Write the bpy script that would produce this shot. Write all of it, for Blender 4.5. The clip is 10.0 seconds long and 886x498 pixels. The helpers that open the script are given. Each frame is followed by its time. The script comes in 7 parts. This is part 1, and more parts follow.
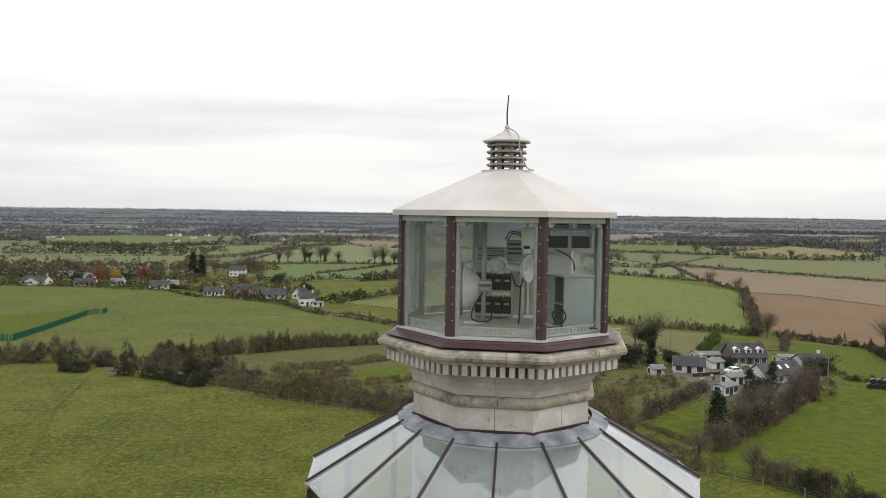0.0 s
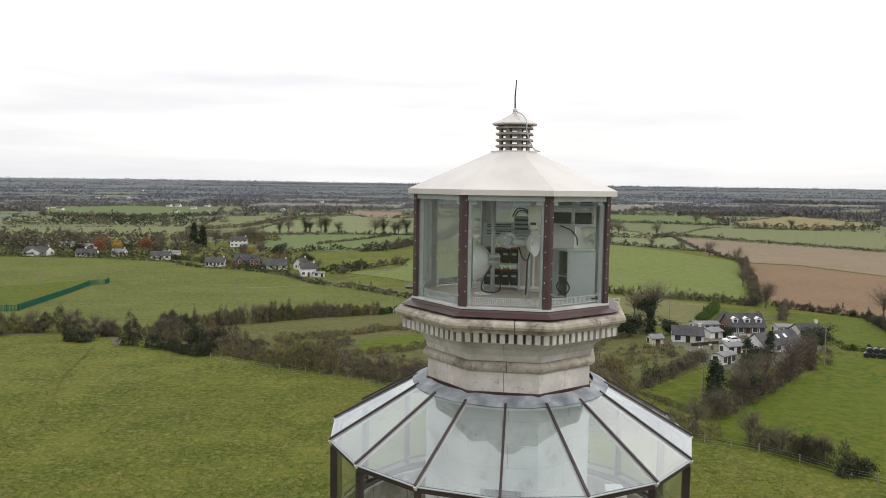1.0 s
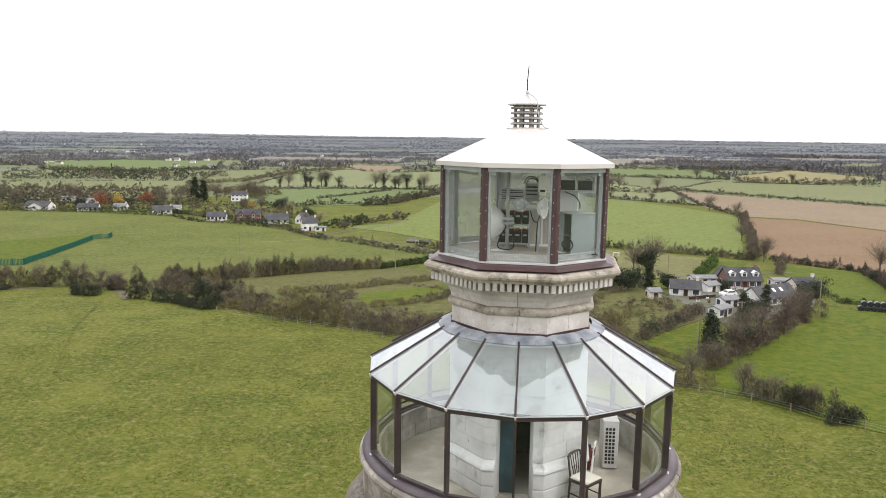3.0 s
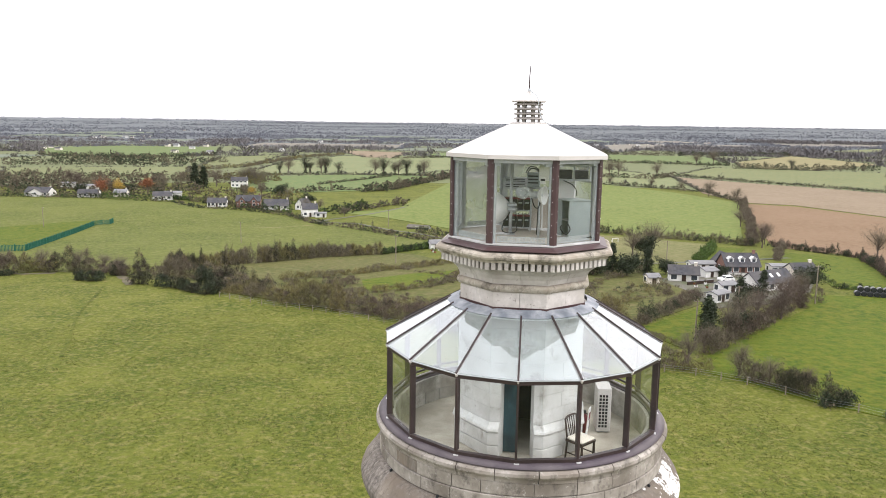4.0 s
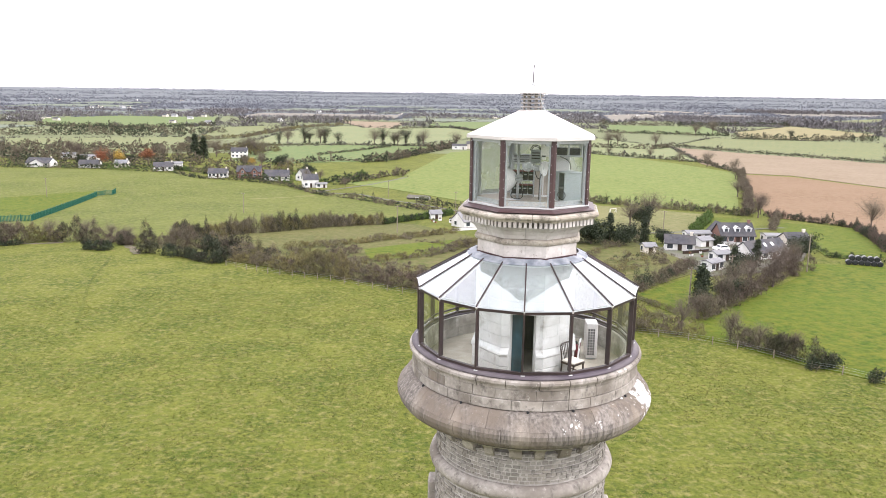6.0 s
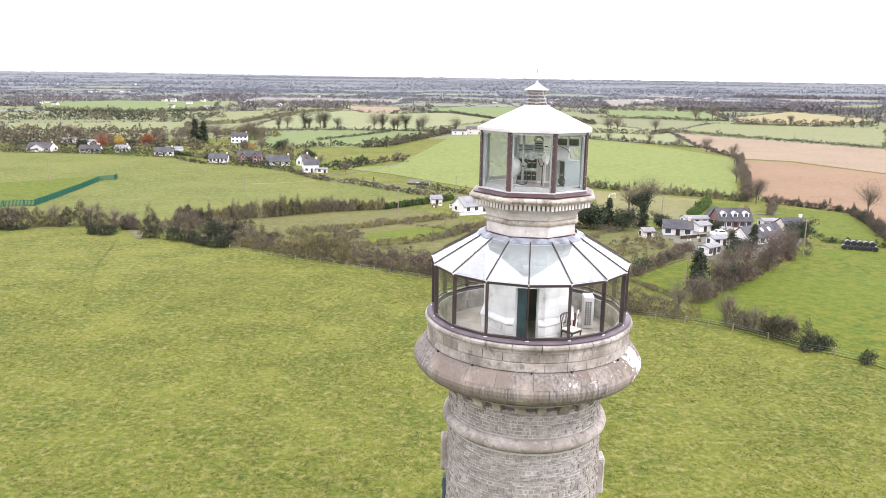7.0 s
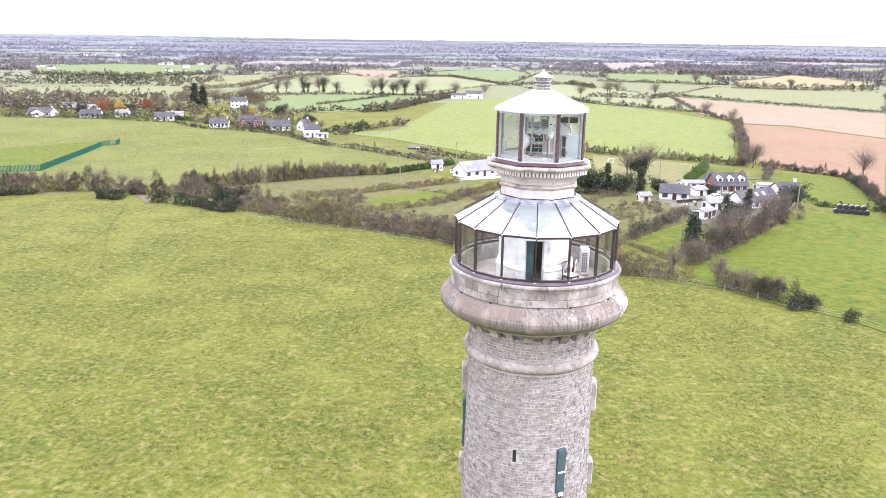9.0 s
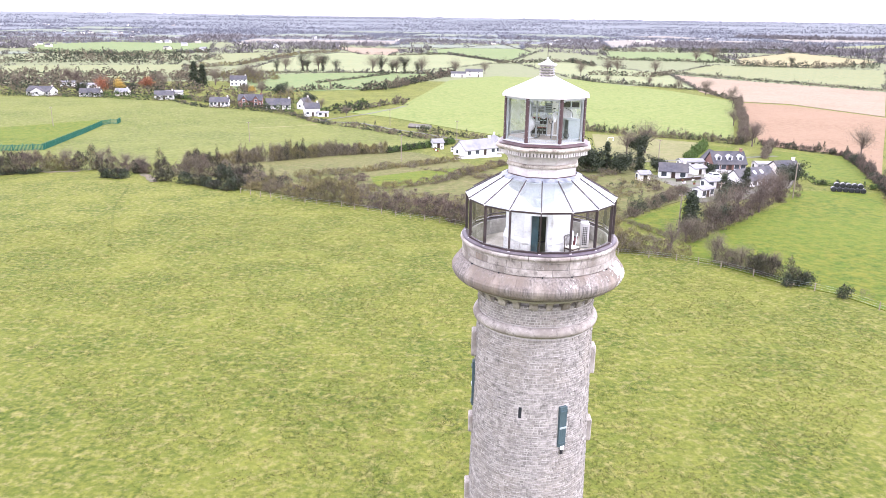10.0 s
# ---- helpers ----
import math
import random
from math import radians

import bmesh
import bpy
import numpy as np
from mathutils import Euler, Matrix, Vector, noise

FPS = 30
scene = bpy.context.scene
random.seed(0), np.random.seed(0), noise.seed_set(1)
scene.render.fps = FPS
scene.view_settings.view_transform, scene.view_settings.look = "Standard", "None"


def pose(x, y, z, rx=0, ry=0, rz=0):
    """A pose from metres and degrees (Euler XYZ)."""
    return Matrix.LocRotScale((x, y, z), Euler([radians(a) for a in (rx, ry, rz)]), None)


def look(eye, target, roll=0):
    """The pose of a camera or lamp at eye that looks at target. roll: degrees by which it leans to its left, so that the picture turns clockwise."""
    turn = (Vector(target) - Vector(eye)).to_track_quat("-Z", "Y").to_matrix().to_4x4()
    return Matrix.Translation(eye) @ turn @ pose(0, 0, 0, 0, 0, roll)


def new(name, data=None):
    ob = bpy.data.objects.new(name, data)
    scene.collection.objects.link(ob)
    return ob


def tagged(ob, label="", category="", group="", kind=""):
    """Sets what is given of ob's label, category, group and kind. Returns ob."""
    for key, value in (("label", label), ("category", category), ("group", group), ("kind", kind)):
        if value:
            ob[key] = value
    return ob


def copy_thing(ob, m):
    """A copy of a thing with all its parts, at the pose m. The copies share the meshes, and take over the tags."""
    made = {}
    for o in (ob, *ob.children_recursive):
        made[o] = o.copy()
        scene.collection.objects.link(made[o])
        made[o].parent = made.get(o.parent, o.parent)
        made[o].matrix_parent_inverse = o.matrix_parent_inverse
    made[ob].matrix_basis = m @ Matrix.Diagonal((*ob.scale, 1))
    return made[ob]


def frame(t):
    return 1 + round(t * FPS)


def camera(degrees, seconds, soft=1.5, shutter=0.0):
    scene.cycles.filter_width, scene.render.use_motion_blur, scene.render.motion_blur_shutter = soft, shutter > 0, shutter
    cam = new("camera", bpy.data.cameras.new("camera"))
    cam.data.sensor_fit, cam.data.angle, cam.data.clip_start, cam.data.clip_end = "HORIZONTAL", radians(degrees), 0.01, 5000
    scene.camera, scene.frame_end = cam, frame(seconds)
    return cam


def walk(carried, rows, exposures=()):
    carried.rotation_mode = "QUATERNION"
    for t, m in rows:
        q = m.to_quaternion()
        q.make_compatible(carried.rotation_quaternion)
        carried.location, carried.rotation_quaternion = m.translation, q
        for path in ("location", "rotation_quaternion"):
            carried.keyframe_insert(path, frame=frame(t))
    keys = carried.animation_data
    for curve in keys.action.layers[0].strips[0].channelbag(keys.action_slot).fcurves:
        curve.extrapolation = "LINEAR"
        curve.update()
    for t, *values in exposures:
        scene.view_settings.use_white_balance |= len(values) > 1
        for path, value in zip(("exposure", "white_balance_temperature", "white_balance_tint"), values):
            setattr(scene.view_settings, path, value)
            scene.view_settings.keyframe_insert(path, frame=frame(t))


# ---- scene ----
cam = camera(60.52, 10.0, soft=0.9)
# seconds, eye in metres, yaw, pitch, roll in degrees
ROWS = [
    (0, -0.000, -0.000, 33.270, -0.166, -2.528, -0.866),
    (0.5, -0.074, -0.364, 33.325, -0.152, -3.637, -0.841),
    (1, -0.170, -0.721, 33.380, -0.153, -4.763, -0.820),
    (1.5, -0.265, -1.094, 33.437, -0.147, -5.862, -0.809),
    (2, -0.356, -1.496, 33.513, -0.143, -6.820, -0.789),
    (2.5, -0.453, -1.981, 33.597, -0.139, -7.592, -0.816),
    (4, -0.733, -3.841, 33.816, -0.190, -9.273, -0.825),
    (4.5, -0.843, -4.591, 33.879, -0.204, -9.808, -0.841),
    (5, -0.966, -5.446, 33.965, -0.232, -10.368, -0.828),
    (5.5, -1.106, -6.385, 34.075, -0.265, -10.925, -0.808),
    (7, -1.619, -9.411, 34.482, -0.339, -12.595, -0.872),
    (7.5, -1.824, -10.438, 34.659, -0.372, -13.159, -0.858),
    (8, -2.011, -11.472, 34.845, -0.405, -13.803, -0.857),
    (8.5, -2.200, -12.508, 35.041, -0.430, -14.523, -0.845),
    (9, -2.401, -13.545, 35.242, -0.457, -15.252, -0.859),
    (9.5, -2.618, -14.586, 35.447, -0.486, -16.029, -0.855),
    (10, -2.851, -15.626, 35.654, -0.517, -16.844, -0.821),
]
EXPOSURES = [(0.0, -0.20, 6440, 9), (2.5, 0.34, 6410, 12), (4.5, 0.78, 6330, 15), (5.5, 0.98, 6270, 17), (7.5, 1.30, 6090, 22), (10.0, 1.63, 5790, 28)]
walk(cam, [(t, pose(x, y, z, 90 + pitch, roll, yaw)) for t, x, y, z, yaw, pitch, roll in ROWS], EXPOSURES)

# ---- sky and sun: a bright overcast day ----
world = bpy.data.worlds.new("overcast_sky")
scene.world = world
world.use_nodes = True
wn, wl = world.node_tree.nodes, world.node_tree.links
wn.clear()
sky = wn.new("ShaderNodeTexSky")
sky.sky_type = "NISHITA"
sky.sun_disc = False
sky.sun_elevation, sky.sun_rotation = radians(34), radians(60)
sky.air_density, sky.dust_density = 1.0, 4.0
w_co = wn.new("ShaderNodeTexCoord")
w_map = wn.new("ShaderNodeMapping")
w_map.inputs["Scale"].default_value = (1.0, 1.0, 9.0)
w_cloud = wn.new("ShaderNodeTexNoise")
w_cloud.inputs["Scale"].default_value = 1.8
w_cloud.inputs["Detail"].default_value = 6
w_ramp = wn.new("ShaderNodeValToRGB")
w_ramp.color_ramp.elements[0].position, w_ramp.color_ramp.elements[0].color = 0.40, (10.0, 9.9, 10.1, 1)
w_ramp.color_ramp.elements[1].position, w_ramp.color_ramp.elements[1].color = 0.60, (12.2, 12.0, 11.7, 1)
w_mix = wn.new("ShaderNodeMix")
w_mix.data_type = "RGBA"
w_mix.inputs["Factor"].default_value = 0.9
w_back = wn.new("ShaderNodeBackground")
w_out = wn.new("ShaderNodeOutputWorld")
wl.new(w_co.outputs["Generated"], w_map.inputs["Vector"])
wl.new(w_map.outputs["Vector"], w_cloud.inputs["Vector"])
w_sep = wn.new("ShaderNodeSeparateXYZ")
w_high = wn.new("ShaderNodeMapRange")
w_high.inputs["From Min"].default_value, w_high.inputs["From Max"].default_value = 0.10, 0.20
w_high.inputs["To Max"].default_value = 0.16
w_add = wn.new("ShaderNodeMath")
wl.new(w_co.outputs["Generated"], w_sep.inputs["Vector"])
wl.new(w_sep.outputs["Z"], w_high.inputs["Value"])
wl.new(w_cloud.outputs["Fac"], w_add.inputs[0])
wl.new(w_high.outputs["Result"], w_add.inputs[1])
wl.new(w_add.outputs["Value"], w_ramp.inputs["Fac"])
wl.new(sky.outputs["Color"], w_mix.inputs["A"])
wl.new(w_ramp.outputs["Color"], w_mix.inputs["B"])
# an overcast sky is dimmer towards the horizon than overhead
w_grade = wn.new("ShaderNodeMapRange")
w_grade.inputs["From Min"].default_value, w_grade.inputs["From Max"].default_value = 0.05, 0.7
w_grade.inputs["To Min"].default_value, w_grade.inputs["To Max"].default_value = 0.100, 0.138
wl.new(w_sep.outputs["Z"], w_grade.inputs["Value"])
wl.new(w_grade.outputs["Result"], w_back.inputs["Strength"])
wl.new(w_mix.outputs["Result"], w_back.inputs["Color"])
wl.new(w_back.outputs["Background"], w_out.inputs["Surface"])

sun_data = bpy.data.lights.new("sun", "SUN")
sun_data.energy, sun_data.angle, sun_data.color = 1.2, radians(25), (1.0, 0.97, 0.92)
sun = new("sun", sun_data)
sun.matrix_world = look((60, -30, 60), (0, 0, 0))


# ---- materials ----
AX, AY = 0.869, 10.186


def rgb(h):
    """A linear colour from a tuple of 0..1 reflectances."""
    return (h[0], h[1], h[2], 1.0)


def material(name, a, b, scale=4.0, rough=0.7, metal=0.0, bump=0.3, dist=0.02, c=None, big=0.3, detail=6, vary=0.0, stretch=(1, 1, 1), spec=0.4):
    """Two or three colours mixed by a fine and a coarse noise in metres, with relief; vary: how much one object differs from the next."""
    m = bpy.data.materials.new(name)
    m.use_nodes = True
    n, l = m.node_tree.nodes, m.node_tree.links
    bs = n["Principled BSDF"]
    bs.inputs["Roughness"].default_value = rough
    bs.inputs["Metallic"].default_value = metal
    bs.inputs["Specular IOR Level"].default_value = spec
    co = n.new("ShaderNodeTexCoord")
    mp = n.new("ShaderNodeMapping")
    mp.inputs["Scale"].default_value = stretch
    l.new(co.outputs["Object"], mp.inputs["Vector"])
    fine = n.new("ShaderNodeTexNoise")
    fine.inputs["Scale"].default_value, fine.inputs["Detail"].default_value = scale, detail
    fine.inputs["Roughness"].default_value = 0.6
    l.new(mp.outputs["Vector"], fine.inputs["Vector"])
    r1 = n.new("ShaderNodeValToRGB")
    r1.color_ramp.elements[0].position, r1.color_ramp.elements[1].position = 0.32, 0.68
    r1.color_ramp.elements[0].color, r1.color_ramp.elements[1].color = rgb(a), rgb(b)
    l.new(fine.outputs["Fac"], r1.inputs["Fac"])
    last = r1.outputs["Color"]
    if c is not None:
        coarse = n.new("ShaderNodeTexNoise")
        coarse.inputs["Scale"].default_value, coarse.inputs["Detail"].default_value = big, 5
        l.new(mp.outputs["Vector"], coarse.inputs["Vector"])
        r2 = n.new("ShaderNodeValToRGB")
        r2.color_ramp.elements[0].position, r2.color_ramp.elements[1].position = 0.42, 0.66
        l.new(coarse.outputs["Fac"], r2.inputs["Fac"])
        mx = n.new("ShaderNodeMix")
        mx.data_type = "RGBA"
        l.new(r2.outputs["Color"], mx.inputs["Factor"])
        l.new(last, mx.inputs["A"])
        mx.inputs["B"].default_value = rgb(c)
        last = mx.outputs["Result"]
    if vary:
        info = n.new("ShaderNodeObjectInfo")
        geo = n.new("ShaderNodeNewGeometry")
        add = n.new("ShaderNodeMath")
        add.operation = "ADD"
        l.new(info.outputs["Random"], add.inputs[0])
        l.new(geo.outputs["Random Per Island"], add.inputs[1])
        fr = n.new("ShaderNodeMath")
        fr.operation = "FRACT"
        l.new(add.outputs[0], fr.inputs[0])
        rng = n.new("ShaderNodeMapRange")
        rng.inputs["To Min"].default_value, rng.inputs["To Max"].default_value = 1 - vary, 1 + vary
        l.new(fr.outputs[0], rng.inputs["Value"])
        hsv = n.new("ShaderNodeHueSaturation")
        l.new(rng.outputs["Result"], hsv.inputs["Value"])
        l.new(last, hsv.inputs["Color"])
        last = hsv.outputs["Color"]
    l.new(last, bs.inputs["Base Color"])
    if bump:
        bp = n.new("ShaderNodeBump")
        bp.inputs["Strength"].default_value, bp.inputs["Distance"].default_value = bump, dist
        l.new(fine.outputs["Fac"], bp.inputs["Height"])
        l.new(bp.outputs["Normal"], bs.inputs["Normal"])
    return m


def glass_material(name, tint, ior=1.5, dust=0.0, rough=0.02, power=4.0, most=0.95):
    """Clear sheet glass: light goes straight through, gloss grows at low angles, a film of dust."""
    m = bpy.data.materials.new(name)
    m.use_nodes = True
    n, l = m.node_tree.nodes, m.node_tree.links
    n.remove(n["Principled BSDF"])
    out = n["Material Output"]
    tr = n.new("ShaderNodeBsdfTransparent")
    tr.inputs["Color"].default_value = rgb(tint)
    df = n.new("ShaderNodeBsdfDiffuse")
    df.inputs["Color"].default_value = (0.62, 0.64, 0.66, 1)
    ms = n.new("ShaderNodeMixShader")
    dirt = n.new("ShaderNodeTexNoise")
    dirt.inputs["Scale"].default_value, dirt.inputs["Detail"].default_value = 1.7, 4
    co = n.new("ShaderNodeTexCoord")
    l.new(co.outputs["Object"], dirt.inputs["Vector"])
    mul = n.new("ShaderNodeMath")
    mul.operation = "MULTIPLY"
    mul.inputs[1].default_value = dust * 2
    l.new(dirt.outputs["Fac"], mul.inputs[0])
    l.new(mul.outputs[0], ms.inputs["Fac"])
    l.new(tr.outputs[0], ms.inputs[1])
    l.new(df.outputs[0], ms.inputs[2])
    gl = n.new("ShaderNodeBsdfGlossy")
    gl.inputs["Roughness"].default_value = rough
    gl.inputs["Color"].default_value = (0.95, 0.97, 1, 1)
    lw = n.new("ShaderNodeLayerWeight")
    lw.inputs["Blend"].default_value = 0.5
    pw = n.new("ShaderNodeMath")
    pw.operation = "POWER"
    pw.inputs[1].default_value = power
    l.new(lw.outputs["Facing"], pw.inputs[0])
    fr = n.new("ShaderNodeMapRange")
    fr.inputs["To Min"].default_value, fr.inputs["To Max"].default_value = ((ior - 1) / (ior + 1)) ** 2, most
    l.new(pw.outputs[0], fr.inputs["Value"])
    mg = n.new("ShaderNodeMixShader")
    l.new(fr.outputs[0], mg.inputs["Fac"])
    l.new(ms.outputs[0], mg.inputs[1])
    l.new(gl.outputs[0], mg.inputs[2])
    l.new(mg.outputs[0], out.inputs["Surface"])
    return m


M = {}
M["stone"] = material("weathered_limestone", (0.245, 0.222, 0.196), (0.390, 0.360, 0.322), 7, 0.88, c=(0.175, 0.152, 0.128), big=1.3, vary=0.14, bump=0.7)
M["stone_pale"] = material("pale_limestone", (0.43, 0.405, 0.385), (0.56, 0.53, 0.505), 8, 0.85, c=(0.35, 0.32, 0.295), big=1.5, vary=0.07, bump=0.4)
M["stone_white"] = material("limewashed_stone", (0.495, 0.495, 0.473), (0.585, 0.585, 0.570), 5, 0.85, c=(0.435, 0.427, 0.405), big=1.5, vary=0.05, bump=0.3)
M["rubble"] = material("rubble_stone", (0.150, 0.140, 0.125), (0.300, 0.282, 0.256), 7, 0.92, c=(0.225, 0.206, 0.178), big=0.9, vary=0.22, bump=0.7, dist=0.03)


def weathered(m, colour, scale, lo, hi, most=0.8, stretch=(1, 1, 1)):
    """Adds blotches of grime or lichen of another colour to a stone."""
    n, l = m.node_tree.nodes, m.node_tree.links
    bs = n["Principled BSDF"]
    base = bs.inputs["Base Color"].links[0].from_socket
    co = n.new("ShaderNodeTexCoord")
    mp = n.new("ShaderNodeMapping")
    mp.inputs["Scale"].default_value = stretch
    l.new(co.outputs["Object"], mp.inputs["Vector"])
    t = n.new("ShaderNodeTexNoise")
    t.inputs["Scale"].default_value, t.inputs["Detail"].default_value, t.inputs["Roughness"].default_value = scale, 9, 0.72
    l.new(mp.outputs["Vector"], t.inputs["Vector"])
    r = n.new("ShaderNodeMapRange")
    r.inputs["From Min"].default_value, r.inputs["From Max"].default_value, r.inputs["To Max"].default_value = lo, hi, most
    l.new(t.outputs["Fac"], r.inputs["Value"])
    k = n.new("ShaderNodeMix")
    k.data_type = "RGBA"
    l.new(r.outputs["Result"], k.inputs["Factor"])
    l.new(base, k.inputs["A"])
    k.inputs["B"].default_value = rgb(colour)
    l.new(k.outputs["Result"], bs.inputs["Base Color"])
    return m


for key in ("stone_pale", "stone_white"):
    weathered(M[key], (0.22, 0.195, 0.165), 3.2, 0.56, 0.70, 0.75, (1, 1, 0.6))
    weathered(M[key], (0.12, 0.105, 0.09), 14, 0.60, 0.70, 0.7)
weathered(M["stone"], (0.085, 0.075, 0.066), 5.0, 0.53, 0.66, 0.8, (1, 1, 0.7))
weathered(M["stone"], (0.44, 0.42, 0.39), 9.0, 0.58, 0.66, 0.7)


M["stone_cornice"] = material("lichened_cornice_stone", (0.30, 0.268, 0.222), (0.44, 0.402, 0.345), 7, 0.88, c=(0.22, 0.19, 0.15), big=1.6, vary=0.10, bump=0.6)
weathered(M["stone_cornice"], (0.085, 0.074, 0.060), 4.0, 0.50, 0.66, 0.85)
weathered(M["stone_cornice"], (0.50, 0.48, 0.44), 12.0, 0.58, 0.66, 0.6)


def stained_stone(name):
    """Weather-stained stone: dark run-off streaks, ochre washes, and white lichen where the sun's side stays damp."""
    m = material(name, (0.088, 0.078, 0.070), (0.262, 0.236, 0.208), 16, 0.95, c=(0.165, 0.138, 0.112), big=2.2, vary=0.14, bump=0.9, stretch=(1, 1, 0.14), spec=0.15)
    n, l = m.node_tree.nodes, m.node_tree.links
    bs = n["Principled BSDF"]
    base = bs.inputs["Base Color"].links[0].from_socket
    co = n.new("ShaderNodeTexCoord")
    fleck = n.new("ShaderNodeTexNoise")
    fleck.inputs["Scale"].default_value, fleck.inputs["Detail"].default_value, fleck.inputs["Roughness"].default_value = 5.5, 8, 0.7
    l.new(co.outputs["Object"], fleck.inputs["Vector"])
    total = None
    for az, r, reach in ((-24, 2.95, 1.05), (-46, 2.9, 0.45), (-66, 3.0, 0.35), (-73, 3.0, 0.42), (-80, 3.0, 0.3)):
        c = (AX + r * math.cos(radians(az)), AY + r * math.sin(radians(az)), 27.56)
        d = n.new("ShaderNodeVectorMath")
        d.operation = "DISTANCE"
        d.inputs[1].default_value = c
        l.new(co.outputs["Object"], d.inputs[0])
        k = n.new("ShaderNodeMapRange")
        k.inputs["From Min"].default_value, k.inputs["From Max"].default_value = 0.0, reach
        k.inputs["To Min"].default_value, k.inputs["To Max"].default_value = (0.17 if reach > 1 else 0.045), -0.13
        l.new(d.outputs["Value"], k.inputs["Value"])
        if total is None:
            total = k.outputs["Result"]
        else:
            mx = n.new("ShaderNodeMath")
            mx.operation = "MAXIMUM"
            l.new(total, mx.inputs[0])
            l.new(k.outputs["Result"], mx.inputs[1])
            total = mx.outputs[0]
    add = n.new("ShaderNodeMath")
    l.new(fleck.outputs["Fac"], add.inputs[0])
    l.new(total, add.inputs[1])
    edge = n.new("ShaderNodeMapRange")
    edge.inputs["From Min"].default_value, edge.inputs["From Max"].default_value = 0.555, 0.585
    l.new(add.outputs[0], edge.inputs["Value"])
    mix = n.new("ShaderNodeMix")
    mix.data_type = "RGBA"
    l.new(edge.outputs["Result"], mix.inputs["Factor"])
    mix.inputs["B"].default_value = (0.74, 0.73, 0.71, 1)
    # ochre run-off washes below the drains
    wash = None
    for az, wide in ((-148, 0.24), (-125.3, 0.19), (-97, 0.30), (-73.3, 0.15), (-40, 0.16)):
        off = n.new("ShaderNodeVectorMath")
        off.operation = "SUBTRACT"
        off.inputs[1].default_value = (AX + 2.98 * math.cos(radians(az)), AY + 2.98 * math.sin(radians(az)), 27.30)
        l.new(co.outputs["Object"], off.inputs[0])
        flat = n.new("ShaderNodeVectorMath")
        flat.operation = "MULTIPLY"
        flat.inputs[1].default_value = (1.0, 1.0, 0.35)
        l.new(off.outputs["Vector"], flat.inputs[0])
        size = n.new("ShaderNodeVectorMath")
        size.operation = "LENGTH"
        l.new(flat.outputs["Vector"], size.inputs[0])
        k = n.new("ShaderNodeMapRange")
        k.inputs["From Min"].default_value, k.inputs["From Max"].default_value = wide * 0.25, wide
        k.inputs["To Min"].default_value, k.inputs["To Max"].default_value = 0.9, 0.0
        l.new(size.outputs["Value"], k.inputs["Value"])
        if wash is None:
            wash = k.outputs["Result"]
        else:
            mx = n.new("ShaderNodeMath")
            mx.operation = "MAXIMUM"
            l.new(wash, mx.inputs[0])
            l.new(k.outputs["Result"], mx.inputs[1])
            wash = mx.outputs[0]
    worn = n.new("ShaderNodeMath")
    worn.operation = "MULTIPLY"
    l.new(wash, worn.inputs[0])
    l.new(fleck.outputs["Fac"], worn.inputs[1])
    tan = n.new("ShaderNodeMix")
    tan.data_type = "RGBA"
    gain = n.new("ShaderNodeMath")
    gain.operation = "MULTIPLY"
    gain.inputs[1].default_value = 0.95
    gain.use_clamp = True
    l.new(worn.outputs[0], gain.inputs[0])
    l.new(gain.outputs[0], tan.inputs["Factor"])
    l.new(base, tan.inputs["A"])
    tan.inputs["B"].default_value = (0.31, 0.268, 0.218, 1)
    l.new(tan.outputs["Result"], mix.inputs["A"])
    l.new(mix.outputs["Result"], bs.inputs["Base Color"])
    return m


M["mortar"] = material("lime_mortar", (0.29, 0.275, 0.25), (0.40, 0.38, 0.35), 12, 0.95, bump=0.4)
# stains on the gallery stones; on the frieze its darkness stands for shade
M["stone_dark"] = stained_stone("stained_and_shade_limestone")
weathered(M["stone_dark"], (0.060, 0.052, 0.047), 9.0, 0.56, 0.70, 0.5, (1, 1, 0.35))
weathered(M["stone_dark"], (0.36, 0.335, 0.31), 22, 0.60, 0.68, 0.55)
M["concrete"] = material("floor_screed", (0.345, 0.310, 0.252), (0.455, 0.415, 0.345), 3, 0.85, c=(0.26, 0.23, 0.185), big=1.1, bump=0.2)
M["brown"] = material("brown_coated_metal", (0.040, 0.019, 0.020), (0.056, 0.027, 0.028), 5, 0.45, c=(0.066, 0.036, 0.036), big=1.5, bump=0.05, spec=0.5)
M["dark_brown"] = material("dark_brown_coated_metal", (0.022, 0.015, 0.015), (0.034, 0.022, 0.022), 5, 0.45, c=(0.045, 0.03, 0.03), big=1.5, bump=0.05)
M["purple"] = material("purple_grey_flashing", (0.042, 0.032, 0.042), (0.068, 0.052, 0.064), 4, 0.55, c=(0.10, 0.085, 0.09), big=1.2, bump=0.1)
M["lead"] = material("weathered_lead", (0.19, 0.21, 0.24), (0.37, 0.39, 0.42), 6, 0.5, c=(0.13, 0.15, 0.18), big=3.5, bump=0.3, metal=0.2, stretch=(1, 1, 0.4))
M["cream"] = material("cream_painted_metal", (0.505, 0.478, 0.458), (0.560, 0.530, 0.510), 2.5, 0.42, c=(0.455, 0.428, 0.408), big=0.9, bump=0.03, spec=0.4)
M["white"] = material("white_painted_metal", (0.74, 0.75, 0.75), (0.82, 0.82, 0.82), 6, 0.45, c=(0.66, 0.66, 0.65), big=2, bump=0.05)
M["sill"] = material("dull_white_metal", (0.46, 0.465, 0.465), (0.55, 0.55, 0.55), 6, 0.5, c=(0.38, 0.38, 0.37), big=2, bump=0.05)
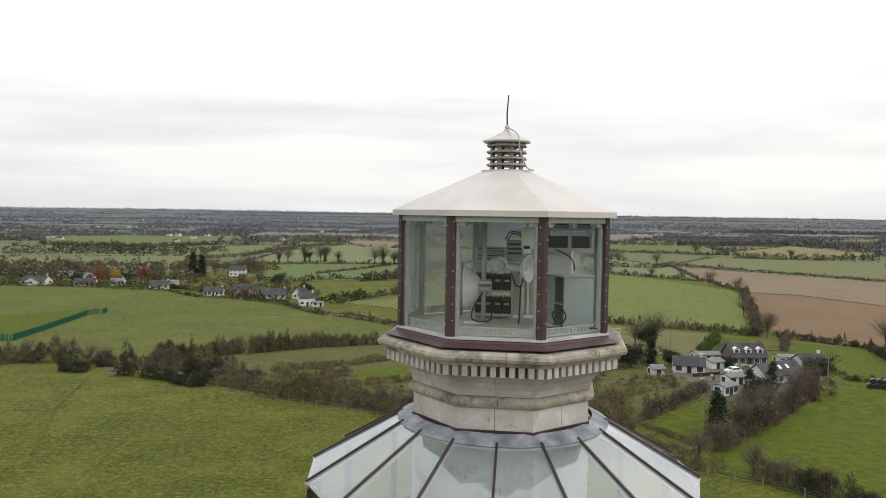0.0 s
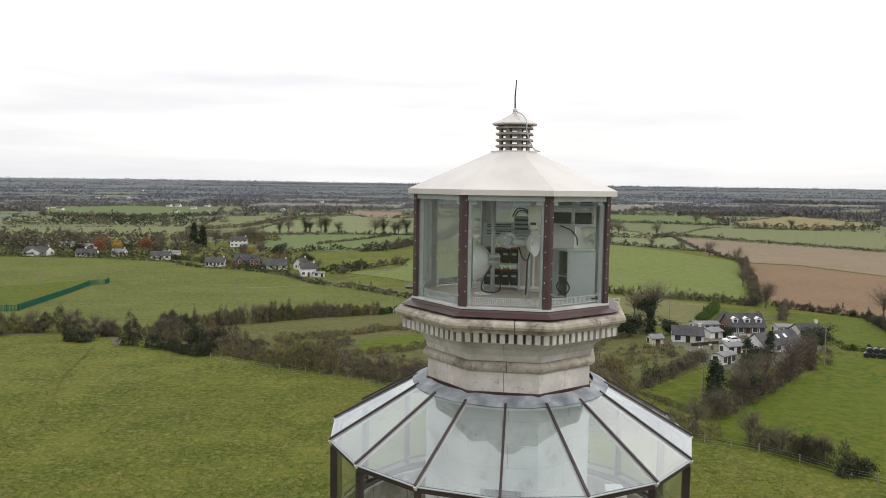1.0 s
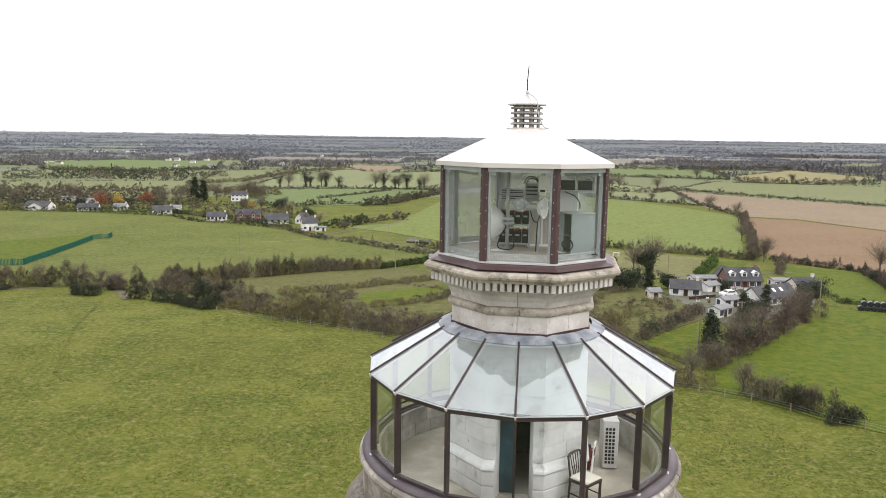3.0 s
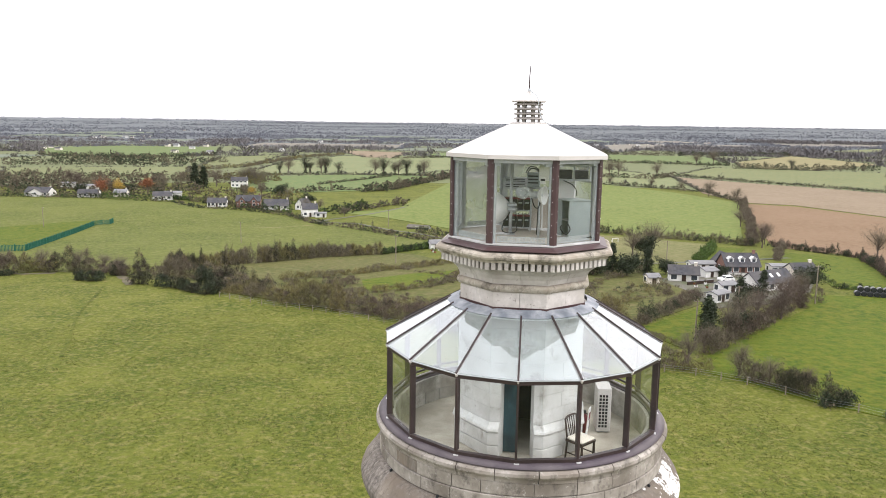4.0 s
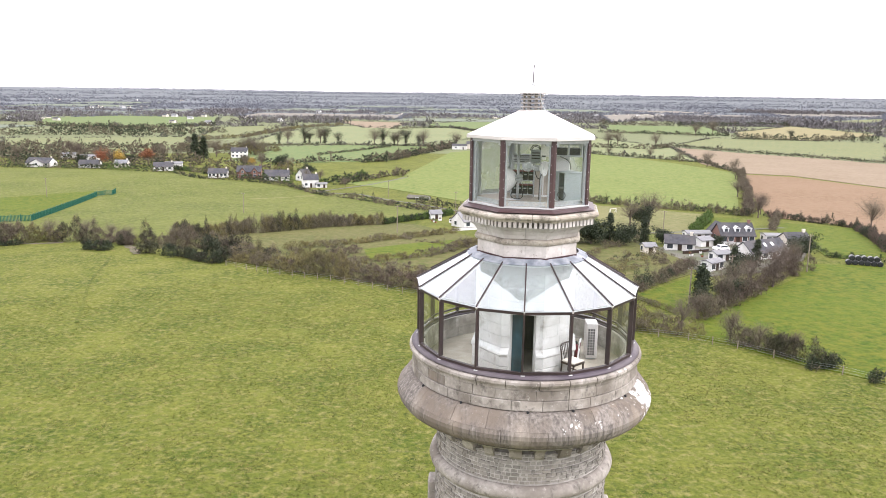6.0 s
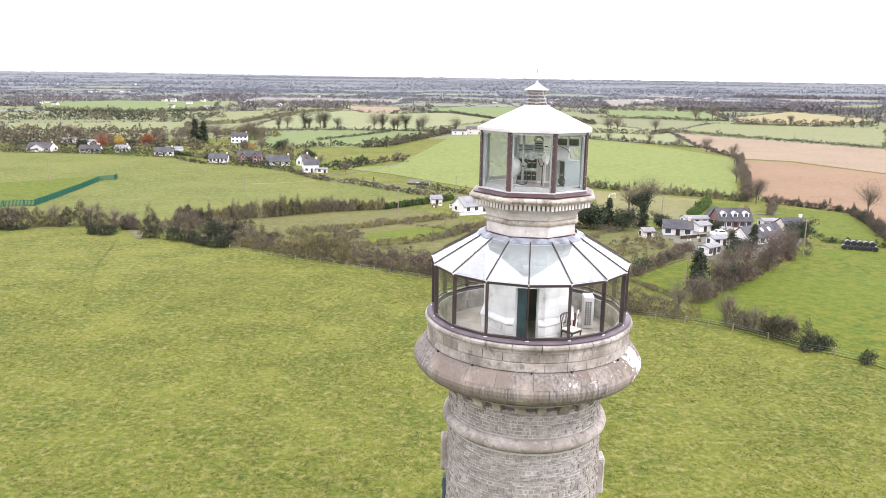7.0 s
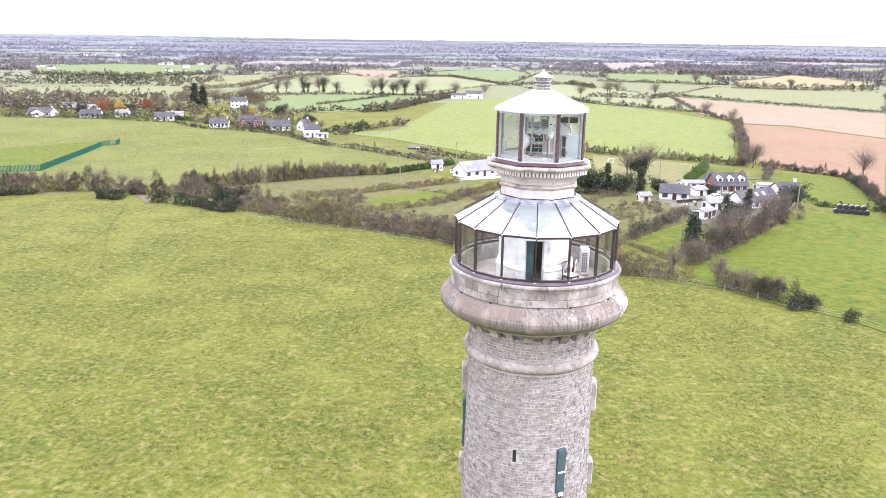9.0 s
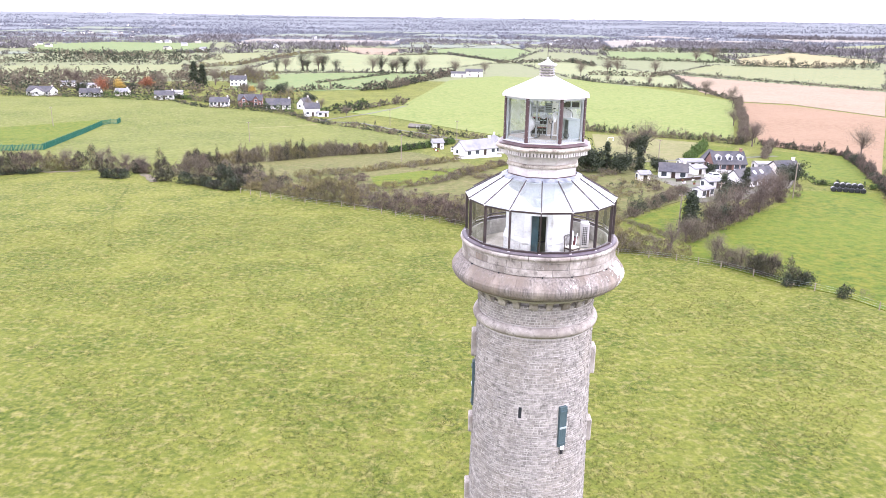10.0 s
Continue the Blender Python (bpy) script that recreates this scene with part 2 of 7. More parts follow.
M["galv"] = material("galvanised_steel", (0.33, 0.355, 0.37), (0.47, 0.495, 0.51), 14, 0.45, metal=0.3, c=(0.38, 0.40, 0.415), big=3, bump=0.08)
M["grey"] = material("grey_enamelled_steel", (0.27, 0.315, 0.315), (0.34, 0.38, 0.38), 4, 0.5, c=(0.24, 0.28, 0.28), big=1.8, bump=0.04)
M["black"] = material("black_plastic", (0.010, 0.010, 0.012), (0.024, 0.024, 0.028), 9, 0.6, bump=0.05, spec=0.25)
M["crimson"] = material("dark_crimson_plastic", (0.11, 0.012, 0.02), (0.15, 0.018, 0.026), 9, 0.5, bump=0.03)
M["dish"] = material("dish_white_enamel", (0.66, 0.67, 0.66), (0.74, 0.75, 0.74), 5, 0.4, c=(0.58, 0.59, 0.58), big=3, bump=0.03)
M["wood_dark"] = material("dark_stained_wood", (0.020, 0.012, 0.009), (0.045, 0.026, 0.018), 10, 0.45, stretch=(4, 4, 0.8), bump=0.1)
M["fabric"] = material("cream_fabric", (0.55, 0.50, 0.42), (0.64, 0.60, 0.52), 40, 0.9, bump=0.2)
M["wood_panel"] = material("aged_plywood", (0.38, 0.335, 0.29), (0.50, 0.455, 0.40), 6, 0.6, stretch=(5, 5, 0.7), bump=0.1)
M["teal"] = material("teal_painted_boards", (0.030, 0.055, 0.062), (0.055, 0.085, 0.092), 8, 0.6, stretch=(4, 4, 0.6), bump=0.2)
# near-black in place of the shade inside the drum, slit and drains
M["dark"] = material("interior_shade", (0.012, 0.014, 0.016), (0.022, 0.024, 0.026), 4, 0.9, bump=0.1)
M["glass"] = glass_material("clear_sheet_glass", (0.975, 0.985, 0.983), 1.4, 0.004)
M["glass_dusty"] = glass_material("dusty_sheet_glass", (0.975, 0.982, 0.985), 1.45, 0.36)
M["glass_clear"] = glass_material("gallery_sheet_glass", (0.985, 0.992, 0.99), 1.25, 0.004)
M["glass_roof"] = glass_material("roof_sheet_glass", (0.90, 0.945, 0.955), 1.6, 0.085, power=2.9, most=0.9)
M["bare_earth"] = material("trodden_earth", (0.080, 0.063, 0.040), (0.140, 0.110, 0.076), 1.2, 0.95, c=(0.060, 0.066, 0.024), big=0.6, bump=0.5)
M["door_blue"] = material("blue_painted_door", (0.018, 0.050, 0.062), (0.034, 0.078, 0.092), 6, 0.35, c=(0.012, 0.03, 0.04), big=2, bump=0.1)
M["stone_lining"] = material("grey_lining_stone", (0.25, 0.235, 0.21), (0.39, 0.37, 0.335), 6, 0.9, c=(0.17, 0.155, 0.135), big=1.8, vary=0.14, bump=0.5)
# pale vent paint greyed down, the shade between louvres put into its colour
M["louvre"] = material("shaded_louvre_paint", (0.25, 0.232, 0.215), (0.33, 0.308, 0.285), 5, 0.5, c=(0.19, 0.175, 0.16), big=3, bump=0.05)
M["window_dark"] = material("window_glass", (0.03, 0.035, 0.04), (0.06, 0.07, 0.08), 0.5, 0.12, bump=0)


# ---- mesh helpers ----
A8, A16 = -166.76, -164.62


def finish(name, me, mat, parent=None, label="", smooth=False):
    me.materials.append(mat)
    if smooth:
        me.polygons.foreach_set("use_smooth", [True] * len(me.polygons))
    ob = new(name, me)
    if parent is not None:
        ob.parent = parent
    if label:
        ob["label"] = label
    return ob


def part(name, bm, mat, parent=None, label="", smooth=False):
    """Links a bmesh as one mesh object under a thing or a part."""
    bmesh.ops.recalc_face_normals(bm, faces=bm.faces)
    me = bpy.data.meshes.new(name)
    bm.to_mesh(me)
    bm.free()
    return finish(name, me, mat, parent, label, smooth)


def raw(name, verts, faces, mat, parent=None, label="", smooth=False):
    me = bpy.data.meshes.new(name)
    me.from_pydata(verts, [], faces)
    me.update()
    return finish(name, me, mat, parent, label, smooth)


def thing(name, label, category, group="", at=None, kind=""):
    ob = new(name)
    ob.empty_display_size = 0.3
    if at is not None:
        ob.matrix_world = at
    return tagged(ob, label, category, group, kind)


def circ(deg):
    return (math.cos(radians(deg)), math.sin(radians(deg)))


def arc(a0, a1, n):
    return [circ(a0 + (a1 - a0) * i / n) for i in range(n + 1)]


def octv(k, f=0.0, n=8, a0=A8):
    """On the rim of a unit polygon: the way f of a side from corner k towards the next."""
    k, f = k + math.floor(f), f - math.floor(f)
    p, q = circ(a0 + 360 / n * k), circ(a0 + 360 / n * (k + 1))
    return (p[0] + (q[0] - p[0]) * f, p[1] + (q[1] - p[1]) * f)


def hexv(k, f=0.0):
    return octv(k, f, 16, A16)


def sweep(bm, loop, sections, closed=False, cx=AX, cy=AY):
    """Sweeps a closed loop of (radius, height) along sections round the axis."""
    rings = [[bm.verts.new((cx + r * s[0], cy + r * s[1], z)) for r, z in loop] for s in sections]
    m = len(loop)
    for i in range(len(rings) - (0 if closed else 1)):
        a, b = rings[i], rings[(i + 1) % len(rings)]
        for j in range(m):
            bm.faces.new((a[j], a[(j + 1) % m], b[(j + 1) % m], b[j]))
    if not closed:
        bm.faces.new(rings[0])
        bm.faces.new(rings[-1][::-1])
    return bm


def swept(name, loop, sections, mat, parent=None, label="", closed=False, smooth=False):
    return part(name, sweep(bmesh.new(), loop, sections, closed), mat, parent, label, smooth)


def rect(r0, r1, z0, z1, c=0.0):
    if c:
        return [(r0, z0), (r1 - c, z0), (r1, z0 + c), (r1, z1 - c), (r1 - c, z1), (r0, z1)]
    return [(r0, z0), (r1, z0), (r1, z1), (r0, z1)]


def box(bm, x, y, z, sx, sy, sz, rz=0.0, bevel=0.0):
    """A box with its base centre at x, y, z."""
    r = bmesh.ops.create_cube(bm, size=1)
    vs = r["verts"]
    bmesh.ops.transform(bm, matrix=pose(x, y, z + sz / 2, 0, 0, rz) @ Matrix.Diagonal((sx, sy, sz, 1)), verts=vs)
    if bevel:
        es = list({e for v in vs for e in v.link_edges})
        bmesh.ops.bevel(bm, geom=es, offset=bevel, segments=1, affect="EDGES")
    return bm


def beam(bm, p, q, w, h=None, up=(0, 0, 1)):
    """A square bar from p to q."""
    p, q = Vector(p), Vector(q)
    d = (q - p).normalized()
    s = d.cross(Vector(up))
    s = s.normalized() if s.length > 1e-4 else Vector((1, 0, 0))
    u = s.cross(d)
    h = w if h is None else h
    c = [s * (i * w / 2) + u * (j * h / 2) for i, j in ((-1, -1), (1, -1), (1, 1), (-1, 1))]
    a = [bm.verts.new(p + v) for v in c]
    b = [bm.verts.new(q + v) for v in c]
    for i in range(4):
        bm.faces.new((a[i], a[(i + 1) % 4], b[(i + 1) % 4], b[i]))
    bm.faces.new(a[::-1])
    bm.faces.new(b)
    return bm


def tube(bm, pts, radii, n=8):
    """A round bar along points, with a radius at each."""
    pts = [Vector(p) for p in pts]
    if not hasattr(radii, "__len__"):
        radii = [radii] * len(pts)
    rings = []
    for i, p in enumerate(pts):
        d = (pts[min(i + 1, len(pts) - 1)] - pts[max(i - 1, 0)]).normalized()
        s = d.cross(Vector((0.31, 0.2, 0.93)))
        s = s.normalized() if s.length > 1e-3 else Vector((1, 0, 0))
        u = d.cross(s)
        rings.append([bm.verts.new(p + (s * math.cos(a) + u * math.sin(a)) * radii[i]) for a in (2 * math.pi * k / n for k in range(n))])
    for a, b in zip(rings, rings[1:]):
        for k in range(n):
            bm.faces.new((a[k], a[(k + 1) % n], b[(k + 1) % n], b[k]))
    bm.faces.new(rings[0][::-1])
    bm.faces.new(rings[-1])
    return bm


def lathe(bm, profile, n=16, at=None):
    """Turns (radius, height) pairs about z; ends are closed."""
    at = at or Matrix.Identity(4)
    rings = [[bm.verts.new(at @ Vector((r * math.cos(a), r * math.sin(a), z))) for a in (2 * math.pi * k / n for k in range(n))] for r, z in profile]
    for a, b in zip(rings, rings[1:]):
        for k in range(n):
            bm.faces.new((a[k], a[(k + 1) % n], b[(k + 1) % n], b[k]))
    bm.faces.new(rings[0][::-1])
    bm.faces.new(rings[-1])
    return bm


def loc(x, y, z):
    """A place by the tower's axis."""
    return (AX + x, AY + y, z)


def curve_pts(pts, n=6):
    """A smooth line through points."""
    p = [Vector(v) for v in pts]
    out = []
    for i in range(len(p) - 1):
        a, b, c, d = p[max(i - 1, 0)], p[i], p[i + 1], p[min(i + 2, len(p) - 1)]
        for k in range(n):
            t = k / n
            out.append(0.5 * (2 * b + (c - a) * t + (2 * a - 5 * b + 4 * c - d) * t * t + (3 * b - a - 3 * c + d) * t ** 3))
    return out + [p[-1]]


# ---- the land: a low hill that falls to a plain, and rises to far hills ----
def smooth_step(a, b, x):
    u = min(max((x - a) / (b - a), 0.0), 1.0)
    return u * u * (3 - 2 * u)


def land(x, y):
    d = math.hypot(x - AX, y - AY)
    return -9 * smooth_step(110, 330, d) + 52 * smooth_step(2300, 4850, d)


# ---- land materials ----
def grass(name, a, b, c, far=0.02, fine=1.6, straw=(0.20, 0.17, 0.07)):
    """Grass in three colours: tufts, patches, and wide drifts, with dry tips."""
    m = bpy.data.materials.new(name)
    m.use_nodes = True
    n, l = m.node_tree.nodes, m.node_tree.links
    bs = n["Principled BSDF"]
    bs.inputs["Roughness"].default_value = 0.95
    bs.inputs["Specular IOR Level"].default_value = 0.1
    co = n.new("ShaderNodeTexCoord")

    def ns(scale, lo, hi, detail=6, rough=0.65):
        t = n.new("ShaderNodeTexNoise")
        t.inputs["Scale"].default_value, t.inputs["Detail"].default_value, t.inputs["Roughness"].default_value = scale, detail, rough
        l.new(co.outputs["Object"], t.inputs["Vector"])
        r = n.new("ShaderNodeMapRange")
        r.inputs["From Min"].default_value, r.inputs["From Max"].default_value = lo, hi
        l.new(t.outputs["Fac"], r.inputs["Value"])
        return r.outputs["Result"], t.outputs["Fac"]

    def mix(f, x, y):
        k = n.new("ShaderNodeMix")
        k.data_type = "RGBA"
        l.new(f, k.inputs["Factor"])
        for s, v in (("A", x), ("B", y)):
            if isinstance(v, tuple):
                k.inputs[s].default_value = rgb(v)
            else:
                l.new(v, k.inputs[s])
        return k.outputs["Result"]

    tuft, height = ns(fine, 0.36, 0.64, 5, 0.62)
    patch, _ = ns(0.42, 0.40, 0.62, 8, 0.72)
    drift, _ = ns(far, 0.38, 0.64, 4)
    dry, _ = ns(fine * 0.55, 0.50, 0.66, 8, 0.75)
    col = mix(tuft, a, b)
    half = n.new("ShaderNodeMath")
    half.operation = "MULTIPLY"
    half.inputs[1].default_value = 0.7
    l.new(patch, half.inputs[0])
    col = mix(half.outputs[0], col, c)
    h2 = n.new("ShaderNodeMath")
    h2.operation = "MULTIPLY"
    h2.inputs[1].default_value = 0.55
    l.new(drift, h2.inputs[0])
    col = mix(h2.outputs[0], col, b)
    h3 = n.new("ShaderNodeMath")
    h3.operation = "MULTIPLY"
    h3.inputs[1].default_value = 0.6
    l.new(dry, h3.inputs[0])
    col = mix(h3.outputs[0], col, straw)
    l.new(col, bs.inputs["Base Color"])
    bp = n.new("ShaderNodeBump")
    bp.inputs["Strength"].default_value, bp.inputs["Distance"].default_value = 0.9, 0.22
    l.new(height, bp.inputs["Height"])
    l.new(bp.outputs["Normal"], bs.inputs["Normal"])
    return m


M["pasture"] = grass("pasture_grass", (0.018, 0.034, 0.004), (0.124, 0.130, 0.024), (0.046, 0.070, 0.008), far=0.09, fine=1.7, straw=(0.208, 0.178, 0.074))
M["meadow"] = grass("upper_meadow_grass", (0.026, 0.043, 0.006), (0.114, 0.123, 0.029), (0.074, 0.098, 0.017), fine=0.9, far=0.03, straw=(0.165, 0.150, 0.074))
M["vivid"] = grass("vivid_grass", (0.060, 0.100, 0.021), (0.118, 0.146, 0.042), (0.154, 0.163, 0.050), fine=0.5, far=0.012, straw=(0.160, 0.164, 0.062))
M["bright"] = grass("bright_grass", (0.021, 0.051, 0.005), (0.069, 0.098, 0.010), (0.112, 0.110, 0.015), fine=0.9, far=0.04, straw=(0.106, 0.106, 0.018))
M["green"] = grass("meadow_grass", (0.058, 0.098, 0.032), (0.100, 0.138, 0.054), (0.120, 0.142, 0.062), fine=0.4)
M["olive"] = grass("olive_grass", (0.082, 0.106, 0.042), (0.134, 0.148, 0.072), (0.146, 0.154, 0.082), fine=0.4)
M["pale"] = grass("pale_grass", (0.106, 0.132, 0.062), (0.158, 0.174, 0.092), (0.132, 0.152, 0.076), fine=0.4)
M["straw"] = grass("straw_stubble", (0.150, 0.132, 0.070), (0.200, 0.178, 0.098), (0.150, 0.142, 0.064), fine=0.5)
M["tan"] = grass("tan_stubble", (0.152, 0.114, 0.078), (0.204, 0.160, 0.115), (0.150, 0.121, 0.075), fine=0.5, straw=(0.218, 0.178, 0.122))
M["soil"] = grass("ploughed_soil", (0.132, 0.084, 0.049), (0.184, 0.125, 0.080), (0.154, 0.106, 0.064), fine=0.5, straw=(0.172, 0.128, 0.080))
M["scrubby"] = grass("rough_grass", (0.036, 0.048, 0.012), (0.108, 0.100, 0.038), (0.070, 0.088, 0.022), fine=0.9, straw=(0.155, 0.126, 0.070))
M["tuft"] = material("grass_blades", (0.050, 0.075, 0.006), (0.215, 0.185, 0.062), 0.8, 0.9, c=(0.085, 0.108, 0.012), big=0.25, bump=0, vary=0.22)
# far_green and far_tan: field colours greyed to carry the haze of distance
M["far_green"] = grass("hazed_pasture", (0.094, 0.116, 0.084), (0.130, 0.150, 0.108), (0.114, 0.128, 0.100), fine=0.1, straw=(0.142, 0.140, 0.114))
M["far_tan"] = grass("hazed_stubble", (0.150, 0.138, 0.116), (0.180, 0.166, 0.142), (0.145, 0.140, 0.112), straw=(0.18, 0.17, 0.135))
M["gravel"] = material("yard_gravel", (0.078, 0.074, 0.061), (0.129, 0.118, 0.102), 1.5, 0.95, c=(0.066, 0.076, 0.033), big=0.22)
M["asphalt"] = material("road_asphalt", (0.060, 0.060, 0.046), (0.088, 0.085, 0.068), 3, 0.9, c=(0.068, 0.078, 0.036), big=0.25)
M["trodden"] = grass("trodden_grass", (0.015, 0.030, 0.004), (0.104, 0.113, 0.020), (0.040, 0.062, 0.008), far=0.09, fine=1.7, straw=(0.15, 0.135, 0.05))
M["paddock"] = grass("grazed_paddock_grass", (0.074, 0.080, 0.028), (0.150, 0.142, 0.062), (0.106, 0.116, 0.040), fine=0.6, straw=(0.175, 0.155, 0.085))
M["bramble"] = material("dark_bramble", (0.014, 0.014, 0.009), (0.048, 0.042, 0.026), 0.9, 0.9, c=(0.030, 0.032, 0.014), big=0.12, bump=0, vary=0.4)
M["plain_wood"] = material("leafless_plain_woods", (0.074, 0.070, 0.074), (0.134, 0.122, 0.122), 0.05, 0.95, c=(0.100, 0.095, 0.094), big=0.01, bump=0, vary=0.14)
# far_land: blue-grey haze mixed into the ground's own colour
M["far_land"] = grass("hazed_land", (0.082, 0.091, 0.099), (0.130, 0.140, 0.147), (0.106, 0.115, 0.122), far=0.006, fine=0.06, straw=(0.116, 0.126, 0.118))
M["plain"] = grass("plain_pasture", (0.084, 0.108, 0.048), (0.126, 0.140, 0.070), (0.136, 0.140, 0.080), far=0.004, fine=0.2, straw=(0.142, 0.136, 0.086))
M["twig"] = material("bare_twigs", (0.058, 0.050, 0.034), (0.172, 0.146, 0.100), 0.9, 0.95, c=(0.104, 0.090, 0.056), big=0.12, bump=0, vary=0.45)
M["twig_red"] = material("reddish_twigs", (0.044, 0.033, 0.026), (0.122, 0.088, 0.068), 0.9, 0.95, c=(0.084, 0.068, 0.050), big=0.12, bump=0, vary=0.45)
M["twig_yellow"] = material("yellowing_leaves", (0.092, 0.080, 0.030), (0.190, 0.158, 0.064), 0.9, 0.95, c=(0.104, 0.098, 0.036), big=0.15, bump=0, vary=0.4)
M["leaf_dark"] = material("dark_evergreen", (0.009, 0.016, 0.007), (0.034, 0.046, 0.018), 1.2, 0.8, c=(0.020, 0.030, 0.012), big=0.3, bump=0, vary=0.4)
M["leaf_green"] = material("hedge_leaves", (0.035, 0.075, 0.010), (0.080, 0.130, 0.022), 1.2, 0.8, c=(0.05, 0.08, 0.014), big=0.3, bump=0, vary=0.3)
M["leaf_red"] = material("autumn_leaves", (0.15, 0.055, 0.025), (0.24, 0.085, 0.035), 1.2, 0.8, c=(0.16, 0.08, 0.03), big=0.4, bump=0, vary=0.3)
M["leaf_gold"] = material("golden_leaves", (0.30, 0.19, 0.03), (0.38, 0.26, 0.05), 1.2, 0.8, c=(0.26, 0.2, 0.05), big=0.4, bump=0, vary=0.25)
# far_wood: bare woods tinted blue-grey, aerial haze put into the base colour
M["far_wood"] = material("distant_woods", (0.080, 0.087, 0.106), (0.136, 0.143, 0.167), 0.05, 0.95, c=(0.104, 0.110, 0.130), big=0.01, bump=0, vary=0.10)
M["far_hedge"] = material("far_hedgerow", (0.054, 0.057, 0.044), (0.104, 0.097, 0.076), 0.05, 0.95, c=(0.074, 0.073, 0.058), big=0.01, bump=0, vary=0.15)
M["bark"] = material("bark", (0.07, 0.055, 0.042), (0.13, 0.105, 0.085), 6, 0.9, bump=0.5)
M["wall_white"] = material("white_render_wall", (0.60, 0.60, 0.58), (0.72, 0.72, 0.70), 0.8, 0.9, c=(0.52, 0.51, 0.48), big=0.3, bump=0.1)
M["wall_cream"] = material("cream_render_wall", (0.52, 0.48, 0.41), (0.60, 0.56, 0.49), 0.8, 0.9, bump=0.1)
M["wall_brick"] = material("red_brick_wall", (0.130, 0.070, 0.055), (0.20, 0.105, 0.082), 3, 0.9, c=(0.17, 0.10, 0.08), big=0.7, bump=0.3)
M["slate"] = material("slate_roof", (0.040, 0.041, 0.047), (0.072, 0.072, 0.080), 1.4, 0.8, c=(0.084, 0.080, 0.079), big=0.3, bump=0.4, vary=0.10, spec=0.12)
M["roof_grey"] = material("grey_sheet_roof", (0.105, 0.108, 0.115), (0.161, 0.161, 0.166), 0.8, 0.6, c=(0.186, 0.186, 0.186), big=0.3, bump=0.1)
M["timber"] = material("weathered_timber", (0.14, 0.115, 0.085), (0.26, 0.22, 0.17), 5, 0.85, bump=0.3)
M["fence_green"] = material("green_fence_paint", (0.010, 0.075, 0.050), (0.018, 0.105, 0.070), 3, 0.5, bump=0.05)
M["wrap"] = material("black_bale_wrap", (0.010, 0.011, 0.014), (0.024, 0.026, 0.032), 3, 0.28, bump=0.3, spec=0.6)


# ---- ground: one sheet out to the horizon ----
def build_ground():
    radii = [0.0] + [4 * 1.12 ** i for i in range(28)] + [96 + 6 * i for i in range(42)] + [345 * 1.07 ** i for i in range(40)]
    radii = [r for r in radii if r < 4700] + [4900.0]
    n = 200
    verts, faces = [(AX, AY, land(AX, AY))], []
    for r in radii[1:]:
        for k in range(n):
            a = 2 * math.pi * k / n
            x, y = AX + r * math.cos(a), AY + r * math.sin(a)
            verts.append((x, y, land(x, y)))
    faces += [(0, 1 + k, 1 + (k + 1) % n) for k in range(n)]
    for i in range(len(radii) - 2):
        s, t = 1 + i * n, 1 + (i + 1) * n
        faces += [(s + k, t + k, t + (k + 1) % n, s + (k + 1) % n) for k in range(n)]
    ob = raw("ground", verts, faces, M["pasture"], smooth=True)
    # faces beyond 1500 m take the haze-tinted colour
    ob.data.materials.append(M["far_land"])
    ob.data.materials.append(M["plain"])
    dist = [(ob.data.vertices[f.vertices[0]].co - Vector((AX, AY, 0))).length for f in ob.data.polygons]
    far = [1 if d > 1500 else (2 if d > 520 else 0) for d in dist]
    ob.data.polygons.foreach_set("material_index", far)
    return tagged(ob, "grassy hilltop pasture falling to a wide plain", "ground", kind="structure")


build_ground()
FIELDS = []
FIELD_LABELS = {"bright": "bright green short grass field", "vivid": "smooth vivid green grass field", "meadow": "yellow-green grazed meadow", "green": "green grazed meadow", "olive": "dull olive winter pasture", "pale": "pale green grass field",
                "straw": "straw-coloured stubble field", "tan": "pale tan stubble field", "soil": "bare reddish-brown ploughed field", "scrubby": "rough brown and green overgrown ground",
                "paddock": "grazed straw-green paddock", "far_green": "distant pasture, its green greyed with painted haze", "far_tan": "distant stubble field, paled with painted haze", "gravel": "grey gravel yard between the houses", "asphalt": "narrow grey country road"}


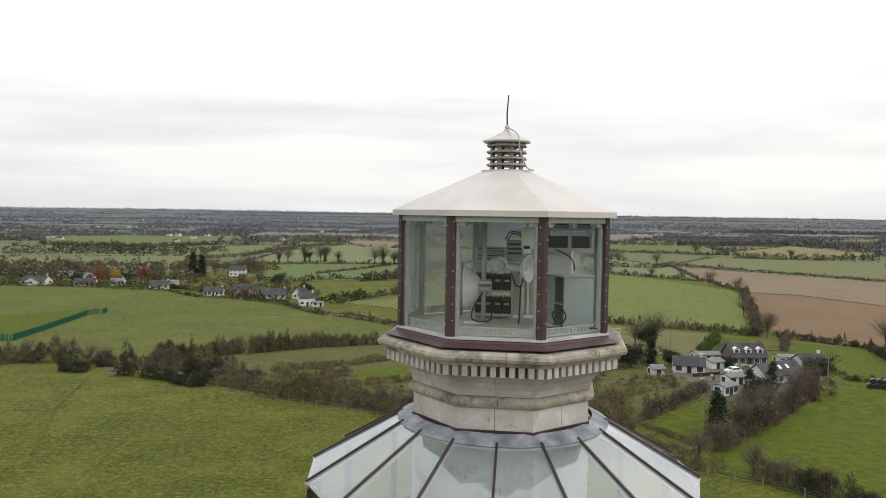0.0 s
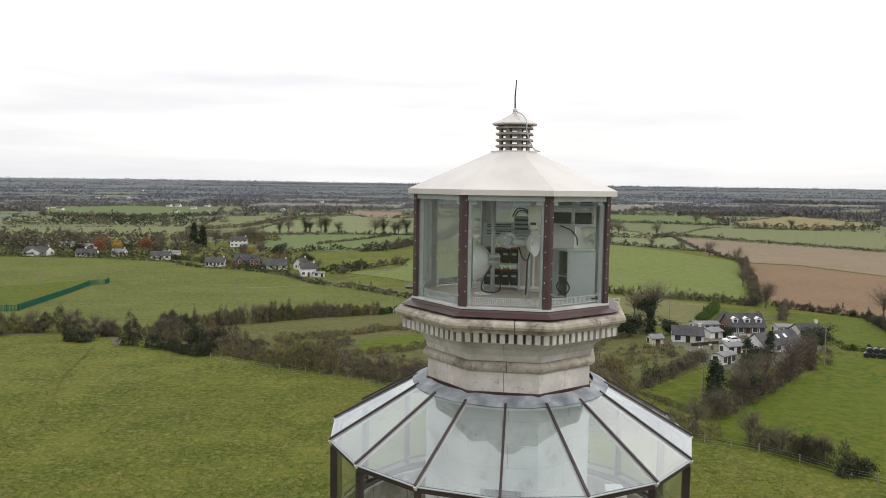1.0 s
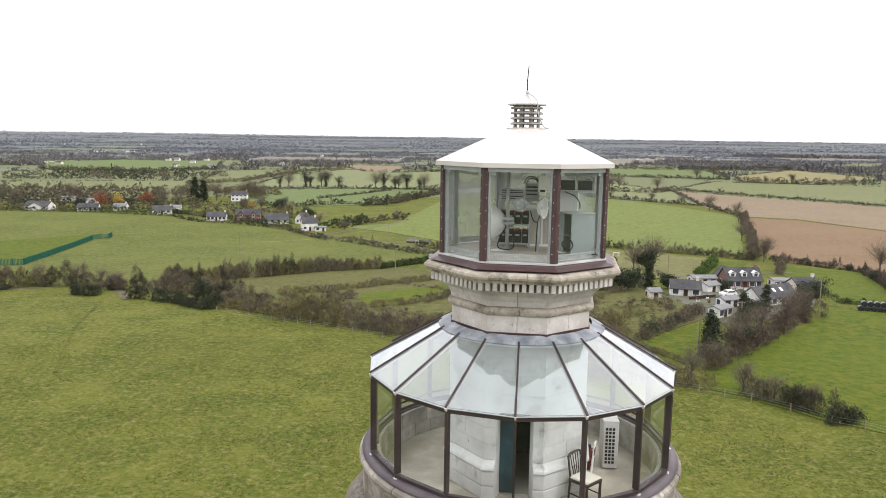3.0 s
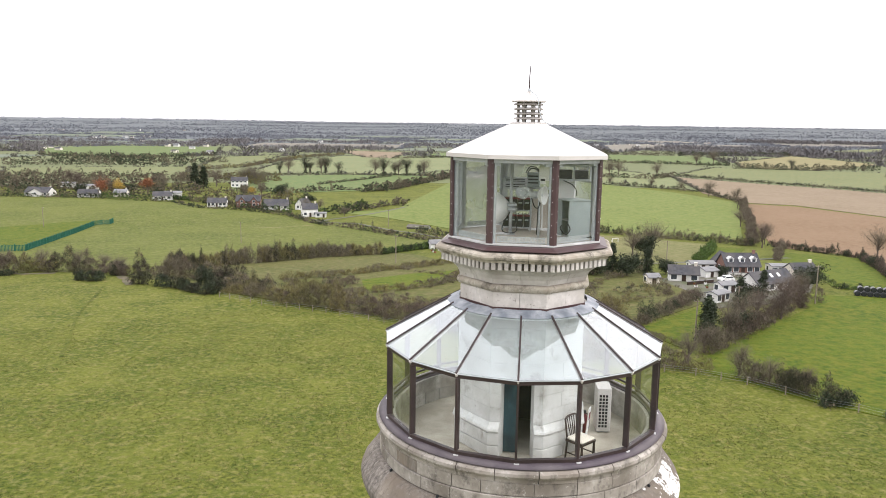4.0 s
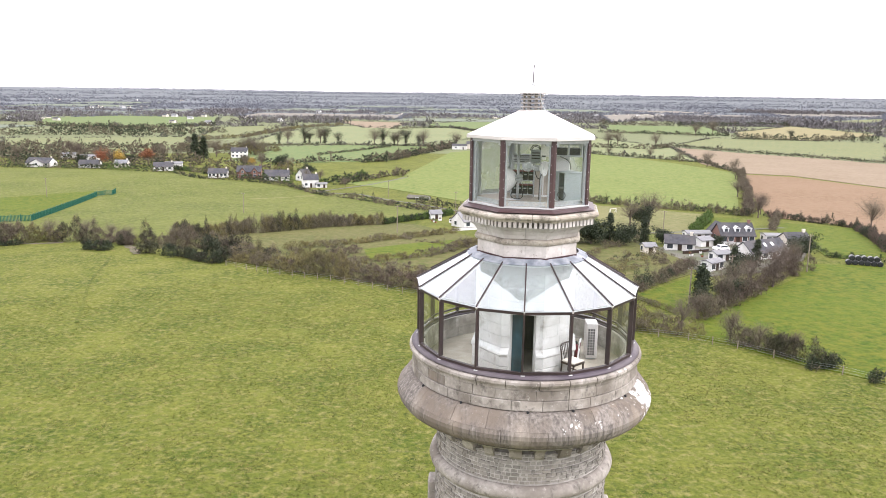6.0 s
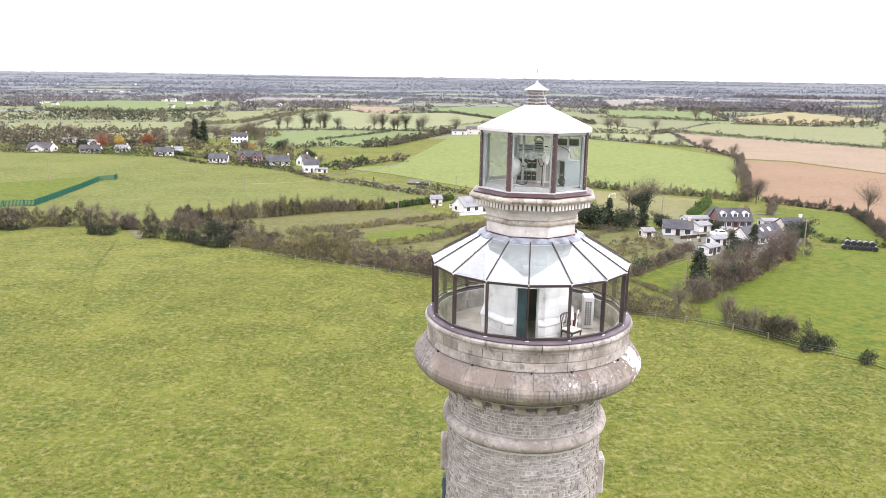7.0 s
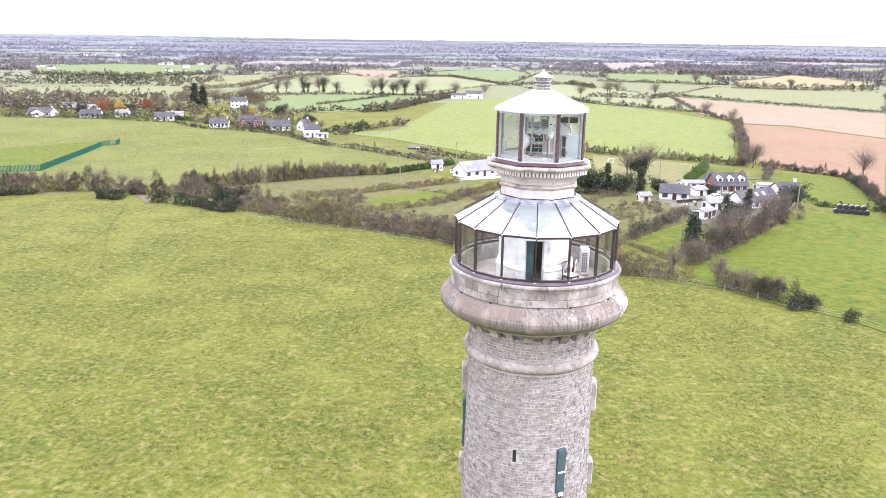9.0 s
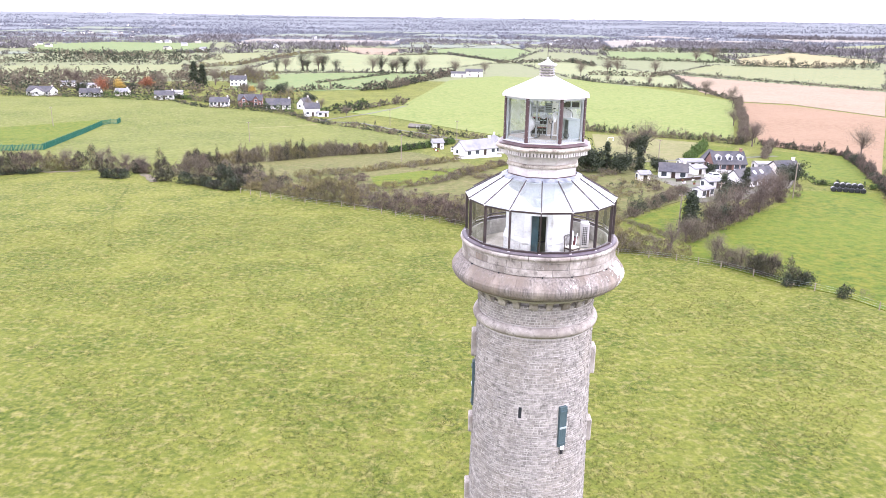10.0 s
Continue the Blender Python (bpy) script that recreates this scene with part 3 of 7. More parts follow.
def field(name, mat, pts, low=0.0):
    """A field that lies on the land, cut into pieces that follow its slope."""
    bm = bmesh.new()
    bm.faces.new([bm.verts.new((x, y, 0)) for x, y in pts])
    bmesh.ops.triangulate(bm, faces=bm.faces)
    xs, ys = [p[0] for p in pts], [p[1] for p in pts]
    far = math.hypot(sum(xs) / len(xs), sum(ys) / len(ys))
    step = 8 if far < 300 else (25 if far < 900 else 80)
    for lo, hi, ax in ((min(xs), max(xs), 0), (min(ys), max(ys), 1)):
        v = lo + step
        while v < hi:
            co, no = [0, 0, 0], [0, 0, 0]
            co[ax], no[ax] = v, 1
            bmesh.ops.bisect_plane(bm, geom=bm.verts[:] + bm.edges[:] + bm.faces[:], plane_co=co, plane_no=no)
            v += step
    FIELDS.append(pts)
    lift = low or 0.02 + far * 0.0003 + 0.0015 * len(FIELDS)
    for v in bm.verts:
        v.co.z = land(v.co.x, v.co.y) + lift
    rim = bmesh.ops.extrude_edge_only(bm, edges=[e for e in bm.edges if e.is_boundary])["geom"]
    for v in rim:
        if isinstance(v, bmesh.types.BMVert):
            v.co.z -= 0.5 + far * 0.001
    ob = part(name, bm, M[mat])
    if ob.data.polygons[0].normal.z < 0:
        ob.data.flip_normals()
    return tagged(ob, FIELD_LABELS[mat], "road" if mat == "asphalt" else "field", kind="structure")


field("field_meadow", "meadow", [(-124, 178), (-106, 183), (-92, 176), (-84, 190), (-70, 185), (-60, 195), (-48, 211), (-36, 223), (-24, 225), (-12, 236), (4, 253), (-13, 276), (-34, 310), (-53, 334), (-64, 337), (-88, 360), (-104, 369), (-142, 400), (-190, 414), (-262, 417), (-400, 417), (-300, 230), (-170, 182)], 0.05)
field("rough_meadow", "scrubby", [(-68, 166), (-58, 160), (-44, 150), (-37, 170), (-20, 170), (2, 197), (-8, 215), (-22, 223), (-36, 221), (-48, 209), (-60, 193), (-70, 184)], 0.05)
field("field_green", "bright", [(-150, 226.5), (-129, 229), (-133, 247), (-137, 268), (-140.5, 290), (-143, 306), (-145.5, 322), (-151, 321), (-160, 313), (-169, 303), (-179, 295), (-187, 286)])
field("field_olive", "olive", [(-385, 669), (-240, 725), (-187, 566), (-304, 522)])
field("field_green", "green", [(-600, 1150), (-544, 1298), (-372, 1291), (-297, 1013), (-351, 909), (-493, 939)])
field("field_pale", "olive", [(-269, 937), (-208, 1028), (-190, 720), (-224, 684)])
field("field_pale", "pale", [(-174, 855), (-131, 1019), (11, 1017), (71, 840), (-28, 652), (-164, 636)])
field("field_green", "green", [(-151, 599), (-84, 640), (6, 639), (-33, 496), (-91, 466), (-136, 478)])
field("field_stubble", "tan", [(-165, 1218), (-47, 1173), (-61, 975), (-98, 979)])
field("field_green", "green", [(-36, 1091), (124, 1467), (137, 1096), (78, 854), (18, 1019)])
field("field_green", "vivid", [(-50, 364), (-23, 380), (8, 576), (48, 627), (106, 607), (158, 505), (176, 441), (116, 285), (104, 290), (85, 294), (65, 309), (25, 273), (-5, 320), (-24, 344)])
field("field_pale", "pale", [(84, 844), (149, 861), (206, 673), (180, 522), (119, 580), (108, 620)])
field("field_stubble", "tan", [(208, 674), (242, 615), (286, 562), (312, 521), (227, 373), (204, 430), (180, 441), (176, 504)])
field("field_ploughed", "soil", [(178, 435), (201, 423), (225, 368), (111, 173), (142, 244), (129, 256), (120, 266), (145, 344)])
field("field_olive", "olive", [(221, 706), (304, 846), (378, 812), (465, 786), (323, 540), (294, 580), (252, 642)])
field("field_stubble", "straw", [(386, 995), (576, 1250), (569, 977), (412, 822), (340, 856)])
field("field_green", "green", [(251, 1197), (410, 1172), (350, 916), (216, 958)])
field("field_far", "far_tan", [(384, 1839), (645, 2182), (500, 1684), (293, 1308)])
field("field_far", "far_tan", [(1027, 2538), (1375, 2372), (1139, 1960), (900, 1966)])
field("field_green", "olive", [(727, 1511), (1090, 1874), (862, 1478), (645, 1297)])
field("field_green", "bright", [(39, 105), (52, 119), (71, 140), (80, 157), (102, 158), (58, 73), (53.3, 82), (50.4, 84.6), (47.4, 86.6), (41, 95), (37, 98.5)])
field("lawn", "bright", [(113, 249), (136, 238), (109, 171), (92, 171), (99, 195), (102, 219)])
field("lawn", "bright", [(33, 121), (50, 139), (44, 118), (37, 111)])
field("paddock", "paddock", [(61, 292), (81, 280), (97, 268), (68, 196), (56, 206), (48, 219)])
field("rough_ground", "scrubby", [(-44, 148), (-37, 170), (-20, 170), (2, 197), (16, 173), (16, 135), (7, 120), (-10, 127), (-26, 136)])
field("field_green", "bright", [(-18, 164), (-7, 174), (7, 183), (4, 167), (-3, 158), (-11, 152), (-16, 150)])
field("rough_ground", "scrubby", [(33, 191), (55, 202), (53, 156), (51, 142), (32, 122), (25, 118)])
field("yard", "gravel", [(51, 172), (72, 194), (98, 190), (82, 161), (65, 144), (51, 138), (54, 154)])
field("garden_lawn", "bright", [(80, 228), (96, 260), (105, 255), (85, 217), (74, 200)])


def along(pts, step):
    out = []
    for (x0, y0), (x1, y1) in zip(pts, pts[1:]):
        n = max(1, int(math.hypot(x1 - x0, y1 - y0) / step))
        out += [(x0 + (x1 - x0) * i / n, y0 + (y1 - y0) * i / n) for i in range(n)]
    return out + [pts[-1]]


def road(pts, width):
    """A road that follows a line."""
    line = along(pts, 6)
    left, right = [], []
    for i, (x, y) in enumerate(line):
        a, b = line[max(i - 1, 0)], line[min(i + 1, len(line) - 1)]
        d = Vector((b[0] - a[0], b[1] - a[1])).normalized()
        left.append((x - d.y * width / 2, y + d.x * width / 2))
        right.append((x + d.y * width / 2, y - d.x * width / 2))
    verts = [(x, y, land(x, y) + 0.16) for x, y in left + right]
    n = len(line)
    ob = raw("road", verts, [(i, n + i, n + i + 1, i + 1) for i in range(n - 1)], M["asphalt"])
    return tagged(ob, FIELD_LABELS["asphalt"], "road", kind="structure")


road([(-58, 336), (-51.4, 325), (-35, 321), (-18.7, 296), (-9.2, 285.8), (3.7, 262.8), (13.2, 247.5), (26, 228), (44, 200), (60, 204), (80, 214), (110, 232)], 2.2)
def strip(name, mat, pts, wide, label, cat):
    """A trodden strip of uneven width on the land."""
    line = [(v.x, v.y) for v in curve_pts([(x, y, 0) for x, y in pts], 8)]
    verts = []
    for i, (x, y) in enumerate(line):
        a, b = line[max(i - 1, 0)], line[min(i + 1, len(line) - 1)]
        d = Vector((b[0] - a[0], b[1] - a[1])).normalized()
        w = wide * (0.5 + 0.35 * noise.noise(Vector((x * 0.4, y * 0.4, 1.5))))
        verts += [(x - d.y * w, y + d.x * w, land(x, y) + 0.075), (x + d.y * w, y - d.x * w, land(x, y) + 0.075)]
    ob = raw(name, verts, [(2 * i, 2 * i + 1, 2 * i + 3, 2 * i + 2) for i in range(len(line) - 1)], M[mat])
    return tagged(ob, label, cat, kind="structure")


strip("path", "trodden", [(-73, 157), (-70, 148), (-68, 140), (-64, 126), (-59, 113), (-55, 102)], 0.45, "faint dark trodden line through the pasture grass", "path")
strip("path", "straw", [(-78, 302), (-72, 303), (-62, 308), (-54, 315)], 0.9, "narrow pale trodden path across the meadow", "path")
strip("bare_ground", "bare_earth", [(-75, 170), (-71, 164), (-67.5, 157)], 2.0, "bare brown earth in a gap of the hedge", "ground")
strip("bare_ground", "bare_earth", [(-103, 175.5), (-98, 175), (-93, 176)], 1.6, "bare brown earth in a gap of the hedge", "ground")
road([(-53, 328), (-50.4, 335), (-35.5, 356), (-23, 382), (-18, 394)], 2.0)


# ---- plants ----
def sprays(rng, centres, size, lean=0.5, thin=0.45):
    """Small leaf or twig blades at the centres: verts and faces."""
    n = len(centres)
    d = rng.normal(size=(n, 3))
    d[:, 2] = np.abs(d[:, 2]) + lean
    d /= np.linalg.norm(d, axis=1)[:, None]
    s = np.cross(d, rng.normal(size=(n, 3)))
    s /= np.linalg.norm(s, axis=1)[:, None] + 1e-9
    ln = (size * rng.uniform(0.5, 1.4, n))[:, None]
    a, b, c = centres - d * ln * 0.5 - s * ln * thin * 0.5, centres - d * ln * 0.5 + s * ln * thin * 0.5, centres + d * ln * 0.5
    verts = np.concatenate([a, b, c], axis=1).reshape(-1, 3)
    return verts, np.arange(3 * n).reshape(n, 3)


def hedge(name, label, pts, height, width, mats, seed, density=16, blade=0.5, gaps=0.0, kind="stuff", thin=0.35, rough=1.0, lean=0.6):
    """A hedge of many blades: tufts of twigs gathered into small bushes of uneven size along a line; one mesh, in two or three tones."""
    rng = np.random.default_rng(seed)
    cs, tones = [], []
    odds = np.array([0.40, 0.27, 0.18, 0.15][:len(mats)])
    odds = odds / odds.sum()
    main = 0
    for i, (x0, y0) in enumerate(along(pts, width * 0.30)):
        if rng.random() < gaps:
            continue
        swell = 0.90 + rough * 0.75 * noise.noise(Vector((x0 * 0.13, y0 * 0.13, seed))) + rough * 0.18 * noise.noise(Vector((x0 * 0.5, y0 * 0.5, seed)))
        h = height * max(0.5, swell * rng.uniform(1 - 0.16 * rough, 1 + 0.16 * rough))
        w = width * rng.uniform(0.55, 0.9)
        if rng.random() < 0.18 * rough:
            h, w = h * rng.uniform(1.15, 1.45), w * 0.55
        x, y = x0 + rng.normal() * width * 0.16, y0 + rng.normal() * width * 0.16
        n = max(8, int(density * h * w * 0.60))
        tufts_in = max(3, n // 26)
        u = rng.normal(size=(tufts_in, 3))
        u /= np.linalg.norm(u, axis=1)[:, None]
        u *= rng.uniform(0.25, 1.0, tufts_in)[:, None] ** 0.4
        if rng.random() < 0.35:
            main = rng.choice(len(mats), p=odds)
        tone = np.where(rng.random(tufts_in) < 0.6, main, rng.choice(len(mats), size=tufts_in, p=odds))
        pick = rng.integers(tufts_in, size=n)
        c = u[pick]
        tight = min(0.30, 0.24 / max(0.3, w * 0.6)) * (1 + 0.5 * rng.random(n)[:, None])
        c = c + rng.normal(size=(n, 3)) * tight * (1.0, 1.0, 0.7)
        taper = 1.0 - 0.35 * np.clip(c[:, 2], 0, 1)
        z = np.maximum(h * 0.48 + c[:, 2] * h * 0.50, 0.05)
        cs.append(np.stack([x + c[:, 0] * w * 0.6 * taper, y + c[:, 1] * w * 0.6 * taper, land(x, y) + z], axis=1))
        tones.append(tone[pick])
    cs, tones = np.concatenate(cs), np.concatenate(tones)
    v, f = sprays(rng, cs, blade, lean, thin)
    ob = raw(name, v.tolist(), f.tolist(), M[mats[0]])
    for k in mats[1:]:
        ob.data.materials.append(M[k])
    ob.data.polygons.foreach_set("material_index", tones.astype(int).tolist())
    return tagged(ob, label, "hedge", kind=kind)


TREES = {}


def tree_proto(kind, seed):
    """A tree five metres high at the origin: trunk with limbs, and a crown of sprays."""
    rng = np.random.default_rng(seed)
    crown_mat = {"bare": "twig", "red_bare": "twig_red", "pine": "leaf_dark", "ever": "leaf_dark", "gold": "leaf_gold", "autumn": "leaf_red", "ivy": "leaf_dark"}[kind]
    label = {"bare": "leafless winter tree with fine grey-brown twigs", "red_bare": "leafless tree with reddish twigs", "pine": "dark green conifer, pointed and ragged",
             "ever": "rounded dark evergreen tree", "gold": "tree with golden autumn leaves", "autumn": "tree with rusty red autumn leaves", "ivy": "slim leafless tree with ivy-clad stem"}[kind]
    ob = thing("tree", label, "tree")
    bm = bmesh.new()
    tips = []
    if kind == "pine":
        tube(bm, [(0, 0, -0.2), (0.03, 0, 2.5), (0, 0.02, 4.8)], [0.13, 0.08, 0.015], 6)
        for i in range(60):
            z = 0.5 + 4.3 * i / 60
            r = 1.35 * (1 - z / 5.2) ** 0.8 * rng.uniform(0.7, 1.15)
            a = rng.uniform(0, 6.28)
            tips.append(((0, 0, z), (r * math.cos(a), r * math.sin(a), z - 0.25 * r)))
    else:
        tube(bm, [(0, 0, -0.2), (0.04, 0.03, 1.0), (0.0, 0.06, 2.0), (0.05, 0.0, 3.4)], [0.13, 0.10, 0.08, 0.03], 6)
        count = 16
        for i in range(count):
            a = 2.4 * i + rng.uniform(-0.4, 0.4)
            e = rng.uniform(0.55, 1.45) if kind != "ever" else rng.uniform(0.1, 1.4)
            ln = rng.uniform(1.4, 2.6) * (0.8 if kind == "ivy" else 1)
            z0 = rng.uniform(0.8, 2.6) if kind != "ever" else rng.uniform(0.1, 2.4)
            mid = (0.5 * ln * math.cos(a) * math.cos(e) * 0.9, 0.5 * ln * math.sin(a) * math.cos(e) * 0.9, z0 + 0.5 * ln * math.sin(e))
            end = (ln * math.cos(a) * math.cos(e), ln * math.sin(a) * math.cos(e), min(4.9, z0 + ln * math.sin(e) * 1.1 + 0.3))
            tube(bm, [(0.02, 0.04, z0), mid, end], [0.06, 0.035, 0.012], 4)
            tips.append((mid, end))
            for j in range(2):
                off = rng.normal(size=3) * 0.55
                e2 = (mid[0] + off[0] + 0.3 * math.cos(a), mid[1] + off[1] + 0.3 * math.sin(a), mid[2] + abs(off[2]) + 0.4)
                tube(bm, [mid, e2], [0.025, 0.008], 3)
                tips.append((mid, e2))
    part("trunk", bm, M["bark"], ob)
    cs = []
    per, spread = {"bare": (60, 0.40), "red_bare": (60, 0.40), "pine": (45, 0.17), "ever": (95, 0.36), "gold": (55, 0.38), "autumn": (55, 0.38), "ivy": (55, 0.28)}[kind]
    for p, q in tips:
        p, q = np.array(p), np.array(q)
        t = rng.uniform(0.35, 1.1, per)[:, None]
        cs.append(p + (q - p) * t + rng.normal(size=(per, 3)) * spread)
    cs = np.concatenate(cs)
    cs = cs[cs[:, 2] > {"pine": 0.25, "ever": 0.08}.get(kind, 0.6)]
    size, thin = {"bare": (0.36, 0.05), "red_bare": (0.36, 0.055), "pine": (0.30, 0.4), "ever": (0.26, 0.6), "gold": (0.22, 0.7), "autumn": (0.22, 0.7), "ivy": (0.34, 0.05)}[kind]
    v, f = sprays(rng, cs, size, 0.3 if kind != "pine" else -0.2, thin)
    raw("crown", v.tolist(), f.tolist(), M[crown_mat], ob)
    if kind == "ivy":
        k = 220
        c2 = np.stack([rng.normal(size=k) * 0.2, rng.normal(size=k) * 0.2, rng.uniform(0.1, 2.7, k)], axis=1)
        v, f = sprays(rng, c2, 0.25, 0.2, 0.7)
        raw("ivy", v.tolist(), f.tolist(), M["leaf_dark"], ob, "dark green ivy on the stem")
    return ob


def tree(kind, x, y, h, seed=0, group=""):
    """A tree of height h on the land; the kinds are built once and copied."""
    key = (kind, seed % 2)
    m = Matrix.Translation((x, y, land(x, y))) @ pose(0, 0, 0, 0, 0, seed * 73 % 360)
    if key not in TREES:
        TREES[key] = ob = tree_proto(kind, 11 + 7 * len(TREES))
        ob.matrix_basis = m
    else:
        ob = copy_thing(TREES[key], m)
    s = h / 5.0
    wide = 0.9 if kind == "pine" else 1.12
    ob.scale = (s * (wide + 0.04 * (seed % 6)), s * (wide + 0.04 * (seed % 5)), s)
    if group:
        ob["group"] = group
    return ob


HL = "tall leafless hedge of thorn and bramble at the edge of the pasture"
hedge("hedge", HL, [(-135, 158), (-122, 166), (-110, 173), (-103, 176), (-100, 180), (-95, 178), (-91, 179)], 5.2, 4.6, ("twig", "bramble", "twig_red", "twig_yellow"), 1, 190, 0.46, thin=0.15, rough=0.9)
hedge("hedge", HL, [(-91, 179), (-85, 177), (-79, 175), (-74, 171)], 3.6, 4.2, ("twig", "twig_red", "bramble"), 27, 150, 0.44, thin=0.15, rough=1.0)
hedge("hedge", HL, [(-71, 170), (-66, 169), (-61, 167), (-55, 165), (-48, 160), (-42, 154), (-36, 148)], 4.2, 5.0, ("twig", "twig_red", "bramble", "twig_yellow"), 28, 170, 0.44, thin=0.15, rough=0.9)
hedge("hedge", HL, [(-45, 149), (-36, 144), (-30, 139), (-25, 136), (-20, 133), (-14, 130), (-8, 126), (-3, 123), (2, 118.5), (6, 115.5), (11, 111), (16, 107.5), (21, 105), (28, 102.5)], 3.7, 5.4, ("twig", "twig_yellow", "twig_red", "bramble"), 2, 230, 0.42, thin=0.15, rough=0.9)
hedge("hedge", HL, [(28, 102.5), (31, 101)], 3.6, 4.4, ("twig", "twig_yellow"), 3, 190, 0.42, thin=0.15, rough=0.4)
hedge("hedge", HL, [(33.6, 100.2), (36, 99.6)], 3.6, 4.4, ("twig", "twig_yellow", "twig_red"), 29, 200, 0.42, thin=0.15, rough=0.4)
hedge("hedge", "thick leafless thorn hedge behind the fence", [(41, 96.6), (43.2, 94.4), (45.4, 91.8), (47.6, 88.6), (48.4, 87)], 3.3, 2.7, ("twig", "bramble", "twig_red"), 4, 330, 0.36, thin=0.15, rough=0.7)
hedge("gorse", "low dark evergreen gorse bushes at the hedge foot", [(47, 86.4), (48.6, 85.8), (50.6, 86)], 2.2, 2.2, ("leaf_dark", "twig"), 76, 260, 0.26, thin=0.4, rough=0.5)
hedge("bushes", "round dark evergreen bush by the fence", [(53.0, 81.2), (53.8, 81.2)], 2.2, 1.8, ("leaf_dark", "twig"), 77, 300, 0.22, thin=0.5, rough=0.3)
hedge("bushes", "small pale leafless bush by the fence", [(55.4, 80.6), (56.2, 80.6)], 1.6, 1.3, ("twig", "twig_yellow"), 78, 120, 0.34, thin=0.08, rough=0.3)
hedge("hedge", "row of slim leafless hedge trees", [(-68, 182), (-63, 181), (-57, 186), (-51, 191.5), (-44, 195.5), (-36, 203.5), (-27, 209.5), (-19, 213)], 4.2, 2.6, ("twig", "twig_yellow", "bramble"), 5, 190, 0.85, thin=0.06, rough=0.5, lean=1.5)
hedge("bushes", "low pale brambles along the edge of the lawn", [(38, 110.5), (36, 114), (33.5, 119.5), (32.6, 122)], 1.1, 1.6, ("twig", "twig_yellow"), 36, 150, 0.36, thin=0.12, rough=0.6)
hedge("bushes", "tangled heap of reddish leafless brambles", [(-24, 158), (-21, 157.5), (-18.5, 157.5)], 2.4, 3.4, ("twig_red", "twig", "bramble"), 33, 170, 0.42, thin=0.14, rough=0.5)
hedge("bushes", "tall straw-yellow reeds and thorn by the hedge", [(-31, 150), (-27, 149), (-22, 147)], 2.6, 3.0, ("twig_yellow", "twig"), 34, 150, 0.5, thin=0.1, rough=0.6, lean=1.4)
hedge("hedge", "clipped dark hedge between the gardens", [(-152, 418), (-146, 415), (-138, 413)], 2.4, 2.0, ("leaf_dark", "leaf_green"), 35, 120, 0.4, thin=0.5, rough=0.2)
hedge("hedge", "clipped green laurel hedge", [(-17, 214), (-10, 224), (-2, 236), (4, 246)], 2.2, 1.8, ("leaf_green", "leaf_dark"), 6, 170, 0.28, thin=0.7, rough=0.2)
hedge("bushes", "brown bramble bushes on rough ground", [(-35, 164), (-26, 168), (-19, 174), (-12, 181), (-3, 188), (4, 195)], 1.9, 2.4, ("twig_yellow", "twig"), 7, 117, 0.475, 0.04, thin=0.15, rough=0.5)
hedge("bushes", "brown bramble bushes on rough ground", [(-15, 148), (-8, 152), (-3, 156), (2, 163), (7, 171), (13, 184), (19, 192)], 2.0, 3.0, ("twig_yellow", "twig", "twig_red"), 8, 117, 0.475, 0.04, thin=0.15, rough=0.5)
hedge("bushes", "pale leafless bushes in the corner of the fields", [(22, 112), (30, 116), (26, 124), (32, 130), (22, 140), (14, 150)], 4.2, 4.5, ("twig", "twig_yellow"), 9, 104, 0.475, thin=0.15)
hedge("hedge", "thick leafless garden hedge", [(34, 124), (40, 132), (46, 139), (53, 150)], 2.6, 2.6, ("twig", "twig_red", "leaf_dark"), 10, 156, 0.4275, thin=0.15)
hedge("hedge", "row of leafless reddish trees and shrubs", [(40, 107), (46, 114), (53, 122), (60, 130), (67, 139), (76, 150)], 3.2, 4.0, ("twig_red", "twig", "bramble", "twig_yellow"), 11, 120, 0.46, thin=0.14)
hedge("hedge", "clipped bright green garden hedge", [(73, 210), (84, 232), (95, 258)], 2.4, 2.4, ("leaf_green",), 12, 144, 0.315, thin=0.7)
hedge("hedge", "long leafless field hedge", [(45, 318), (64, 303), (83, 288), (100, 278), (112, 266)], 3.6, 2.8, ("twig", "leaf_dark", "twig_yellow"), 13, 68, 0.76, thin=0.1)
hedge("hedge", "dark clipped field hedge", [(119, 266), (128, 254), (137, 241), (124, 205), (108, 168), (96, 140)], 2.8, 2.2, ("twig_red", "leaf_dark"), 14, 104, 0.57, thin=0.15)
hedge("hedge", "dark clipped field hedge", [(91, 169), (98, 165), (106, 162)], 1.8, 1.8, ("leaf_dark", "leaf_green"), 15, 130, 0.475, thin=0.15)
hedge("hedge", "tall leafless hedge between the fields", [(112, 267), (122, 290), (133, 318), (144, 346), (160, 395), (178, 440)], 3.6, 3.6, ("twig", "twig_red"), 16, 80, 0.62, thin=0.18, rough=0.7)
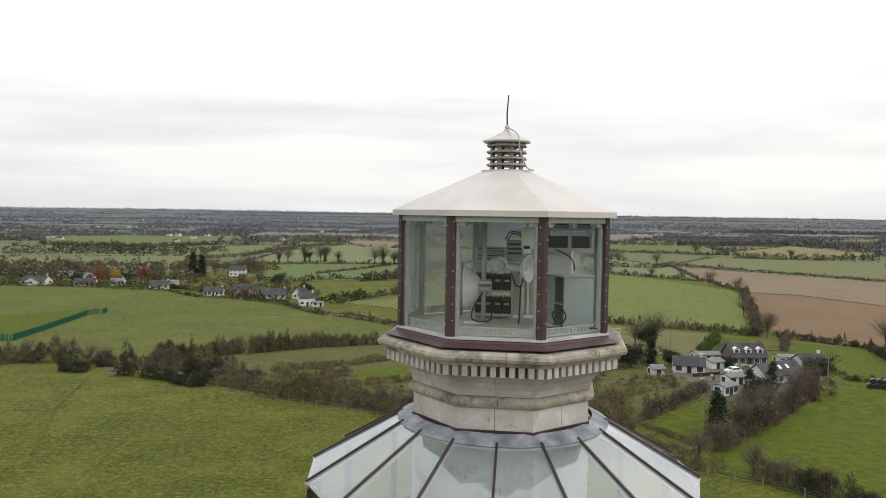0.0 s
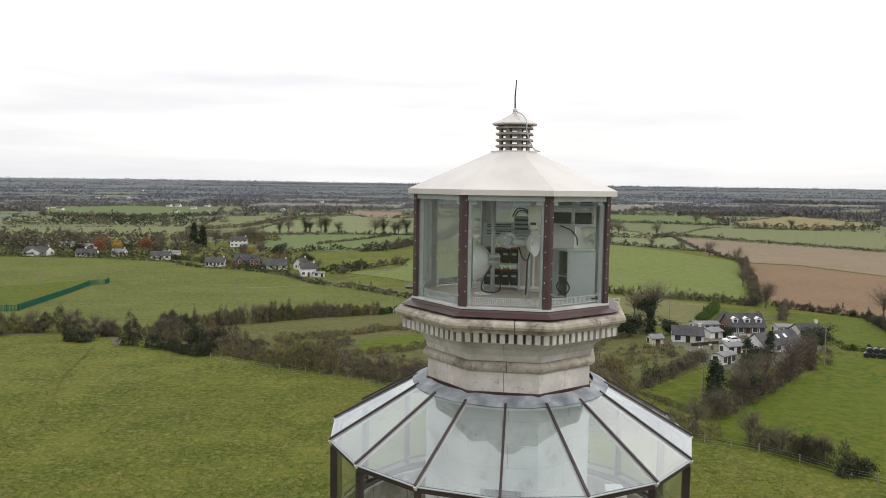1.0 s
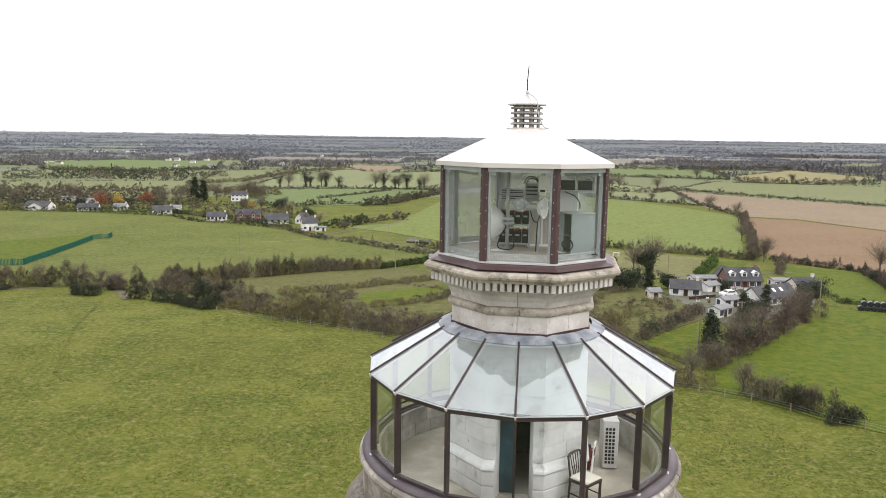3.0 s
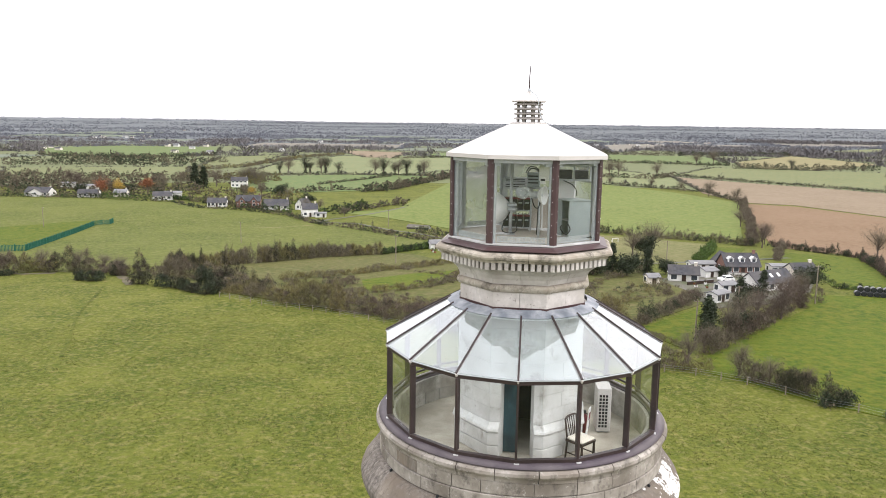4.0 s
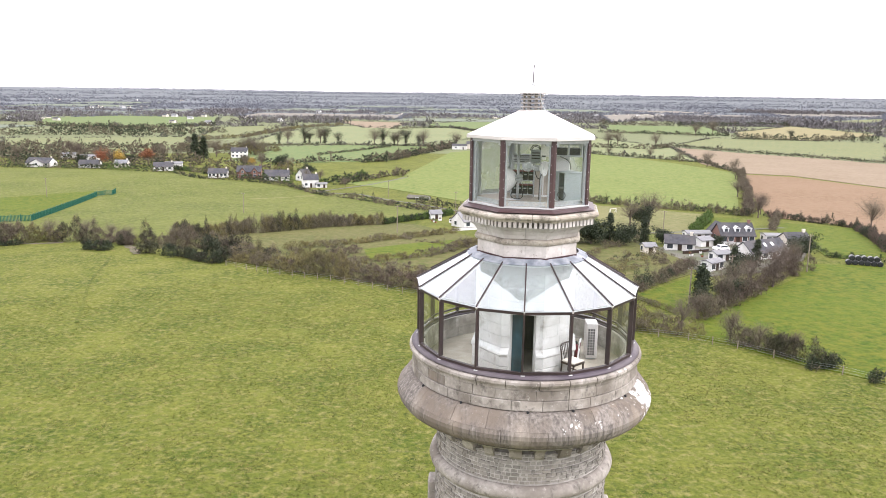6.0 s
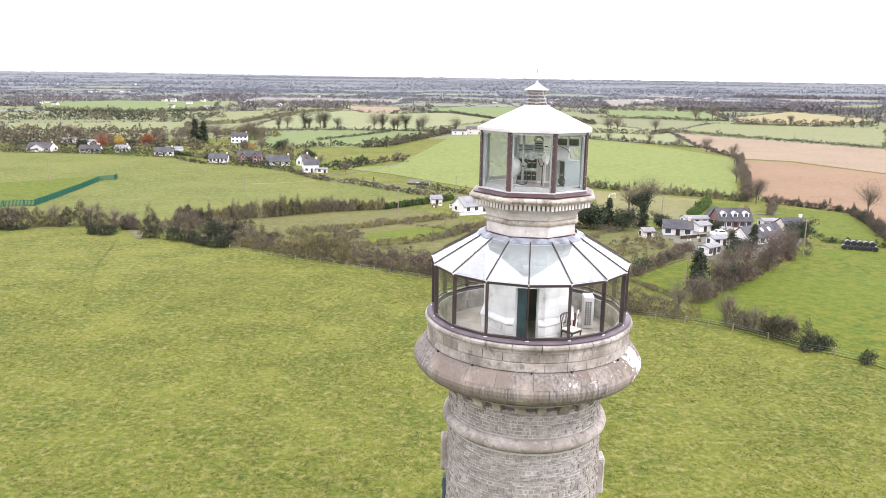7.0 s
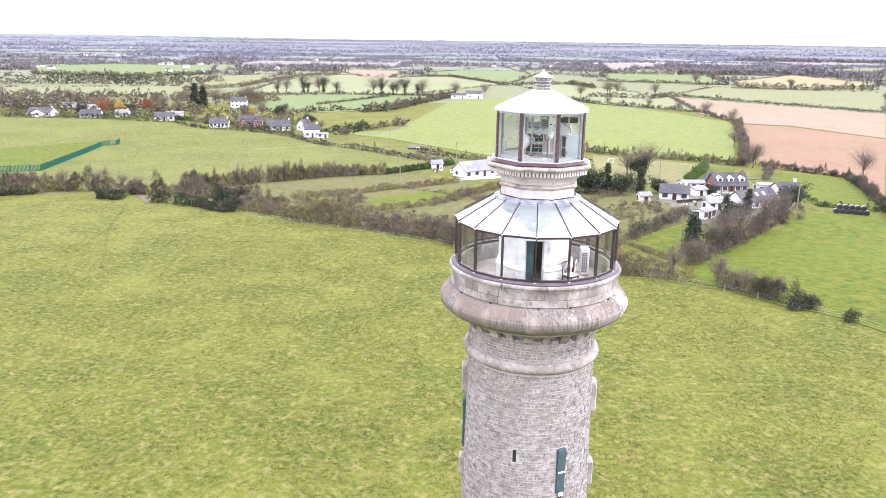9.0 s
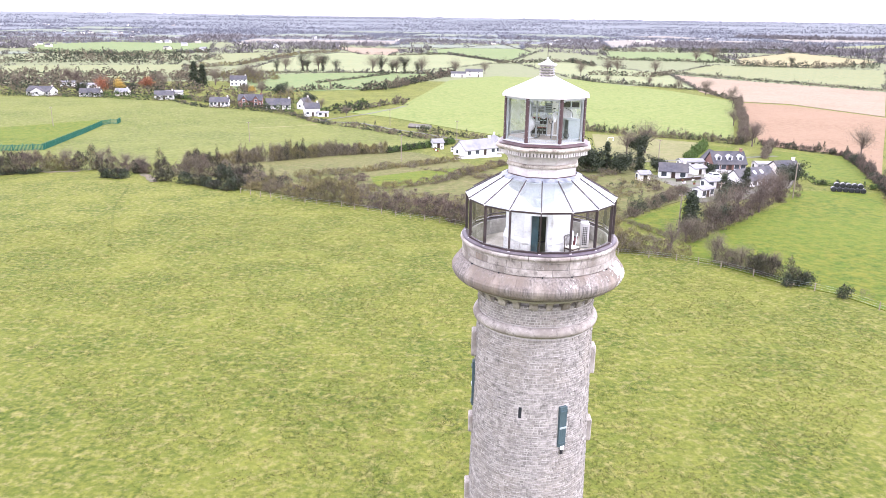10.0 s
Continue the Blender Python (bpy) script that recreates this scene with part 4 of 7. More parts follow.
for i, (pts, h, w, ms) in enumerate([
        ([(178, 448), (177, 470), (180, 512), (153, 545), (118, 578), (108, 612)], 3.0, 3.0, ("leaf_dark", "twig")),
        ([(-250, 430), (-228, 423), (-184, 422), (-142, 414), (-104, 382), (-70, 356)], 3.5, 4.0, ("leaf_dark", "twig", "leaf_green")),
        ([(-64, 336), (-50.2, 315.6), (-38, 305.6), (-27.6, 293), (-17.7, 278), (-8.7, 263.4), (1.6, 254)], 2.4, 3.4, ("leaf_dark", "twig", "twig_red")),
        ([(-49, 357), (-35, 384), (-24, 405), (-18, 399)], 4.0, 5.0, ("twig", "leaf_dark")),
        ([(-60, 360), (-48, 372), (-40, 392)], 4.0, 5.0, ("leaf_green", "leaf_dark")),
        ([(-9, 290), (10, 268), (23, 251)], 2.4, 2.6, ("twig", "leaf_dark")),
        ([(-50, 475), (-30, 504), (-7, 578), (11, 632)], 6.0, 7.0, ("twig", "leaf_dark", "twig_red")),
        ([(-91, 466), (-66, 490), (-32, 487)], 4.0, 5.0, ("leaf_dark", "twig")),
        ([(-120, 478), (-100, 470)], 4.0, 6.0, ("leaf_dark", "twig")),
        ([(-159, 616), (-85, 646), (2, 644)], 2.2, 3.0, ("leaf_dark", "twig")),
        ([(-87, 532), (-67, 568), (-41, 628)], 2.5, 3.5, ("leaf_dark", "twig")),
        ([(-296, 508), (-240, 530), (-183, 548)], 9.0, 12.0, ("twig", "twig_red", "leaf_dark")),
        ([(-300, 470), (-250, 468), (-200, 470), (-160, 480)], 7.5, 12.0, ("twig", "leaf_dark", "twig_red")),
        ([(-190, 560), (-150, 580), (-120, 560)], 7.0, 10.0, ("twig", "twig_yellow")),
        ([(-406, 708), (-356, 733), (-293, 740), (-248, 752)], 9.0, 11.0, ("leaf_dark", "twig")),
        ([(-222, 668), (-189, 738), (-176, 937), (-136, 1055)], 4.0, 7.0, ("twig", "twig_yellow")),
        ([(-478, 910), (-341, 882), (-285, 982)], 6.0, 9.0, ("leaf_dark", "twig")),
        ([(63, 816), (149, 861), (160, 780)], 5.0, 8.0, ("twig", "leaf_dark")),
        ([(216, 690), (247, 628), (291, 574), (318, 530)], 2.4, 3.4, ("leaf_dark", "twig")),
        ([(323, 829), (378, 812), (476, 826)], 8.0, 10.0, ("leaf_dark", "twig")),
        ([(197, 938), (340, 890)], 5.0, 8.0, ("leaf_dark", "twig")),
        ([(256, 1220), (418, 1195), (587, 1275)], 8.0, 14.0, ("leaf_dark", "twig")),
        ([(-60, 960), (18, 1019), (71, 840)], 3.0, 6.0, ("leaf_dark", "twig")),
        ([(208, 676), (180, 640), (130, 660)], 5.0, 7.0, ("twig", "leaf_dark"))]):
    hedge("hedge", "hedgerow of thorn and ivy between far fields", pts, h, w, ms, 40 + i, 46 if w < 5 else 26.0, 0.5 if w < 5 else 0.8, 0.0, thin=0.2, rough=0.8)

hedge("bushes", "broad belt of leafless thorn scrub behind the hedge", [(-20, 141), (-8, 135), (4, 129), (14, 122), (24, 115)], 2.8, 6.0, ("twig", "twig_yellow", "twig_red"), 130, 95, 0.46, thin=0.16)
hedge("gorse", "low dark evergreen gorse bushes at the hedge foot", [(-113, 171), (-107, 172), (-103, 174)], 2.0, 3.2, ("leaf_dark", "bramble"), 79, 170, 0.30, thin=0.45, rough=0.6)
hedge("gorse", "low dark evergreen gorse bushes at the hedge foot", [(-83, 165), (-79, 163), (-76, 164)], 2.4, 3.4, ("leaf_dark", "bramble"), 70, 170, 0.30, thin=0.45, rough=0.6)
hedge("gorse", "low dark evergreen gorse bushes at the hedge foot", [(-77, 171), (-75, 171)], 2.6, 2.4, ("leaf_dark", "bramble"), 71, 170, 0.30, thin=0.45, rough=0.6)
hedge("gorse", "low dark evergreen gorse bushes at the hedge foot", [(-67, 158.6), (-64, 158)], 2.8, 2.6, ("leaf_dark", "bramble"), 72, 170, 0.30, thin=0.45, rough=0.6)
hedge("gorse", "low dark evergreen gorse bushes at the hedge foot", [(-60, 155), (-55, 152.6), (-50, 148), (-46, 145.6)], 2.8, 3.2, ("leaf_dark", "bramble"), 73, 170, 0.30, thin=0.45, rough=0.6)
hedge("gorse", "low dark evergreen gorse bushes at the hedge foot", [(-52, 156.5), (-50, 156)], 4.2, 3.0, ("leaf_dark", "bramble"), 84, 170, 0.30, thin=0.45, rough=0.6)
hedge("gorse", "low dark evergreen gorse bushes at the hedge foot", [(-47.4, 158), (-46, 157)], 4.6, 2.8, ("leaf_dark", "bramble"), 85, 170, 0.30, thin=0.45, rough=0.6)
hedge("gorse", "low dark evergreen gorse bushes at the hedge foot", [(-46.4, 148), (-45, 147)], 3.4, 2.6, ("leaf_dark", "bramble"), 86, 170, 0.30, thin=0.45, rough=0.6)
hedge("bushes", "pale leafless bushes on rough ground by the lane", [(6, 128), (14, 126), (22, 130)], 3.2, 5.0, ("twig", "twig_yellow"), 74, 70, 0.45, 0.1, thin=0.15)
hedge("bushes", "pale leafless bushes on rough ground by the lane", [(36, 150), (44, 156), (50, 160)], 2.2, 4.0, ("twig", "twig_yellow", "leaf_dark"), 75, 60, 0.45, 0.3, thin=0.2)

for i, (pts, h, w, ms) in enumerate([
        ([(-262, 419), (-240, 417), (-215, 417), (-190, 416), (-165, 408), (-142, 402)], 2.6, 4.0, ("leaf_dark", "twig", "leaf_green")),
        ([(-142, 398), (-120, 375), (-104, 371), (-88, 362), (-72, 350), (-64, 338)], 2.2, 3.4, ("leaf_dark", "twig")),
        ([(-270, 445), (-240, 446), (-205, 440), (-172, 436), (-150, 434)], 5.0, 9.0, ("twig", "leaf_dark", "twig_red")),
        ([(-290, 480), (-250, 484), (-210, 480), (-176, 474)], 7.5, 13.0, ("twig", "twig_red", "leaf_dark")),
        ([(-175, 462), (-158, 455), (-140, 448)], 6.5, 10.0, ("twig", "leaf_dark", "twig_yellow")),
        ([(-130, 425), (-112, 418), (-95, 410), (-80, 402)], 6.0, 9.0, ("twig", "leaf_dark", "twig_yellow")),
        ([(-125, 398), (-110, 396), (-92, 394), (-78, 388), (-66, 384)], 4.0, 6.0, ("twig", "leaf_green", "leaf_dark")),
        ([(-150, 520), (-135, 530), (-118, 525)], 8.0, 10.0, ("twig", "twig_yellow")),
        ([(-200, 580), (-170, 575), (-150, 560), (-128, 545)], 6.0, 11.0, ("twig", "twig_yellow", "leaf_dark")),
        ([(-330, 560), (-290, 566), (-250, 570), (-210, 572)], 5.0, 8.0, ("leaf_dark", "twig")),
        ([(-380, 780), (-330, 800), (-280, 800), (-230, 810)], 7.0, 10.0, ("leaf_dark", "twig")),
        ([(-420, 830), (-370, 860), (-320, 850)], 6.0, 9.0, ("twig", "leaf_dark")),
        ([(30, 176), (40, 182), (52, 184)], 3.5, 4.0, ("twig", "leaf_dark")),
        ([(64, 184), (72, 180), (80, 178)], 1.6, 1.6, ("leaf_dark", "twig")),
        ([(84, 172), (88, 174), (92, 176)], 2.4, 2.6, ("leaf_dark", "leaf_green")),
        ([(102, 222), (108, 236), (116, 250)], 3.5, 3.2, ("twig", "twig_red"))]):
    hedge("shrubs", "dense leafless and evergreen shrubs round the houses", pts, h, w, ms, 90 + i, 46 if w < 5 else 24.0, 0.5 if w < 5 else 0.8, 0.0, thin=0.2, rough=0.9)

for i, pts in enumerate([
        [(-34, 160), (-22, 150), (-10, 144), (2, 138), (12, 132)],
        [(-26, 146), (-14, 138), (-2, 132), (8, 126)],
        [(-16, 186), (-6, 178), (4, 170), (12, 160), (14, 148)],
        [(30, 136), (38, 144), (46, 150), (50, 156)],
        [(30, 150), (36, 166), (44, 176)]]):
    hedge("bushes", "low brown brambles scattered over rough ground", pts, 1.3, 3.4, ("twig", "twig_yellow", "twig_red"), 120 + i, 130, 0.40, 0.30, thin=0.14)

# single trees: kind, place, height
for i, (k, x, y, h) in enumerate([
        ("bare", -98, 180, 6.2), ("bare", -106, 177, 6.0), ("red_bare", -113, 174, 6.0), ("bare", -89, 180, 5.6), ("bare", -82, 178, 5.0), ("bare", -76, 173, 4.6), ("bare", -63, 169, 5.0),
        ("pine", 41.8, 112.4, 8.0), ("pine", 43.6, 115.5, 6.4), ("pine", 57, 138, 6.5), ("pine", 67.5, 152, 6.0), ("ever", 62, 146, 4.6), ("bare", 47, 117, 6.5), ("bare", 51, 122, 7.0),
        ("red_bare", 56, 127, 7.0), ("red_bare", 62, 131, 7.5), ("ever", 49, 119, 4.6), ("pine", 52, 124.5, 6.4), ("red_bare", 68, 142, 7.0), ("bare", 73, 148, 6.5), ("bare", 40, 108, 5.0), ("bare", 36, 103, 4.8),
        ("ever", 84, 166, 6.0), ("bare", 41.2, 97.2, 4.6), ("bare", 44, 94, 4.0), ("red_bare", 47, 90, 3.8),
        ("ever", 62, 224, 7.0), ("bare", 65, 227, 11.0), ("bare", 58, 223, 9.0), ("ever", 37, 178, 8.0), ("pine", 42, 180, 8.0), ("ever", 45, 177, 6.5), ("ever", 33, 183, 8.5), ("pine", 51, 181, 7.0), ("ever", 56, 182, 4.5), ("ever", 69, 180, 3.6),
        ("bare", 142, 239, 11.0), ("bare", 120, 274, 8.0), ("bare", 126, 300, 7.0), ("red_bare", 114, 262, 9.0), ("bare", 133, 330, 9.0), ("bare", 147, 358, 7.5), ("bare", 162, 408, 8.5), ("bare", 176, 446, 9.0),
        ("bare", 172, 482, 11.0), ("bare", 166, 520, 8.0), ("bare", 153, 547, 8.0), ("bare", 128, 570, 7.0), ("bare", 151, 678, 15.0), ("bare", 192, 672, 14.0), ("bare", 160, 680, 15.0),
        ("bare", -64, 358, 7.5), ("bare", -45, 350, 5.0), ("bare", -60, 372, 6.0),
        ("gold", -187, 438, 8.5), ("autumn", -197, 437, 9.5), ("autumn", -176, 452, 9.0), ("red_bare", -230, 480, 11.0), ("pine", -158, 486, 17.0), ("pine", -154, 490, 15.0), ("bare", -150, 505, 14.0), ("ever", -183, 440, 8.0), ("ever", -210, 440, 6.5),
        ("bare", -136, 530, 14.0), ("bare", -130, 528, 13.0), ("bare", -105, 440, 9.0), ("ever", -92, 432, 9.0), ("bare", -85, 420, 8.0), ("ever", -70, 395, 7.0), ("ever", -120, 460, 6.0), ("bare", -112, 430, 9.0), ("gold", -110, 436, 6.0),
        ("bare", -260, 463, 11.0), ("red_bare", -245, 500, 11.0), ("bare", -215, 470, 9.0), ("bare", -173, 470, 11.0),
        ("bare", 14, 640, 14.0), ("bare", 40, 655, 11.0), ("bare", 120, 640, 13.0), ("ivy", 388, 838, 13.0), ("bare", 329, 915, 20.0), ("bare", 300, 890, 16.0), ("bare", 440, 700, 14.0), ("ever", 430, 690, 11.0), ("ever", 420, 680, 10.0)]):
    tree(k, x, y, h, i)
for i, (x, y) in enumerate([(-137, 646), (-130, 648), (-117, 656), (-113, 657), (-104, 659), (-100, 660), (-89, 662), (-56, 648), (-49, 650), (-39, 646), (-36, 645), (-29, 642), (-18, 643), (-14, 643)]):
    tree(("ivy", "bare", "ivy")[i % 3], x, y, 12 + 3 * (i % 3), i, "row of hedgerow trees")


def inside(x, y, pts):
    hit = False
    for (x0, y0), (x1, y1) in zip(pts, pts[1:] + pts[:1]):
        if (y0 > y) != (y1 > y) and x < (x1 - x0) * (y - y0) / (y1 - y0) + x0:
            hit = not hit
    return hit


def far_fields():
    """Strips of pasture and stubble between the woods of the plain."""
    rng = np.random.default_rng(31)
    for i in range(190):
        a, d = rng.uniform(-38, 38), 950 * (2700 / 950) ** rng.random()
        x, y = d * math.sin(radians(a)), d * math.cos(radians(a))
        w, h = rng.uniform(60, 190), rng.uniform(45, 130) * (0.7 + d / 2500)
        sk = rng.uniform(-40, 40)
        pts = [(round(x - w + sk), round(y - h)), (round(x + w + sk * 0.4), round(y - h * rng.uniform(0.7, 1.2))), (round(x + w * rng.uniform(0.7, 1.1) - sk), round(y + h)), (round(x - w - sk), round(y + h * rng.uniform(0.7, 1.2)))]
        if any(inside(px, py, p) for p in FIELDS for px, py in pts + [(x, y)]) or any(abs(q[0] - x) < w and abs(q[1] - y) < h for p in FIELDS for q in p):
            continue
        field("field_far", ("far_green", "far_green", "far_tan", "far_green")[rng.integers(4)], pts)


far_fields()


def far_woods():
    """Woods, hedgerows and copses of the plain, out to the horizon."""
    rng = np.random.default_rng(5)
    wide = [(p, min(q[0] for q in p), max(q[0] for q in p), min(q[1] for q in p), max(q[1] for q in p)) for p in FIELDS if math.hypot(*p[0]) > 500]
    spots, rows, near = [], [], []
    for p, x0, x1, y0, y1 in wide:
        for q0, q1 in zip(p, p[1:] + p[:1]):
            far = math.hypot((q0[0] + q1[0]) / 2, (q0[1] + q1[1]) / 2)
            if far < 560:
                continue
            for i in range(int(math.hypot(q1[0] - q0[0], q1[1] - q0[1]) / (3 if far < 1300 else 7))):
                t = rng.random()
                x, y = q0[0] + (q1[0] - q0[0]) * t + rng.normal() * 1.5, q0[1] + (q1[1] - q0[1]) * t + rng.normal() * 2
                (rows if far < 1300 else spots).append((x, y, rng.uniform(1.0, 2.2) * (2.6 if rng.random() < 0.05 else 1) if far < 1300 else rng.uniform(2, 6)))
    # belts of trees that run across the plain, closer and closer towards the horizon, broken by small fields
    d = 1020.0
    while d < 4780:
        gap = 4.2 + d / 900
        lean = rng.uniform(-0.10, 0.10)
        for i in range(int(d * 1.36 / gap)):
            a = radians(-39) + 1.36 * (i + rng.random()) * gap / (d * 1.36)
            r = d * (1 + lean * a) + rng.normal() * d * 0.008
            x, y = r * math.sin(a), r * math.cos(a)
            belt = noise.noise(Vector((a * 5, math.log(r) * 15, 3.1))) + 0.7 * noise.noise(Vector((a * 19, math.log(r) * 38, 7.7)))
            if belt < (0.06 if d < 1250 else -0.08 if d < 2000 else -0.22) or any(x0 < x < x1 and y0 < y < y1 and inside(x, y, p) for p, x0, x1, y0, y1 in wide):
                continue
            h = rng.uniform(3.5, 7.5) * (1.5 if belt > 0.30 and rng.random() < 0.5 else 1.0)
            (rows if d < 1250 and rng.random() < 0.3 else near if d < 1900 else spots).append((x, y, h))
        d *= 1.024
    # two dark plantations
    for (x0, y0), (x1, y1), n, deep in (((940, 2390), (1140, 2330), 240, 40), ((1190, 2330), (1420, 2240), 160, 30), ((596, 1290), (640, 1190), 130, 16)):
        for i in range(n):
            t = rng.random()
            near.append((x0 + (x1 - x0) * t + rng.normal() * deep * 0.5, y0 + (y1 - y0) * t + rng.normal() * deep, rng.uniform(8, 13)))
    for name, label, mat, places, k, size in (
            ("distant_woods", "leafless woods and hedgerows across the plain, painted with grey-blue haze", "far_wood", spots, 16, 0.55),
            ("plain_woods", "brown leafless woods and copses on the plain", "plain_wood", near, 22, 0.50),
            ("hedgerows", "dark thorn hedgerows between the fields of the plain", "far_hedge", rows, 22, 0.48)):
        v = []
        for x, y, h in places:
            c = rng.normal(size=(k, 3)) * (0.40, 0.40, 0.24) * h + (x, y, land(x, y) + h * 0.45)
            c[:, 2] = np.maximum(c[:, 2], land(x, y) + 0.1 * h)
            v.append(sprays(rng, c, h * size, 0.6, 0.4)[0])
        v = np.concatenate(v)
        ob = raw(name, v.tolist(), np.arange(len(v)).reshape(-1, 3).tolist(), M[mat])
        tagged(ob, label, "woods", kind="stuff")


far_woods()


def tufts():
    """Tussocks of grass and dry stalks on the near pasture."""
    rng = np.random.default_rng(77)
    n = 130000
    a, d = rng.uniform(-40, 40, n), 14 + 118 * rng.random(n) ** 0.8
    x, y = AX + d * np.sin(np.radians(a)), AY + d * np.cos(np.radians(a)) - 6
    edge = np.interp(x, [-140, -84, -44, -10, 28, 44, 58, 90], [170, 158, 140, 121, 97, 84, 72, 50])
    hyp = np.hypot(x - AX, y - AY)
    clump = np.array([noise.noise(Vector((p * 0.35, q * 0.35, 2.0))) + 0.6 * noise.noise(Vector((p * 0.07, q * 0.07, 5.0))) for p, q in zip(x, y)])
    ok = (y < edge) & (hyp > 3.2) & (clump > rng.uniform(-0.5, 0.35, n))
    x, y = x[ok], y[ok]
    k = len(x)
    cs = np.repeat(np.stack([x, y, np.array([land(p, q) for p, q in zip(x, y)]) + 0.04], axis=1), 3, axis=0)
    cs[:, :2] += rng.normal(size=(3 * k, 2)) * 0.07
    v, f = sprays(rng, cs, 0.17, 0.5, 0.45)
    ob = raw("grass_tussocks", v.tolist(), f.tolist(), M["tuft"])
    return tagged(ob, "tussocks of green and dry straw-coloured grass", "grass", kind="stuff")


tufts()


# ---- houses ----
def window(parent, x, y, z, w, h, side):
    """A framed window on a house wall that faces side (0 front -y, 1 right, 2 back, 3 left), in the house's own axes."""
    m = pose(x, y, z, 0, 0, 90 * side)
    bm = bmesh.new()
    box(bm, 0, -0.03, -h / 2, w + 0.16, 0.10, h + 0.16)
    fr = part("window", bm, M["white"], parent)
    bm = bmesh.new()
    box(bm, 0, -0.075, -h / 2 + 0.08, w, 0.03, h)
    part("pane", bm, M["window_dark"], fr, "dark window pane")
    fr.matrix_basis = m
    return fr


def house(x, y, rz, ln, wd, eave, ridge, wall="wall_white", roof="slate", label="white rendered bungalow with a slate roof", wins=3, chimney=1, dormers=0, gable=False, door=True, over=0.35, name="house", skylights=0, gables=0):
    """A gabled house: walls, two roof slopes, chimneys, windows and a door."""
    z = min(land(x + a * ln / 2, y + b * wd / 2) for a in (-1, 1) for b in (-1, 1))
    ob = thing(name, label, name.replace("_", " "), at=pose(x, y, z, 0, 0, rz))
    L, W = ln / 2, wd / 2
    bm = bmesh.new()
    pts = [(-W, -0.3), (W, -0.3), (W, eave), (0, ridge), (-W, eave)]
    a = [bm.verts.new((-L, q, h)) for q, h in pts]
    b = [bm.verts.new((L, q, h)) for q, h in pts]
    for i in range(5):
        bm.faces.new((a[i], a[(i + 1) % 5], b[(i + 1) % 5], b[i]))
    bm.faces.new(a[::-1])
    bm.faces.new(b)
    part("wall", bm, M[wall], ob)
    sl = (ridge - eave) / W
    for s in (-1, 1):
        bm = bmesh.new()
        o = over
        q = [(0, ridge + 0.06), (s * (W + o), eave - sl * o + 0.06), (s * (W + o), eave - sl * o + 0.22), (0, ridge + 0.24)]
        a = [bm.verts.new((-L - 0.25, u, h)) for u, h in q]
        b = [bm.verts.new((L + 0.25, u, h)) for u, h in q]
        for i in range(4):
            bm.faces.new((a[i], a[(i + 1) % 4], b[(i + 1) % 4], b[i]))
        bm.faces.new(a[::-1])
        bm.faces.new(b)
        part("roof", bm, M[roof], ob)
    for i in range(chimney):
        bm = bmesh.new()
        cx = (-L + 0.7) if i else (L - 0.7)
        box(bm, cx, 0, ridge - 0.4, 0.7, 0.5, 1.2)
        box(bm, cx, 0, ridge + 0.8, 0.82, 0.62, 0.12)
        part("chimney", bm, M[wall if wall != "wall_white" else "wall_cream"], ob)
    zc = min(1.5, eave * 0.6)
    for i in range(wins):
        xx = -L + ln * (i + 0.5) / wins
        if door and i == wins // 2:
            bm = bmesh.new()
            box(bm, xx, -W - 0.02, 0, 0.95, 0.08, min(2.05, eave - 0.2))
            part("door", bm, M["wood_dark"], ob)
        else:
            window(ob, xx, -W, zc, 1.3, 1.1, 0)
        if eave > 4:
            window(ob, xx, -W, 3.9, 1.2, 1.1, 0)
    for s, side in ((-1, 3), (1, 1)):
        window(ob, s * L, W * 0.3, zc, 1.1, 1.1, side)
    for i in range(dormers):
        xx = -L + ln * (i + 0.5) / dormers
        dz = eave + (ridge - eave) * 0.28
        dy = -W * 0.72
        bm = bmesh.new()
        box(bm, xx, dy + 0.9, dz - 0.3, 1.5, 1.9, 1.3)
        for s in (-1, 1):
            beam(bm, (xx + s * 0.45, dy - 0.2, dz + 1.25), (xx + s * 0.45, dy + 1.9, dz + 1.25), 1.05, 0.1, (s * 0.6, 0, 1))
        d = part("dormer", bm, M["white"], ob, "white gabled dormer")
        window(ob, xx, dy - 0.06, dz + 0.45, 0.9, 0.8, 0)
    for i in range(skylights):
        xx = -L + ln * (i + 1.4) / (skylights + 2)
        bm = bmesh.new()
        y0, y1 = -W * 0.62, -W * 0.32
        beam(bm, (xx, y0, ridge + sl * y0 + 0.27), (xx, y1, ridge + sl * y1 + 0.27), 0.75, 0.10, (0, -sl, 1))
        part("roof_window", bm, M["white"], ob, "pale roof window")
    for i in range(gables):
        xx = -L + ln * (0.5 + i) / gables if gables > 1 else 0
        gw, gr = ln / gables * 0.27, eave + (ridge - eave) * 0.8
        bm = bmesh.new()
        pts = [(-gw, -0.3), (gw, -0.3), (gw, eave), (0, gr), (-gw, eave)]
        a = [bm.verts.new((xx + q, -W - 1.0, h)) for q, h in pts]
        b = [bm.verts.new((xx + q, -W * 0.3, h)) for q, h in pts]
        for j in range(5):
            bm.faces.new((a[j], b[j], b[(j + 1) % 5], a[(j + 1) % 5]))
        bm.faces.new(a)
        bm.faces.new(b[::-1])
        part("gable", bm, M[wall], ob, "projecting front gable")
